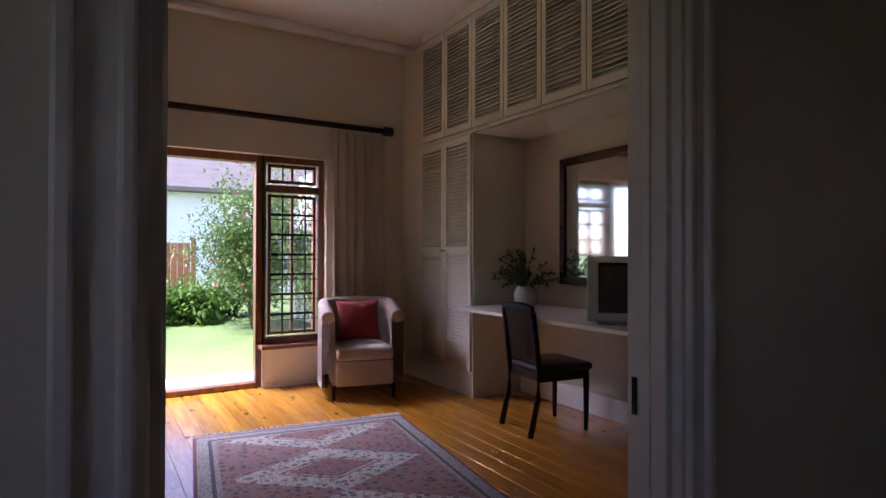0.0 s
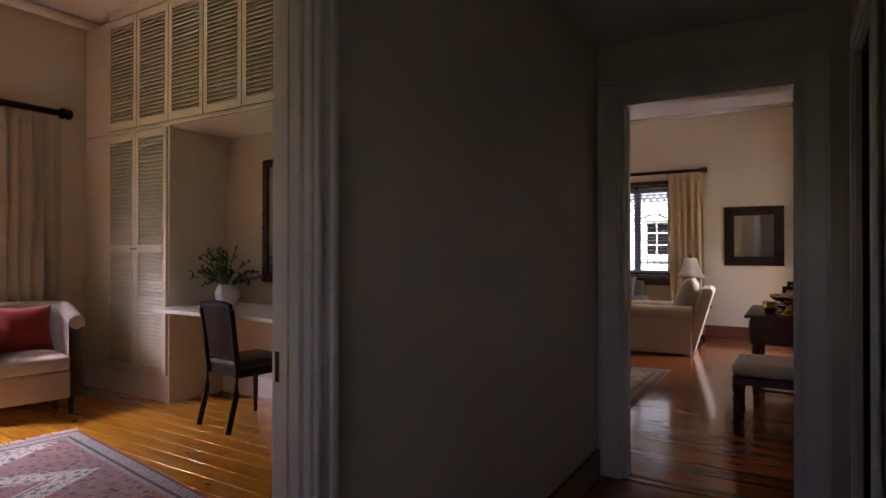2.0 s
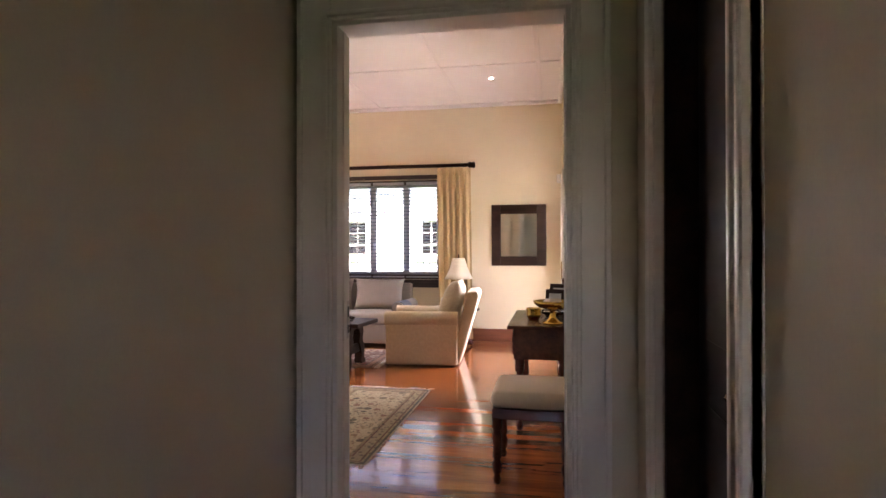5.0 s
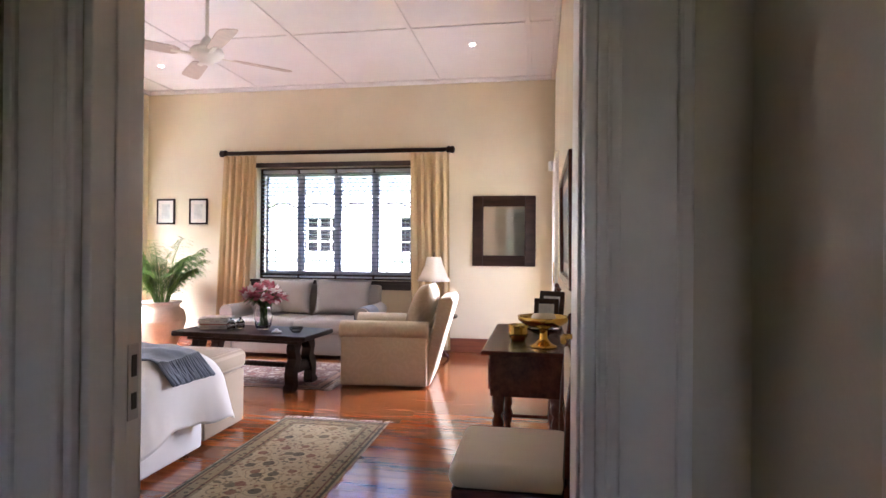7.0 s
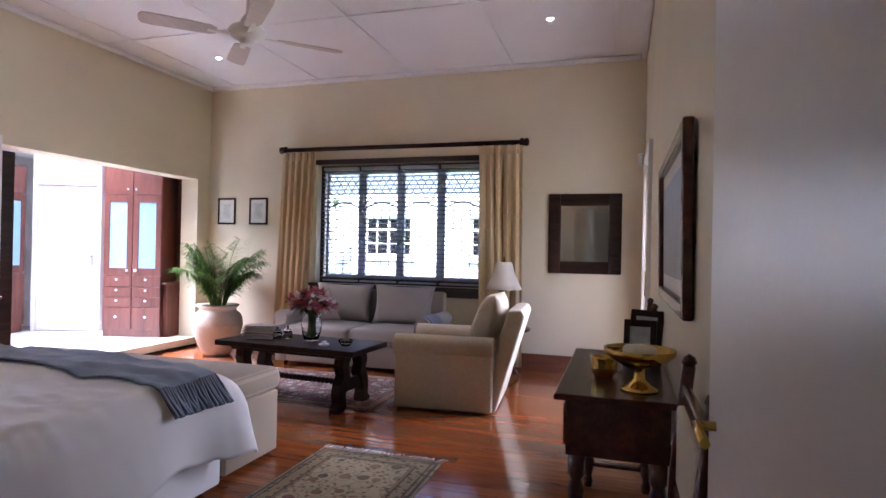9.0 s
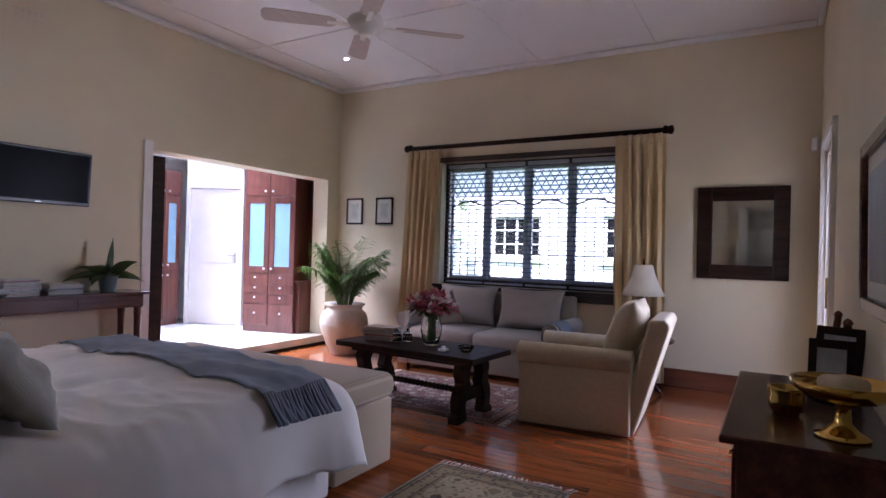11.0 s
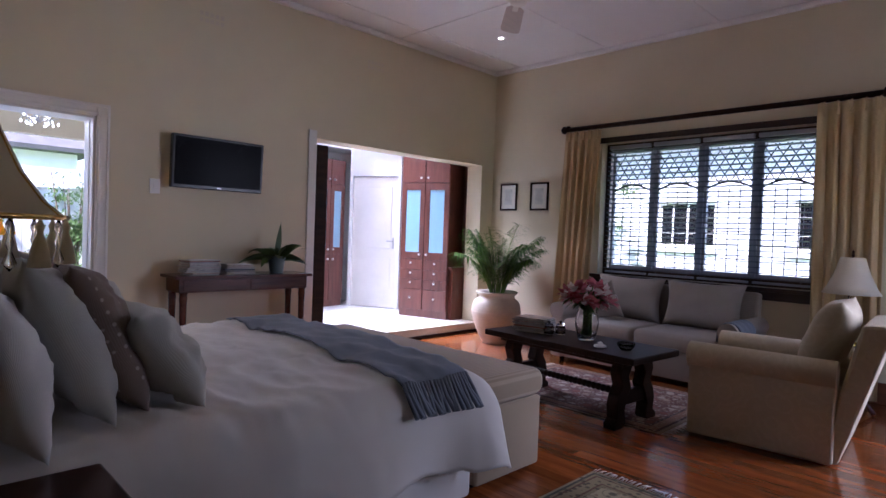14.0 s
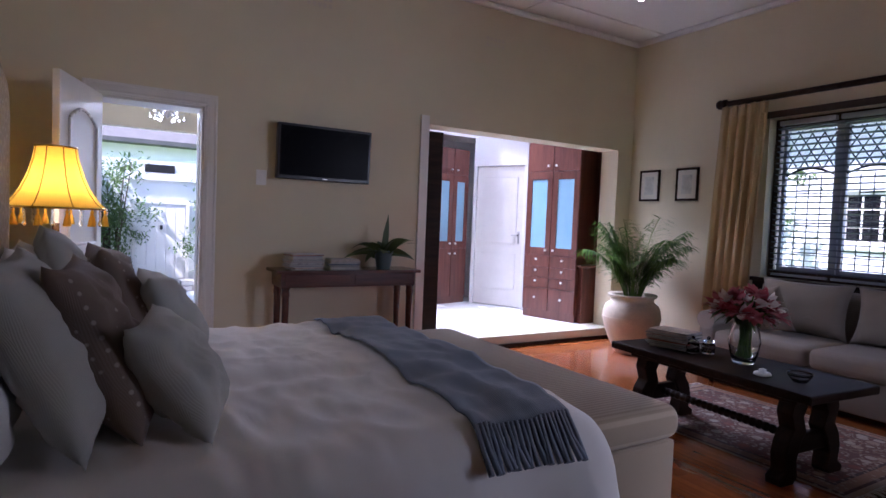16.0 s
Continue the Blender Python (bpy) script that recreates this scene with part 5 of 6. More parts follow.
def bedside_lamp(m, label, cloth, lit):
    bl = thing("bedside_lamp", m, label, "lamp")
    part("base", lathe([(0.0, 0), (0.08, 0), (0.085, 0.015), (0.05, 0.03), (0.03, 0.07), (0.055, 0.16), (0.06, 0.22), (0.03, 0.30), (0.018, 0.36), (0.018, 0.56), (0.0, 0.56)], 24), M["mahog"], bl)
    prof = [(0.238, 0.642), (0.205, 0.672), (0.165, 0.73), (0.13, 0.81), (0.105, 0.90), (0.095, 0.965)]
    bm = bmesh.new()
    rings = []
    for r, z in prof:
        rings.append([bm.verts.new((r * (1 + 0.02 * math.cos(8 * 2 * math.pi * i / 48)) * math.cos(2 * math.pi * i / 48), r * (1 + 0.02 * math.cos(8 * 2 * math.pi * i / 48)) * math.sin(2 * math.pi * i / 48), z)) for i in range(48)])
    for a, b in zip(rings, rings[1:]):
        for i in range(48):
            bm.faces.new((a[i], a[(i + 1) % 48], b[(i + 1) % 48], b[i])).smooth = True
    part("shade", bm, cloth, bl, "silk bell shade")
    bm = bmesh.new()
    for r, z in ((0.240, 0.642), (0.096, 0.966)):
        tube([(r * math.cos(2 * math.pi * i / 40), r * math.sin(2 * math.pi * i / 40), z) for i in range(41)], 0.006, 6, bm)
    for k in range(8):
        a = 2 * math.pi * (k + 0.5) / 8
        tube([(r * 0.985 * math.cos(a), r * 0.985 * math.sin(a), z) for r, z in prof], 0.003, 5, bm)
    part("trim", bm, M["brass"], bl, "dark gold braid")
    for k in range(24):
        a = 2 * math.pi * k / 24
        if k % 2:
            f = lathe([(0.002, 0), (0.008, -0.014), (0.005, -0.024), (0.013, -0.05), (0.020, -0.088), (0.0, -0.09)], 8, None, (0.238 * math.cos(a), 0.238 * math.sin(a), 0.638))
            part("tassel", f, cloth, bl)
        else:
            f = lathe([(0.002, 0), (0.008, -0.018), (0.003, -0.03), (0.007, -0.045), (0.003, -0.056), (0.011, -0.078), (0.0, -0.092)], 8, None, (0.238 * math.cos(a), 0.238 * math.sin(a), 0.638))
            part("bead", f, M["glass"], bl)
    part("bulb", lathe([(0.0, 0.68), (0.022, 0.70), (0.03, 0.74), (0.018, 0.78), (0.0, 0.79)], 14), M["bulb"] if lit else M["plastic"], bl)


bedside_lamp(pose(3.99, 3.86, 0.60), "lit bedside lamp with a yellow silk bell shade and beaded tassels", M["yellow"], True)
bedside_lamp(pose(3.715, 1.22, 0.601), "unlit bedside lamp with a cream silk shade and beaded tassels", M["pale"], False)
lamp = new("bedside_light", bpy.data.lights.new("bedside_light", "POINT"))
lamp.data.energy, lamp.data.color, lamp.data.shadow_soft_size = 1.6, (1.0, 0.72, 0.38), 0.04
lamp.location = (3.99, 3.86, 1.36)

# console under the television
cs = thing("console_table", pose(5.95, 4.60, 0), "reddish wooden console table with two drawers against the wall", "console table")
part("tabletop", boxes((-0.61, 0.61, -0.175, 0.175, 0.81, 0.835), bevel=0.006), M["mahog"], cs)
part("apron", boxes((-0.57, 0.57, -0.14, 0.15, 0.70, 0.809), bevel=0.003), M["mahog"], cs)
for x in (-0.28, 0.28):
    dr = part("drawer", boxes((x - 0.26, x + 0.26, -0.15, -0.141, 0.715, 0.80), bevel=0.003), M["mahog"], cs)
for x in (-0.53, 0.53):
    for y in (-0.12, 0.12):
        part("leg", lathe([(0.014, 0), (0.02, 0.03), (0.016, 0.06), (0.026, 0.45), (0.028, 0.62), (0.032, 0.65), (0.028, 0.68), (0.034, 0.70)], 14, None, (x, y, 0)), M["mahog"], cs)
magazines(pose(5.58, 4.58, 0.835, 0, 0, 96), 12, 0.21, 0.28, "stack of magazines on the console table", 4)
magazines(pose(5.90, 4.58, 0.835, 0, 0, 86), 9, 0.21, 0.26, "stack of magazines on the console table", 5)
pl = thing("potted_plant", pose(6.27, 4.57, 0.835), "orchid with broad leaves in a grey-green pot", "plant")
part("pot", lathe([(0.0, 0), (0.055, 0), (0.06, 0.01), (0.078, 0.14), (0.084, 0.15), (0.078, 0.155), (0.07, 0.13), (0.0, 0.128)], 28), M["tealpot"], pl)
bm = bmesh.new()
rnd = random.Random(3)
for i in range(15):
    a = 2 * math.pi * i / 15 + rnd.uniform(-0.2, 0.2)
    leaf_shape(bm, (0.02 * math.cos(a), 0.02 * math.sin(a), 0.13), (math.cos(a), math.sin(a), rnd.uniform(0.35, 1.4)), (rnd.uniform(-0.8, 0.8), rnd.uniform(-0.8, 0.8), 1), rnd.uniform(0.24, 0.36), 0.10, rnd.uniform(0.8, 1.5), 6)
leaf_shape(bm, (0, 0, 0.13), (0.1, 0.0, 1), (0, 1, 0), 0.33, 0.06, 0.0, 6)
part("leaves", bm, M["leaf3"], pl)
tv = thing("television", pose(5.78, 4.735, 1.545, 3), "black flat television hung on the wall", "television")
part("body", boxes((-0.395, 0.395, -0.03, 0.03, 0, 0.44), bevel=0.008), M["black"], tv)
part("screen", boxes((-0.375, 0.375, -0.033, -0.0305, 0.03, 0.42)), M["screen"], tv, "dark glossy screen")
part("bracket", boxes((-0.1, 0.1, 0.03, 0.065, 0.12, 0.32)), M["iron"], tv)
part("badge", boxes((-0.02, 0.02, -0.0335, -0.0305, 0.012, 0.02)), M["steel"], tv)
for x, z in ((5.29, 1.545),):
    sw = thing("light_switch", pose(x, 4.803, z), "white light switch on the wall", "switch")
    part("plate", boxes((-0.04, 0.04, -0.01, 0, -0.06, 0.06), bevel=0.003), M["plastic"], sw)
    part("rocker", boxes((-0.012, 0.012, -0.014, -0.0101, -0.02, 0.02), bevel=0.002), M["plastic"], sw)
for x in (5.72, 7.49):
    vt = thing("wall_vent", pose(x, 4.803, 3.02), "small pierced plaster wall vent", "vent", "wall vents")
    for i in range(5):
        for j in range(2):
            part("hole", boxes((-0.10 + i * 0.045, -0.07 + i * 0.045, -0.003, 0, -0.05 + j * 0.055, -0.015 + j * 0.055), bevel=0.001), M["beige"], vt)

# palm in a big pot
pm = thing("potted_palm", pose(8.86, 4.14, 0), "areca palm in a large ribbed cream pot", "plant")
prof = [(0.0, 0), (0.14, 0), (0.16, 0.02), (0.21, 0.12), (0.26, 0.25), (0.288, 0.36)]
prof += [(0.288 - 0.006 * (k % 2) - 0.0012 * k * k * 0.35, 0.37 + 0.0145 * k) for k in range(9)]
prof += [(0.215, 0.52), (0.205, 0.55), (0.235, 0.575), (0.245, 0.59), (0.235, 0.60), (0.19, 0.575), (0.19, 0.54), (0.0, 0.535)]
part("pot", lathe(prof, 44), M["pot"], pm, "large ribbed cream clay pot")
part("soil", lathe([(0.0, 0.537), (0.188, 0.537), (0.188, 0.545), (0, 0.55)], 24), M["soil"], pm)
stems, fr = bmesh.new(), bmesh.new()
rnd = random.Random(21)
for i in range(36):
    a = 2 * math.pi * i / 36 * 7 + rnd.uniform(-0.3, 0.3)
    tilt = rnd.uniform(0.03, 0.42)
    L = rnd.uniform(0.62, 0.92) * (1.0 - 0.25 * tilt)
    p = Vector((0.07 * math.cos(a), 0.07 * math.sin(a), 0.54))
    d = Vector((math.cos(a) * math.sin(tilt), math.sin(a) * math.sin(tilt), math.cos(tilt) * 1.2))
    pts, n = [p.copy()], 12
    for k in range(n):
        d = (d + Vector((0, 0, -0.16 * tilt - 0.10 * (k > 6))) + Vector((math.cos(a), math.sin(a), 0)) * 0.022).normalized()
        p = p + d * L / n
        pts.append(p.copy())
    tube(pts, 0.007, 5, stems, 0.002)
    for k in range(4, n + 1):
        tdir = (pts[k] - pts[k - 1]).normalized()
        side = tdir.cross(Vector((0, 0, 1)))
        side = side.normalized() if side.length > 0.05 else Vector((1, 0, 0))
        for s in (-1, 1):
            for h in (0.0, 0.25, 0.5, 0.75):
                base = pts[k - 1].lerp(pts[k], h)
                ln = 0.20 * math.sin(math.pi * (k - 2) / (n + 1)) + 0.05
                leaf_shape(fr, base, side * s + tdir * 0.6 + Vector((0, 0, 0.05)), (0, 0, 1), ln * rnd.uniform(0.8, 1.1), 0.017, rnd.uniform(0.5, 1.3), 4)
part("stem", stems, M["leaf"], pm)
part("fronds", fr, M["leaf"], pm, "fine arching green fronds")


# desk, stool, second chair
dk = thing("desk", pose(5.89, -0.42, 0), "dark wooden writing desk against the wall", "desk")
part("tabletop", boxes((-0.57, 0.57, -0.215, 0.235, 0.715, 0.74), bevel=0.007), M["mahog"], dk)
part("body", boxes((-0.53, 0.53, -0.19, 0.19, 0.50, 0.714), bevel=0.004), M["mahog"], dk)
for x in (-0.27, 0.27):
    d = part("drawer", boxes((x - 0.24, x + 0.24, 0.191, 0.202, 0.53, 0.69), bevel=0.004), M["mahog"], dk)
    part("handle", tube([(x - 0.04, 0.202, 0.61), (x - 0.03, 0.222, 0.60), (x + 0.03, 0.222, 0.60), (x + 0.04, 0.202, 0.61)], 0.004, 6), M["brass"], d)
turned = [(0.02, 0), (0.026, 0.03), (0.018, 0.06), (0.03, 0.10), (0.033, 0.14), (0.02, 0.18), (0.03, 0.20), (0.024, 0.28), (0.033, 0.36), (0.02, 0.40), (0.034, 0.42), (0.034, 0.50)]
for x in (-0.49, 0.49):
    for y in (-0.15, 0.15):
        part("leg", lathe(turned, 16, None, (x, y, 0)), M["mahog"], dk)
for x in (-0.49, 0.49):
    part("stretcher", tube([(x, -0.15, 0.12), (x, 0.15, 0.12)], 0.012, 8), M["mahog"], dk)


def stool(m, name, label, h=0.46, w=0.26, d=0.22):
    t = thing(name, m, label, "stool")
    part("seat", soft((-d, d, -w, w, h - 0.06, h + 0.03), r=0.04, seg=5), M["seat"], t, "cream upholstered seat")
    part("frame", boxes((-d + 0.01, d - 0.01, -w + 0.01, w - 0.01, h - 0.12, h - 0.061), bevel=0.006), M["mahog"], t)
    for x in (-d + 0.035, d - 0.035):
        for y in (-w + 0.035, w - 0.035):
            part("leg", lathe([(r * 0.85, z * (h - 0.11) / 0.5) for r, z in turned], 14, None, (x, y, 0)), M["mahog"], t)
    return t


def side_chair(m):
    t = stool(m, "side_chair", "dark turned wooden chair with a cream seat beside the desk", 0.47, 0.25, 0.22)
    for y in (-0.24, 0.24):
        part("post", tube([(-0.19, y, 0.40), (-0.20, y, 0.70), (-0.23, y, 0.96)], 0.018, 10), M["mahog"], t)
        part("finial", lathe([(0.012, 0), (0.022, 0.015), (0.016, 0.03), (0.0, 0.04)], 12, None, (-0.23, y, 0.955)), M["mahog"], t)
    for z in (0.58, 0.86):
        part("rail", boxes((-0.215 - (z - 0.56) * 0.06, -0.19 - (z - 0.56) * 0.06, -0.225, 0.225, z, z + 0.05), bevel=0.008), M["mahog"], t)
    part("back_pad", move(soft((-0.014, 0.014, -0.21, 0.21, 0.635, 0.855), r=0.01, seg=2), pose(-0.21, 0, 0)), M["seat"], t, "cream padded back")
    return t


sc = side_chair(pose(4.63, -0.385, 0, 0, 0, 90))
copy_thing(sc, pose(6.94, -0.385, 0, 0, 0, 90))
fb = thing("fruit_stand", pose(5.50, -0.50, 0.74), "polished brass footed bowl on the desk", "bowl")
part("bowl", lathe([(0.0, 0), (0.07, 0), (0.072, 0.008), (0.045, 0.02), (0.022, 0.045), (0.02, 0.085), (0.03, 0.10), (0.10, 0.118), (0.135, 0.145), (0.138, 0.165), (0.132, 0.165), (0.125, 0.147), (0.09, 0.125), (0.0, 0.118)], 40), M["brass"], fb)
part("filling", move(soft((-0.07, 0.07, -0.05, 0.05, 0, 0.05), r=0.024), pose(0, 0, 0.13, 0, 6, 20)), M["pot"], fb, "dried pods")
bb = thing("brass_pot", pose(5.70, -0.36, 0.74), "small embossed brass pot on the desk", "pot")
part("body", lathe([(0.0, 0.0), (0.038, 0.0), (0.042, 0.012), (0.05, 0.02), (0.056, 0.045), (0.052, 0.065), (0.058, 0.085), (0.058, 0.092), (0.05, 0.092), (0.047, 0.065), (0.05, 0.045), (0.0, 0.012)], 32), M["brass"], bb)
gl = thing("glass_bowl", pose(5.98, -0.50, 0.74), "shallow clear glass bowl with a lid", "bowl")
part("body", lathe([(0.04, 0), (0.05, 0.004), (0.095, 0.03), (0.11, 0.045), (0.105, 0.045), (0.09, 0.033), (0.045, 0.01)], 28), M["glass"], gl)
part("lid", lathe([(0.106, 0.046), (0.07, 0.066), (0.015, 0.072), (0.010, 0.085), (0.016, 0.10), (0.0, 0.108)], 28), M["glass"], gl)
for x, y, h, w, a in ((6.22, -0.52, 0.20, 0.16, 15), (6.36, -0.545, 0.24, 0.18, -4)):
    pf = thing("photo_frame", pose(x, y, 0.742, 12, 0, 68 + a), "dark wooden photo frame standing on the desk", "photo frame", "photo frames on the desk")
    part("frame", boxes((-w / 2, -w / 2 + 0.03, -0.01, 0.01, 0, h), (w / 2 - 0.03, w / 2, -0.01, 0.01, 0, h), (-w / 2 + 0.03, w / 2 - 0.03, -0.01, 0.01, 0, 0.035), (-w / 2 + 0.03, w / 2 - 0.03, -0.01, 0.01, h - 0.035, h), bevel=0.003), M["dark"], pf)
    part("sheet", boxes((-w / 2 + 0.028, w / 2 - 0.028, -0.003, 0.003, 0.033, h - 0.033)), M["art"], pf)
    part("strut", move(boxes((-0.02, 0.02, 0.0, 0.006, 0.0, h * 0.7)), pose(0, -0.045, 0.012, -16)), M["dark"], pf)
dt = thing("alarm_sensor", pose(9.40, -0.60, 2.27, 0, 0, 45), "small white alarm sensor in the corner", "sensor")
part("body", soft((-0.03, 0.03, -0.025, 0.025, -0.06, 0.06), r=0.012, seg=3), M["plastic"], dt)

# ceiling fan and downlights
fn_ = thing("ceiling_fan", pose(6.54, 2.11, CEIL), "cream ceiling fan with four pale blades, at rest", "fan")
part("canopy", lathe([(0.0, -0.09), (0.03, -0.085), (0.065, -0.04), (0.07, 0.018), (0.0, 0.018)], 24), M["fan"], fn_)
part("rod", tube([(0, 0, -0.06), (0, 0, -0.50)], 0.014, 12), M["fan"], fn_)
part("motor", lathe([(0.0, -0.66), (0.05, -0.66), (0.055, -0.64), (0.09, -0.625), (0.125, -0.60), (0.13, -0.57), (0.11, -0.545), (0.06, -0.53), (0.04, -0.48), (0.02, -0.45), (0.0, -0.45)], 32), M["fan"], fn_)
bl_out = [(0.20, -0.035), (0.24, -0.06), (0.60, -0.072), (0.66, -0.066), (0.68, -0.03), (0.68, 0.03), (0.66, 0.066), (0.60, 0.072), (0.24, 0.06), (0.20, 0.035)]
for k in range(4):
    a = -46 + 90 * k
    b = part("blade", move(prism(bl_out, 0.007, "z", 0.002), pose(0, 0, -0.60, 0, 0, a) @ pose(0, 0, 0, 11)), M["blade"], fn_)
    part("bracket", move(boxes((0.10, 0.26, -0.018, 0.018, -0.008, 0.0), bevel=0.002), pose(0, 0, -0.595, 0, 0, a) @ pose(0, 0, -0.006, 11)), M["fan"], b)
for x, y in ((8.48, 3.90), (8.30, 0.225)):
    dl = thing("downlight", pose(x, y, CEIL + 0.02), "small lit recessed ceiling spotlight", "downlight", "ceiling downlights")
    part("ring", lathe([(0.026, -0.004), (0.036, -0.007), (0.040, 0.0), (0.026, 0.0)], 24), M["plastic"], dl)
    part("bulb", lathe([(0.0, -0.010), (0.020, -0.009), (0.022, -0.0045), (0, -0.0045)], 20), M["spot"], dl)
    l = new("downlight_lamp", bpy.data.lights.new("downlight_lamp", "SPOT"))
    l.data.energy, l.data.color, l.data.spot_size, l.data.spot_blend, l.data.shadow_soft_size = 6.0, (1.0, 0.86, 0.64), radians(70), 0.6, 0.03
    l.location = (x, y, CEIL - 0.02)


# ---------- hall ----------
def round_mirror(m):
    t = thing("round_mirror", m, "small round mirror in a dark glossy frame", "mirror", "round mirrors in the hall")
    bm = bmesh.new()
    prof = [(0.093, 0.004), (0.095, 0.012), (0.102, 0.018), (0.110, 0.015), (0.115, 0.008), (0.115, 0.0)]
    rings = []
    for r, y in prof:
        rings.append([bm.verts.new((r * 1.04 * math.cos(2 * math.pi * i / 40), y, r * math.sin(2 * math.pi * i / 40))) for i in range(40)])
    for a, b in zip(rings, rings[1:]):
        for i in range(40):
            bm.faces.new((a[i], a[(i + 1) % 40], b[(i + 1) % 40], b[i])).smooth = True
    part("frame", bm, M["dark"], t)
    part("glass", move(lathe([(0.0, 0.0), (0.097, 0.0), (0.097, 0.005), (0, 0.005)], 40), Matrix.Rotation(radians(-90), 4, "X")), M["mirror"], t)
    for s in (-1, 1):
        part("crest", tube([(-0.03, 0.008, s * 0.108), (0, 0.010, s * 0.115), (0.03, 0.008, s * 0.108)], 0.007, 8), M["dark"], t)
    return t


rm = round_mirror(pose(1.640, -0.769, 1.385))
copy_thing(rm, pose(1.640, -0.769, 1.716))


# ---------- guest room ----------
def louvre_door(m, w, h, parent, name="door", mid=None, knob=0):
    """A louvred leaf in the y-z plane facing -x; origin at its lower corner."""
    s = 0.045
    rows = [(-0.02, 0, 0, s, 0, h), (-0.02, 0, w - s, w, 0, h), (-0.02, 0, s, w - s, 0, s * 1.3), (-0.02, 0, s, w - s, h - s * 1.2, h)]
    if mid:
        rows.append((-0.02, 0, s, w - s, mid - 0.03, mid + 0.03))
    d = part(name, move(boxes(*rows, bevel=0.003), m), M["louvre"], parent)
    spans = [(s * 1.3, mid - 0.03), (mid + 0.03, h - s * 1.2)] if mid else [(s * 1.3, h - s * 1.2)]
    bm = bmesh.new()
    for a, b in spans:
        n = int((b - a) / 0.033)
        for i in range(n):
            z = a + (b - a) * (i + 0.5) / n
            c = Matrix.Translation((-0.010, w / 2, z)) @ Matrix.Rotation(radians(-48), 4, "Y")
            bmesh.ops.create_cube(bm, size=1.0, matrix=m @ c @ Matrix.Diagonal((0.044, w - 2 * s, 0.005, 1)))
    part("louvres", bm, M["louvre"], d)
    if knob:
        part("knob", move(lathe([(0.006, 0), (0.006, 0.012), (0.013, 0.02), (0.010, 0.028), (0.0, 0.03)], 12), m @ Matrix.Translation((-0.02, s / 2 if knob < 0 else w - s / 2, mid or 0.08)) @ Matrix.Rotation(radians(-90), 4, "Y")), M["steel"], d)
    return d


FX = 2.885
wr = thing("wardrobe", pose(FX, 3.87, 0), "tall ivory built-in wardrobe with two louvred doors", "wardrobe")
for row in ((0.0, 0.575, 0.0, 0.02, 0.0, 2.31), (0.0, 0.575, 1.28, 1.30, 0, 2.31), (0.0, 0.575, 0.0205, 1.2795, 2.29, 2.31), (0.55, 0.575, 0.0205, 1.2795, 0.2, 2.289), (0.002, 0.549, 0.0205, 1.2795, 0.2, 0.225), (0.002, 0.02, 0.905, 1.2795, 0.226, 2.289)):
    part("panel", boxes(row), M["louvre"], wr)
part("plinth", boxes((0.012, 0.57, 0.0205, 1.2795, 0.0, 0.199)), M["white"], wr)
for k in range(2):
    louvre_door(Matrix.Translation((0, 0.022 + k * 0.441, 0.23)), 0.438, 2.055, wr, mid=1.05, knob=1 if k == 0 else -1)
for k in range(9):
    y = 4.77 - 0.45 * (k + 1)
    if y < 0.6:
        break
    up = thing("top_cupboard", pose(FX, y, 2.32), "ivory louvred top cupboard reaching the ceiling", "cupboard", "top cupboards")
    part("carcass", boxes((0, 0.57, 0, 0.449, 0.0, 0.018), (0, 0.57, 0, 0.449, 1.0, 1.018), (0, 0.57, 0.0, 0.012, 0.018, 1.0), (0, 0.57, 0.437, 0.449, 0.018, 1.0), (0.55, 0.57, 0.012, 0.437, 0.018, 1.0)), M["louvre"], up)
    louvre_door(Matrix.Translation((0, 0.004, 0.02)), 0.442, 0.975, up, knob=0)
    part("bead", boxes((-0.028, -0.001, 0.0, 0.45, -0.02, 0.0), bevel=0.006), M["louvre"], up)
structure("trim_cupboard", boxes((FX - 0.01, 3.46, 0.51, 4.77, 3.342, 3.428), (FX, 3.46, 4.771, 5.17, 2.32, 3.342), (FX + 0.01, 3.46, 0.505, 3.86, 2.29, 2.298)), M["louvre"], "ivory filler above the cupboards")
ws = thing("worktop", pose(FX, 0.56, 0), "long pale painted desk top fixed between the walls", "worktop")
part("top", boxes((-0.185, 0.575, -0.05, 3.305, 0.775, 0.805), bevel=0.006), M["trim"], ws)
part("bracket", boxes((0.1, 0.57, 1.0, 1.03, 0.55, 0.774)), M["trim"], ws)
structure("baseboard_guest", boxes((3.405, 3.461, 0.505, 3.865, 0, 0.17), (1.44, 2.75, 5.158, 5.171, 0, 0.05), bevel=0.004), M["trim"], "white skirting board")
picture("wall_mirror", pose(3.378, 2.756, 1.0, 0, 0, 85), 1.20, 1.04, 0.06, 0.03, M["mahog"], M["mirror"], "wide mirror in a dark brown wooden frame")

ch = thing("dining_chair", pose(2.90, 2.94, 0, 0, 0, -7), "dark brown wooden chair with a leather seat at the desk", "chair")
part("seat", soft((-0.20, 0.24, -0.22, 0.22, 0.43, 0.485), r=0.022, seg=3), M["leather"], ch, "padded leather seat")
part("seat_frame", boxes((-0.19, 0.22, -0.20, 0.20, 0.37, 0.429), bevel=0.004), M["dark"], ch)
for y in (-0.19, 0.19):
    part("rear_leg", tube([(-0.27, y, 0.0), (-0.21, y, 0.25), (-0.20, y, 0.45), (-0.25, y, 0.85)], 0.021, 8), M["dark"], ch)
    part("front_leg", tube([(0.20, y, 0.0), (0.20, y, 0.38)], 0.015, 8, None, 0.022), M["dark"], ch)
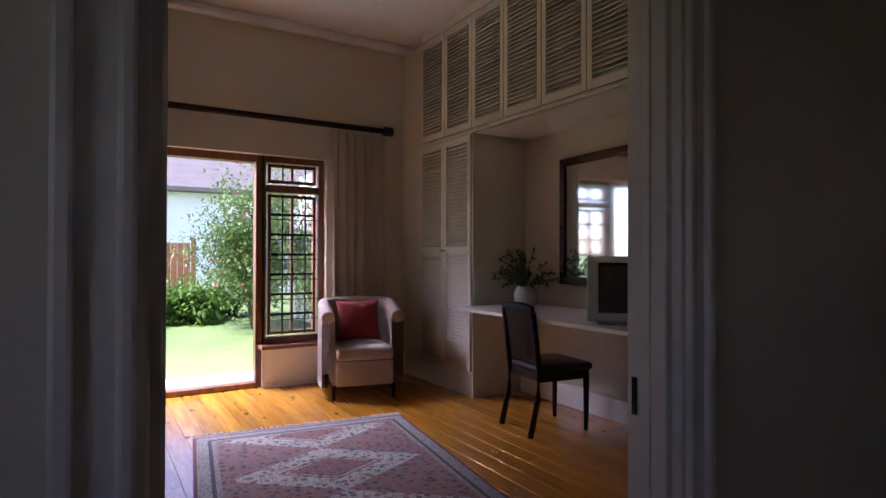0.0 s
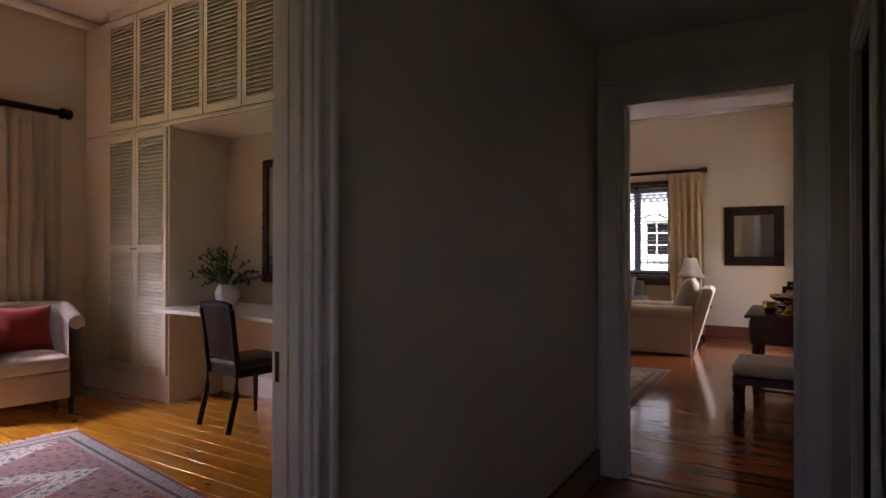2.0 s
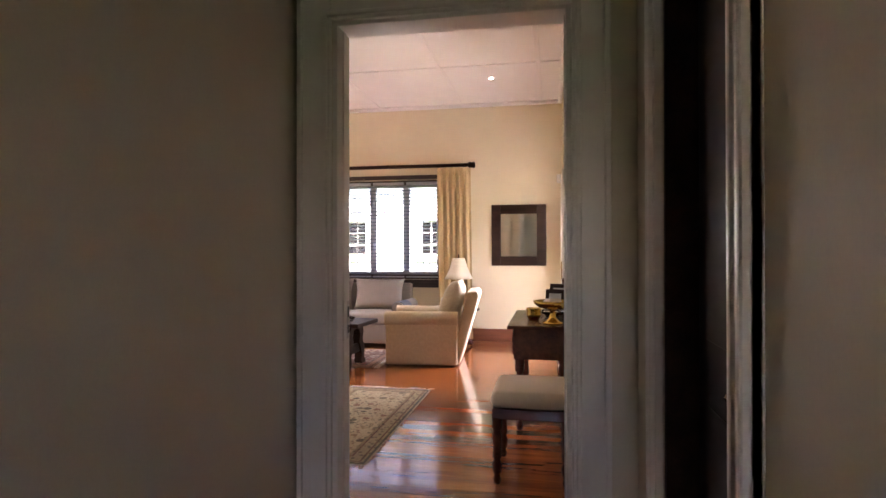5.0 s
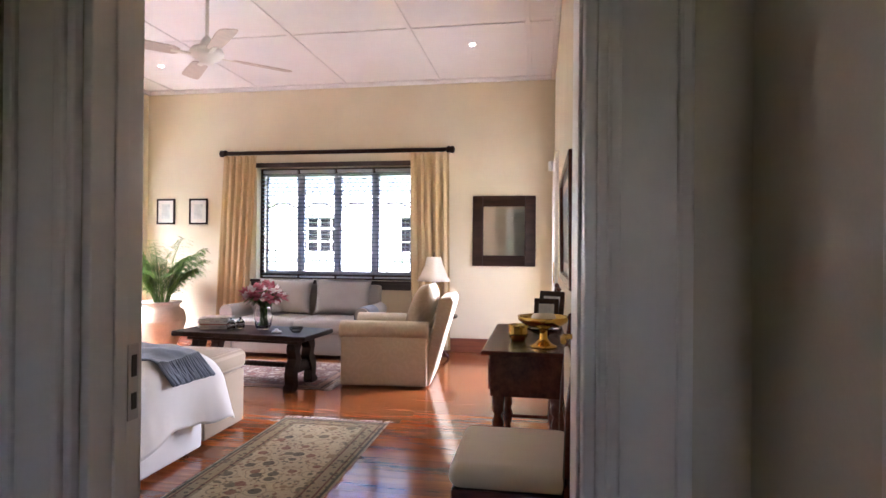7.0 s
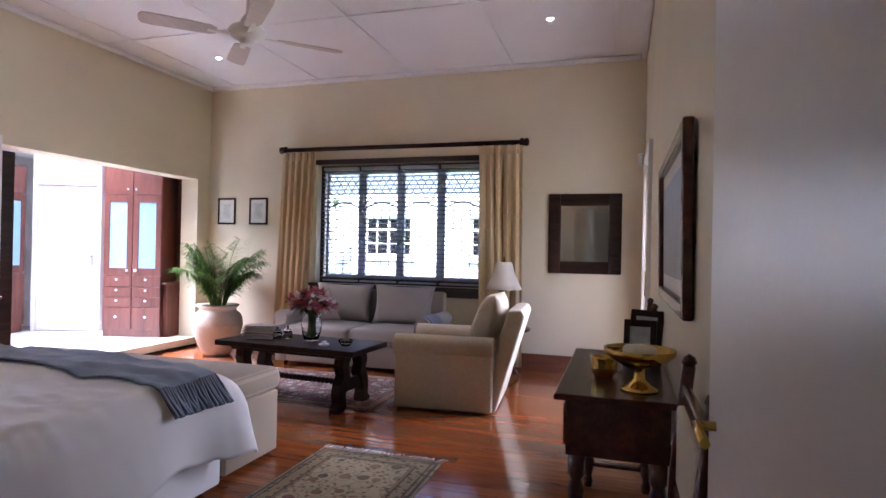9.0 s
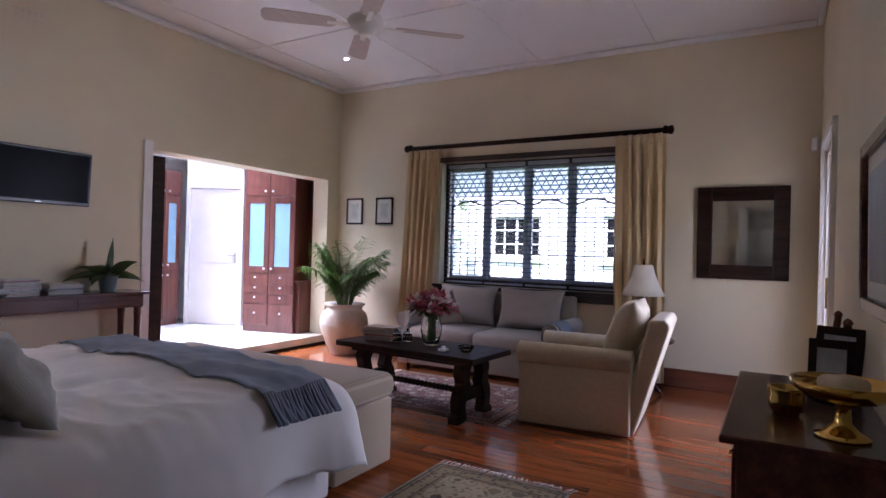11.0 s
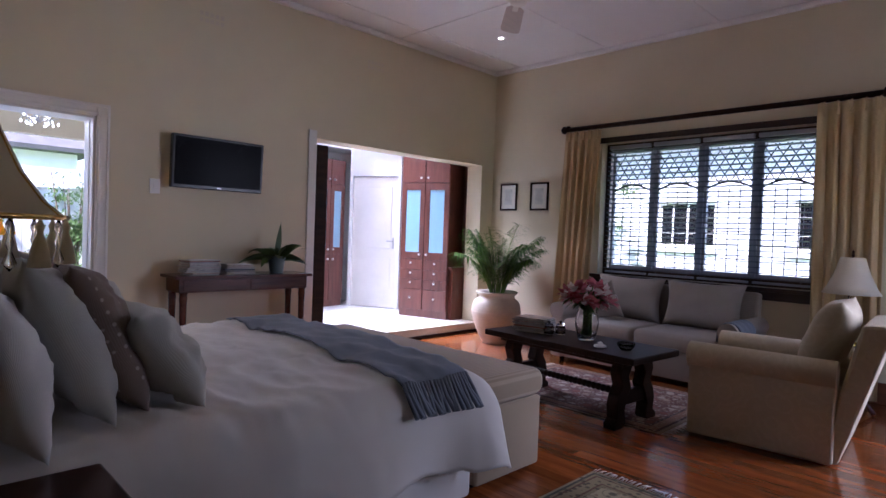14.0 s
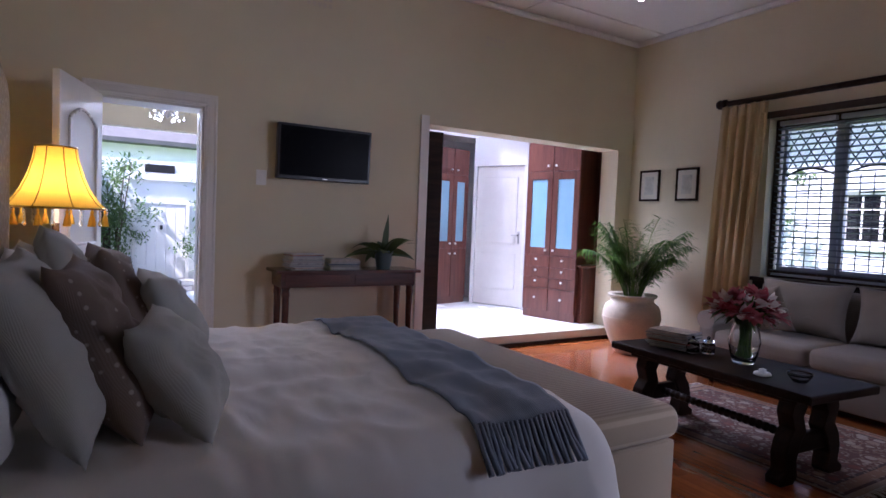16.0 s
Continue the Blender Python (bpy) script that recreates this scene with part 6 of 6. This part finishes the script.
part("backrest", slab(lambda u, v: (-0.205 - 0.062 * v - 0.02 * math.sin(math.pi * u) * -1, -0.20 + 0.40 * u, 0.47 + 0.42 * v + 0.015 * math.sin(math.pi * u)), 10, 10, 0.018), M["dark"], ch)

tb = thing("tub_chair", pose(2.155, 4.66, 0, 0, 0, -13), "pale rose upholstered tub chair beside the curtain", "armchair")
# faces -y
def tub_at(u, v):
    a = math.pi * (-0.28 + 1.56 * u)
    outer = v < 0.5
    rr = 0.36 if outer else 0.25
    s = math.sin(a)
    x = rr * math.cos(a)
    y = rr * s if s > 0 else rr * s * 1.15
    x = max(-rr, min(rr, x if s > 0 else math.copysign(rr, x)))
    y = y if s > 0 else -abs(u - (0.18 if u < 0.5 else 0.82)) * 1.55
    top = 0.80 - 0.10 * max(0, min(1, (0.05 - y) / 0.35))
    w = v / 0.5 if outer else (1 - v) / 0.5
    return (x, y, 0.10 + (top - 0.10) * w if w < 1 else top)


bm = slab(tub_at, 48, 24)
bmesh.ops.solidify(bm, geom=bm.faces[:], thickness=0.012)
for f in bm.faces:
    f.smooth = True
part("shell", bm, M["pink"], tb, "rounded arms and back in one curve")
bm = bmesh.new()
pts = []
for k in range(41):
    u = k / 40
    p, q = Vector(tub_at(u, 0.49)), Vector(tub_at(u, 0.51))
    pts.append((p + q) / 2)
tube(pts, 0.056, 12, bm)
part("top_roll", bm, M["pink"], tb)
part("seat", soft((-0.25, 0.25, -0.36, 0.22, 0.12, 0.34), r=0.02, seg=2), M["pink"], tb)
part("seat_cushion", soft((-0.245, 0.245, -0.385, 0.18, 0.34, 0.45), r=0.035, seg=4), M["pink"], tb)
for x in (-0.26, 0.26):
    for y in (-0.30, 0.20):
        part("leg", lathe([(0.014, 0), (0.024, 0.12)], 10, None, (x, y, 0)), M["dark"], tb)
single("red_cushion", cushion(0.40, 0.38, 0.14, 1.2, seed=9), M["red"], "dark red square cushion on the tub chair", "cushion", pose(2.15, 4.64, 0.645, -18, 0, -13))

crt = thing("crt_television", pose(3.01, 2.35, 0.805, 0, 0, 50) @ Matrix.Diagonal((0.9, 0.9, 0.9, 1)), "silver tube television on the desk top", "television")
part("cabinet", move(prism([(-0.17, -0.24), (-0.17, 0.24), (0.02, 0.23), (0.19, 0.14), (0.19, -0.14), (0.02, -0.23)], 0.44, "z", 0.008), Matrix.Translation((0, 0, 0.25))), M["silver"], crt)
part("bezel", boxes((-0.205, -0.171, -0.26, 0.26, 0.03, 0.085), (-0.205, -0.171, -0.26, 0.26, 0.435, 0.48), (-0.205, -0.171, -0.26, -0.185, 0.07, 0.44), (-0.205, -0.171, 0.185, 0.26, 0.07, 0.44), bevel=0.006), M["silver"], crt)
part("screen", slab(lambda u, v: (-0.185 - 0.012 * math.sin(math.pi * u) * math.sin(math.pi * v), -0.2 + 0.4 * u, 0.07 + 0.37 * v), 10, 10, 0.004), M["tube"], crt, "dark bulging glass screen")
part("foot", boxes((-0.16, 0.12, -0.18, 0.18, 0.0, 0.03), bevel=0.004), M["silver"], crt)
vp = thing("potted_plant", pose(3.18, 3.52, 0.805), "loose leafy plant in an off-white round pot", "plant")
part("pot", lathe([(0.0, 0), (0.06, 0), (0.09, 0.05), (0.10, 0.10), (0.085, 0.15), (0.07, 0.165), (0.075, 0.18), (0.065, 0.18), (0.06, 0.16), (0.0, 0.15)], 28), M["whitepot"], vp)
stems, lv = bmesh.new(), bmesh.new()
rnd = random.Random(8)
for i in range(34):
    d = fan_dir(rnd, -0.1)
    p = Vector((0, 0, 0.16))
    q = p + Vector((d.x * 0.18, d.y * 0.18, d.z * 0.18 + 0.06))
    r_ = q + Vector((d.x * 0.14, d.y * 0.14, d.z * 0.12 - 0.02))
    tube([p, q, r_], 0.002, 4, stems)
    for k in range(16):
        b = q.lerp(r_, rnd.random()) if k % 2 else p.lerp(q, rnd.uniform(0.4, 1))
        leaf_shape(lv, b, fan_dir(rnd, -0.6), (0.1, 0.1, 1), rnd.uniform(0.03, 0.055), 0.022, 0.4, 3)
part("stem", stems, M["leaf3"], vp)
part("leaves", lv, M["leaf3"], vp)
gb = thing("guest_bed", pose(0.0, 4.05, 0), "dark covered bed end beside the garden door", "bed")
part("base", soft((-1.15, 0.36, -0.40, 0.46, 0.04, 0.32), r=0.03), M["brown"], gb)
part("mattress", soft((-1.15, 0.38, -0.42, 0.48, 0.32, 0.52), r=0.06), M["sage"], gb)

# ---------- dressing room ----------
def knob(parent, m):
    part("knob", move(lathe([(0.006, 0), (0.006, 0.012), (0.016, 0.02), (0.014, 0.032), (0.0, 0.036)], 12), m), M["plastic"], parent, "white round knob")


def dressing_cabinet(m, w, label, drawers):
    """Faces -y in its own axes, from x = 0 to w."""
    t = thing("dressing_cabinet", m, label, "cabinet", "dressing room cabinets")
    part("body", boxes((0, w, 0.02, 0.42, 0.0, 2.16), bevel=0.003), M["cherry"], t)
    hw = w / 2
    knobm = Matrix.Rotation(radians(90), 4, "X")
    for k in range(2):
        x0, x1 = k * hw + 0.004, (k + 1) * hw - 0.004
        xk = x1 - 0.05 if k == 0 else x0 + 0.05
        d = part("top_door", boxes((x0, x1, 0.0, 0.0195, 1.80, 2.155), bevel=0.002), M["cherry"], t)
        knob(d, Matrix.Translation((xk, 0, 1.86)) @ knobm)
        b = 0.07
        d = part("glazed_door", boxes((x0, x0 + b, 0, 0.0195, 0.78, 1.79), (x1 - b, x1, 0, 0.0195, 0.78, 1.79), (x0 + b, x1 - b, 0, 0.0195, 0.78, 0.87), (x0 + b, x1 - b, 0, 0.0195, 1.70, 1.79), bevel=0.002), M["cherry"], t)
        part("frosted_pane", boxes((x0 + b - 0.002, x1 - b + 0.002, 0.008, 0.014, 0.868, 1.702)), M["frost"], d, "blue frosted glass")
        knob(d, Matrix.Translation((xk, 0, 0.84)) @ knobm)
        if drawers:
            for z0, z1 in ((0.64, 0.77), (0.51, 0.63), (0.38, 0.50), (0.10, 0.37)):
                d = part("drawer", boxes((x0, x1, 0.0, 0.0195, z0, z1), bevel=0.002), M["cherry"], t)
                knob(d, Matrix.Translation((x0 + hw * 0.5, 0, (z0 + z1) / 2 + 0.02)) @ knobm)
        else:
            d = part("lower_door", boxes((x0, x1, 0.0, 0.0195, 0.10, 0.77), bevel=0.002), M["cherry"], t)
            knob(d, Matrix.Translation((xk, 0, 0.70)) @ knobm)
    return t


dressing_cabinet(pose(8.79, 5.82, STEP, 0, 0, -73), 0.73, "reddish wooden cabinet with drawers and blue frosted doors", True)
dressing_cabinet(pose(8.12, 6.90, STEP, 0, 0, 13), 0.60, "tall reddish wooden cabinet with blue frosted doors", False)
dressing_cabinet(pose(7.53, 6.76, STEP, 0, 0, 13), 0.60, "tall reddish wooden cabinet with blue frosted doors", False)
sh = thing("corner_shelf", pose(9.05, 5.30, STEP), "low reddish corner shelf unit beside the cabinet", "shelf")
part("body", boxes((0.02, 0.40, -0.22, -0.02, 0.0, 0.66), bevel=0.003), M["cherry"], sh)
part("top", boxes((-0.02, 0.42, -0.235, -0.005, 0.661, 0.69), bevel=0.004), M["cherry"], sh)
part("back", boxes((0.36, 0.40, -0.22, -0.02, 0.691, 2.16)), M["cherry"], sh)
dr5 = structure("door_6", move(boxes((-0.37, 0.37, 0.03, 0.07, STEP + 0.01, 2.05), bevel=0.004), slant), M["trim"], "white closed panel door")
part("moulding", move(boxes((-0.27, 0.27, 0.022, 0.0295, 0.35, 0.85), (-0.27, 0.27, 0.022, 0.0295, 1.0, 1.9), bevel=0.003), slant), M["trim"], dr5)
part("door_handle", move(boxes((0.29, 0.32, 0.018, 0.0295, 1.0, 1.16), (0.22, 0.31, -0.02, -0.005, 1.10, 1.12), (0.30, 0.312, -0.02, 0.02, 1.10, 1.12), bevel=0.003), slant), M["steel"], dr5, "steel lever handle on a plate")

# ---------- garden room and court ----------
cd = thing("chandelier", pose(4.72, 6.05, 2.62), "small crystal chandelier with curved arms", "chandelier")
part("rod", tube([(0, 0, 0), (0, 0, -0.30)], 0.006, 8), M["steel"], cd)
part("hub", lathe([(0.0, -0.52), (0.02, -0.50), (0.03, -0.46), (0.015, -0.42), (0.035, -0.36), (0.012, -0.30), (0, -0.30)], 16), M["steel"], cd)
for k in range(6):
    a = 2 * math.pi * k / 6
    arm = [(r * math.cos(a), r * math.sin(a), z) for r, z in ((0.02, -0.44), (0.08, -0.48), (0.14, -0.46), (0.18, -0.41), (0.19, -0.38))]
    am = part("arm", tube(arm, 0.005, 6), M["steel"], cd)
    part("candle", lathe([(0.016, -0.38), (0.02, -0.37), (0.009, -0.365), (0.009, -0.30), (0, -0.29)], 10, None, (0.19 * math.cos(a), 0.19 * math.sin(a), 0)), M["plastic"], am)
    for j, (r, z) in enumerate(((0.19, -0.40), (0.10, -0.49), (0.14, -0.48))):
        part("crystal", lathe([(0.001, z), (0.008, z - 0.02), (0.010, z - 0.035), (0.0, z - 0.055)], 8, None, (r * math.cos(a), r * math.sin(a), 0)), M["glass"], am)
gate = thing("court_gate", pose(5.05, 10.495, 0), "white painted garden gate in the court wall", "gate")
part("frame", boxes((-0.42, -0.36, -0.04, 0, 0, 1.42), (0.36, 0.42, -0.04, 0, 0, 1.42), (-0.36, 0.36, -0.04, 0, 1.36, 1.42), bevel=0.004), M["trim"], gate)
for k in range(5):
    part("board", boxes((-0.355 + k * 0.142, -0.218 + k * 0.142, -0.03, -0.005, 0.05, 1.355), bevel=0.004), M["trim"], gate)
part("latch", boxes((-0.02, 0.02, -0.045, -0.031, 0.95, 1.02)), M["iron"], gate)
vent = thing("wall_grille", pose(5.02, 10.498, 1.86), "dark rectangular grille in the court wall", "grille")
part("grille", boxes((-0.22, 0.22, -0.02, 0, 0, 0.13), bevel=0.003), M["iron"], vent)
bs = thing("brick_step", pose(5.05, 10.2, -0.01), "low pale brick step before the gate", "step")
for r in range(2):
    for k in range(6):
        part("brick", boxes((-0.66 + k * 0.222 + 0.04 * r, -0.452 + k * 0.222 + 0.04 * r, -0.12, 0.24, r * 0.085, r * 0.085 + 0.075), bevel=0.006), M["stone"], bs)


def shrub(name, m, w, h, n, material, label, seed, flowers=0, leaf=0.06, trunk=True):
    """A bush: limbs, and a ragged crown of many small leaves in clumps."""
    r = random.Random(seed)
    t = thing(name, m, label, "shrub")
    limbs, crown, fl = bmesh.new(), bmesh.new(), bmesh.new()
    tips = []
    for i in range(11):
        a, s = 2 * math.pi * i / 11 + r.uniform(-0.3, 0.3), r.uniform(0.2, 0.95)
        top = Vector((math.cos(a) * w * 0.45 * s, math.sin(a) * w * 0.45 * s, h * r.uniform(0.5, 0.95)))
        mid = Vector((top.x * 0.45, top.y * 0.45, h * 0.4))
        tube([(0.06 * math.cos(a), 0.06 * math.sin(a), 0), mid, top], 0.022, 6, limbs, 0.006)
        tips += [top, mid.lerp(top, 0.5), mid]
    clumps = []
    for i in range(max(14, n // 90)):
        b = r.choice(tips)
        clumps.append((b + Vector((r.gauss(0, w * 0.14), r.gauss(0, w * 0.14), r.gauss(0, h * 0.10))), r.uniform(0.10, 0.24) * w))
    for i in range(n):
        c, rad = r.choice(clumps)
        p = c + Vector((r.gauss(0, 1), r.gauss(0, 1), r.gauss(0, 0.8))) * rad * 0.5
        p.z = max(0.03, p.z)
        leaf_shape(crown, p, fan_dir(r, -0.7), (0.1, 0.2, 1), leaf * r.uniform(0.6, 1.3), leaf * 0.45, 0.5, 2)
    for i in range(flowers):
        c, rad = r.choice(clumps)
        p = c + Vector((r.gauss(0, 1), r.gauss(0, 1) - 0.5, r.gauss(0, 0.8))) * rad * 0.6
        for k in range(5):
            leaf_shape(fl, p, fan_dir(r, -0.3), (0.1, 0.2, 1), 0.06, 0.04, 0.4, 2)
    part("branch", limbs, M["bark"], t)
    part("crown", crown, material, t)
    if flowers:
        part("blossom", fl, M["petal"], t, "pink blossoms")
    return t


shrub("climber", pose(4.35, 10.2, 0), 1.3, 2.2, 4200, M["leaf2"], "bright green climber against the court wall", 31, 0, 0.07)
shrub("climber", pose(5.85, 10.1, 0), 1.0, 2.1, 3000, M["leaf2"], "bright green climber against the court wall", 32, 0, 0.07)

# ---------- garden of the guest room ----------
structure("pavement", boxes((-3, 4.5, 5.43, 6.15, -0.06, -0.02), bevel=0.01), M["stone"], "pale concrete terrace outside the door")
shrub("flowering_bush", pose(2.55, 10.0, -0.06), 1.9, 2.75, 15000, M["leaf2"], "tall loose bush with pink blossoms on the lawn", 41, 80, 0.085)
shrub("garden_shrub", pose(3.35, 9.0, -0.06), 1.1, 1.6, 3200, M["leaf2"], "light green shrub beside the lawn", 42, 10, 0.08)
shrub("garden_shrub", pose(1.55, 11.6, -0.06), 1.9, 0.5, 3600, M["leaf"], "low strap-leaved shrubs along the garden bed", 43, 0, 0.16)
shrub("garden_shrub", pose(2.6, 12.2, -0.06), 1.9, 1.0, 3200, M["leaf2"], "low shrubs along the garden bed", 44, 12, 0.12)
shrub("garden_shrub", pose(3.2, 7.6, -0.06), 0.7, 0.9, 1600, M["leaf2"], "light green shrub beside the terrace", 45, 0, 0.07)


def house(m, w, h, openings, label, d=5.0, boards=False):
    """Faces -y; openings: x0, x1, z0, z1."""
    t = thing("house", m, label, "house")
    part("wall", wall_y(0, 0.25, -w / 2, w / 2, h, openings), M["render"], t)
    part("side_wall", boxes((-w / 2, -w / 2 + 0.25, 0.25, d, 0, h), (w / 2 - 0.25, w / 2, 0.25, d, 0, h), (-w / 2, w / 2, d, d + 0.2, 0, h)), M["white"], t)
    part("roof", prism([(-0.6, h), (d / 2, h + 1.7), (d + 0.7, h), (d + 0.7, h - 0.12), (-0.6, h - 0.12)], w + 0.8, "x"), M["roof"], t)
    for x0, x1, z0, z1 in openings:
        wn_ = part("window", boxes((x0, x0 + 0.06, 0.06, 0.14, z0, z1), (x1 - 0.06, x1, 0.06, 0.14, z0, z1), (x0 + 0.06, x1 - 0.06, 0.06, 0.14, z0, z0 + 0.07), (x0 + 0.06, x1 - 0.06, 0.06, 0.14, z1 - 0.06, z1), ((x0 + x1) / 2 - 0.025, (x0 + x1) / 2 + 0.025, 0.07, 0.13, z0, z1)), M["trim"], t)
        bm = bmesh.new()
        for i in (1, 2):
            z = z0 + (z1 - z0) * i / 3
            box(bm, x0 + 0.06, x1 - 0.06, 0.08, 0.12, z - 0.015, z + 0.015)
        for f in (0.25, 0.75):
            x = x0 + (x1 - x0) * f
            box(bm, x - 0.012, x + 0.012, 0.08, 0.12, z0 + 0.07, z1 - 0.06)
        part("glazing_bar", bm, M["trim"], wn_)
        part("pane", boxes((x0 + 0.06, x1 - 0.06, 0.10, 0.105, z0 + 0.07, z1 - 0.06)), M["screen"], wn_, "dark glass")
        part("sill", boxes((x0 - 0.08, x1 + 0.08, -0.06, 0.06, z0 - 0.08, z0)), M["white"], wn_)
    return t


house(pose(1.8, 19.0, -0.06), 12.0, 3.3, [(-2.2, -1.2, 0.9, 2.2), (2.0, 3.2, 0.9, 2.2)], "low white plastered house beyond the lawn")
gt = thing("wooden_gate", pose(2.0, 17.2, -0.06), "brown wooden garden gate", "gate")
for k in range(6):
    part("board", boxes((-0.5 + k * 0.165, -0.345 + k * 0.165, -0.03, 0.0, 0.05, 1.6), bevel=0.004), M["frame"], gt)
part("rail", boxes((-0.5, 0.49, 0.001, 0.04, 0.3, 0.4), (-0.5, 0.49, 0.001, 0.04, 1.2, 1.3)), M["frame"], gt)
for x in (-0.58, 0.57):
    part("post", boxes((x - 0.06, x + 0.06, -0.06, 0.06, 0, 1.75), bevel=0.008), M["frame"], gt)
pg = thing("pergola", pose(1.9, 6.2, 0), "dark timber pergola beams above the terrace", "pergola")
for k in range(3):
    part("beam", boxes((-1.2, 1.6, -0.35 + k * 0.38, -0.27 + k * 0.38, 2.30, 2.42), bevel=0.006), M["dark"], pg)
for x in (1.5,):
    part("post", boxes((x - 0.06, x + 0.06, -0.35, -0.23, -0.02, 2.30), bevel=0.006), M["dark"], pg)

# ---------- outside the large window ----------
house(pose(15.2, 3.6, -0.06, 0, 0, -90), 16.0, 3.6, [(-3.9, -2.9, 1.2, 2.12), (-1.62, -0.45, 1.2, 2.12), (0.88, 2.05, 1.2, 2.12), (4.2, 5.2, 1.2, 2.12)], "white plastered neighbouring house with paned windows")
shrub("garden_shrub", pose(11.4, 4.6, -0.06), 1.0, 1.5, 700, M["leaf2"], "loose airy shrub outside the window", 51, 0, 0.07)
shrub("garden_shrub", pose(12.8, 1.1, -0.06), 1.0, 1.1, 1800, M["leaf2"], "low green shrub outside the window", 52, 0, 0.09)
shrub("small_tree", pose(13.8, 6.3, -0.06), 2.2, 4.2, 2800, M["leaf2"], "airy tree before the neighbouring house", 53, 0, 0.10)


# ---------- floorboards ----------
def boards(name, x0, x1, y0, y1, width, cuts, material, label, seed):
    """Boards along y, cut at some places, joints open by 2 mm."""
    r = random.Random(seed)
    base = structure(name, boxes((x0, x1, y0, y1, -0.02, -0.016)), M["soil"], label)
    n = round((x1 - x0) / width)
    w = (x1 - x0) / n
    meshes = {}
    for i in range(n):
        ys = [y0] + sorted(y0 + (y1 - y0) * r.uniform(0.15, 0.85) for _ in range(cuts)) + [y1]
        for a, b in zip(ys, ys[1:]):
            key = round(b - a, 1)
            if b - a < 0.12:
                continue
            bm = boxes((-w / 2 + 0.0008, w / 2 - 0.0008, 0.0006, b - a - 0.0006, -0.016, 0.0))
            bmesh.ops.bevel(bm, geom=[e for e in bm.edges if all(v.co.z > -0.001 for v in e.verts)], offset=0.0005, segments=1, affect="EDGES")
            ob = new("floorboard", mesh_of("floorboard", bm, material))
            ob.parent, ob.location = base, (x0 + w * (i + 0.5), a, -0.0003 * r.random())


boards("floor_doorway", 3.24, 3.60, -0.645, 0.578, 0.09, 0, M["redwood"], "polished dark red timber floorboards in the doorway", 63)
boards("floor_bedroom", 3.60, 9.49, -0.645, 4.805, 0.098, 1, M["redwood"], "polished dark red timber floorboards", 61)
boards("floor_guest", -1.2, 3.47, 0.50, 5.25, 0.13, 1, M["pine"], "varnished knotty pine floorboards", 62)
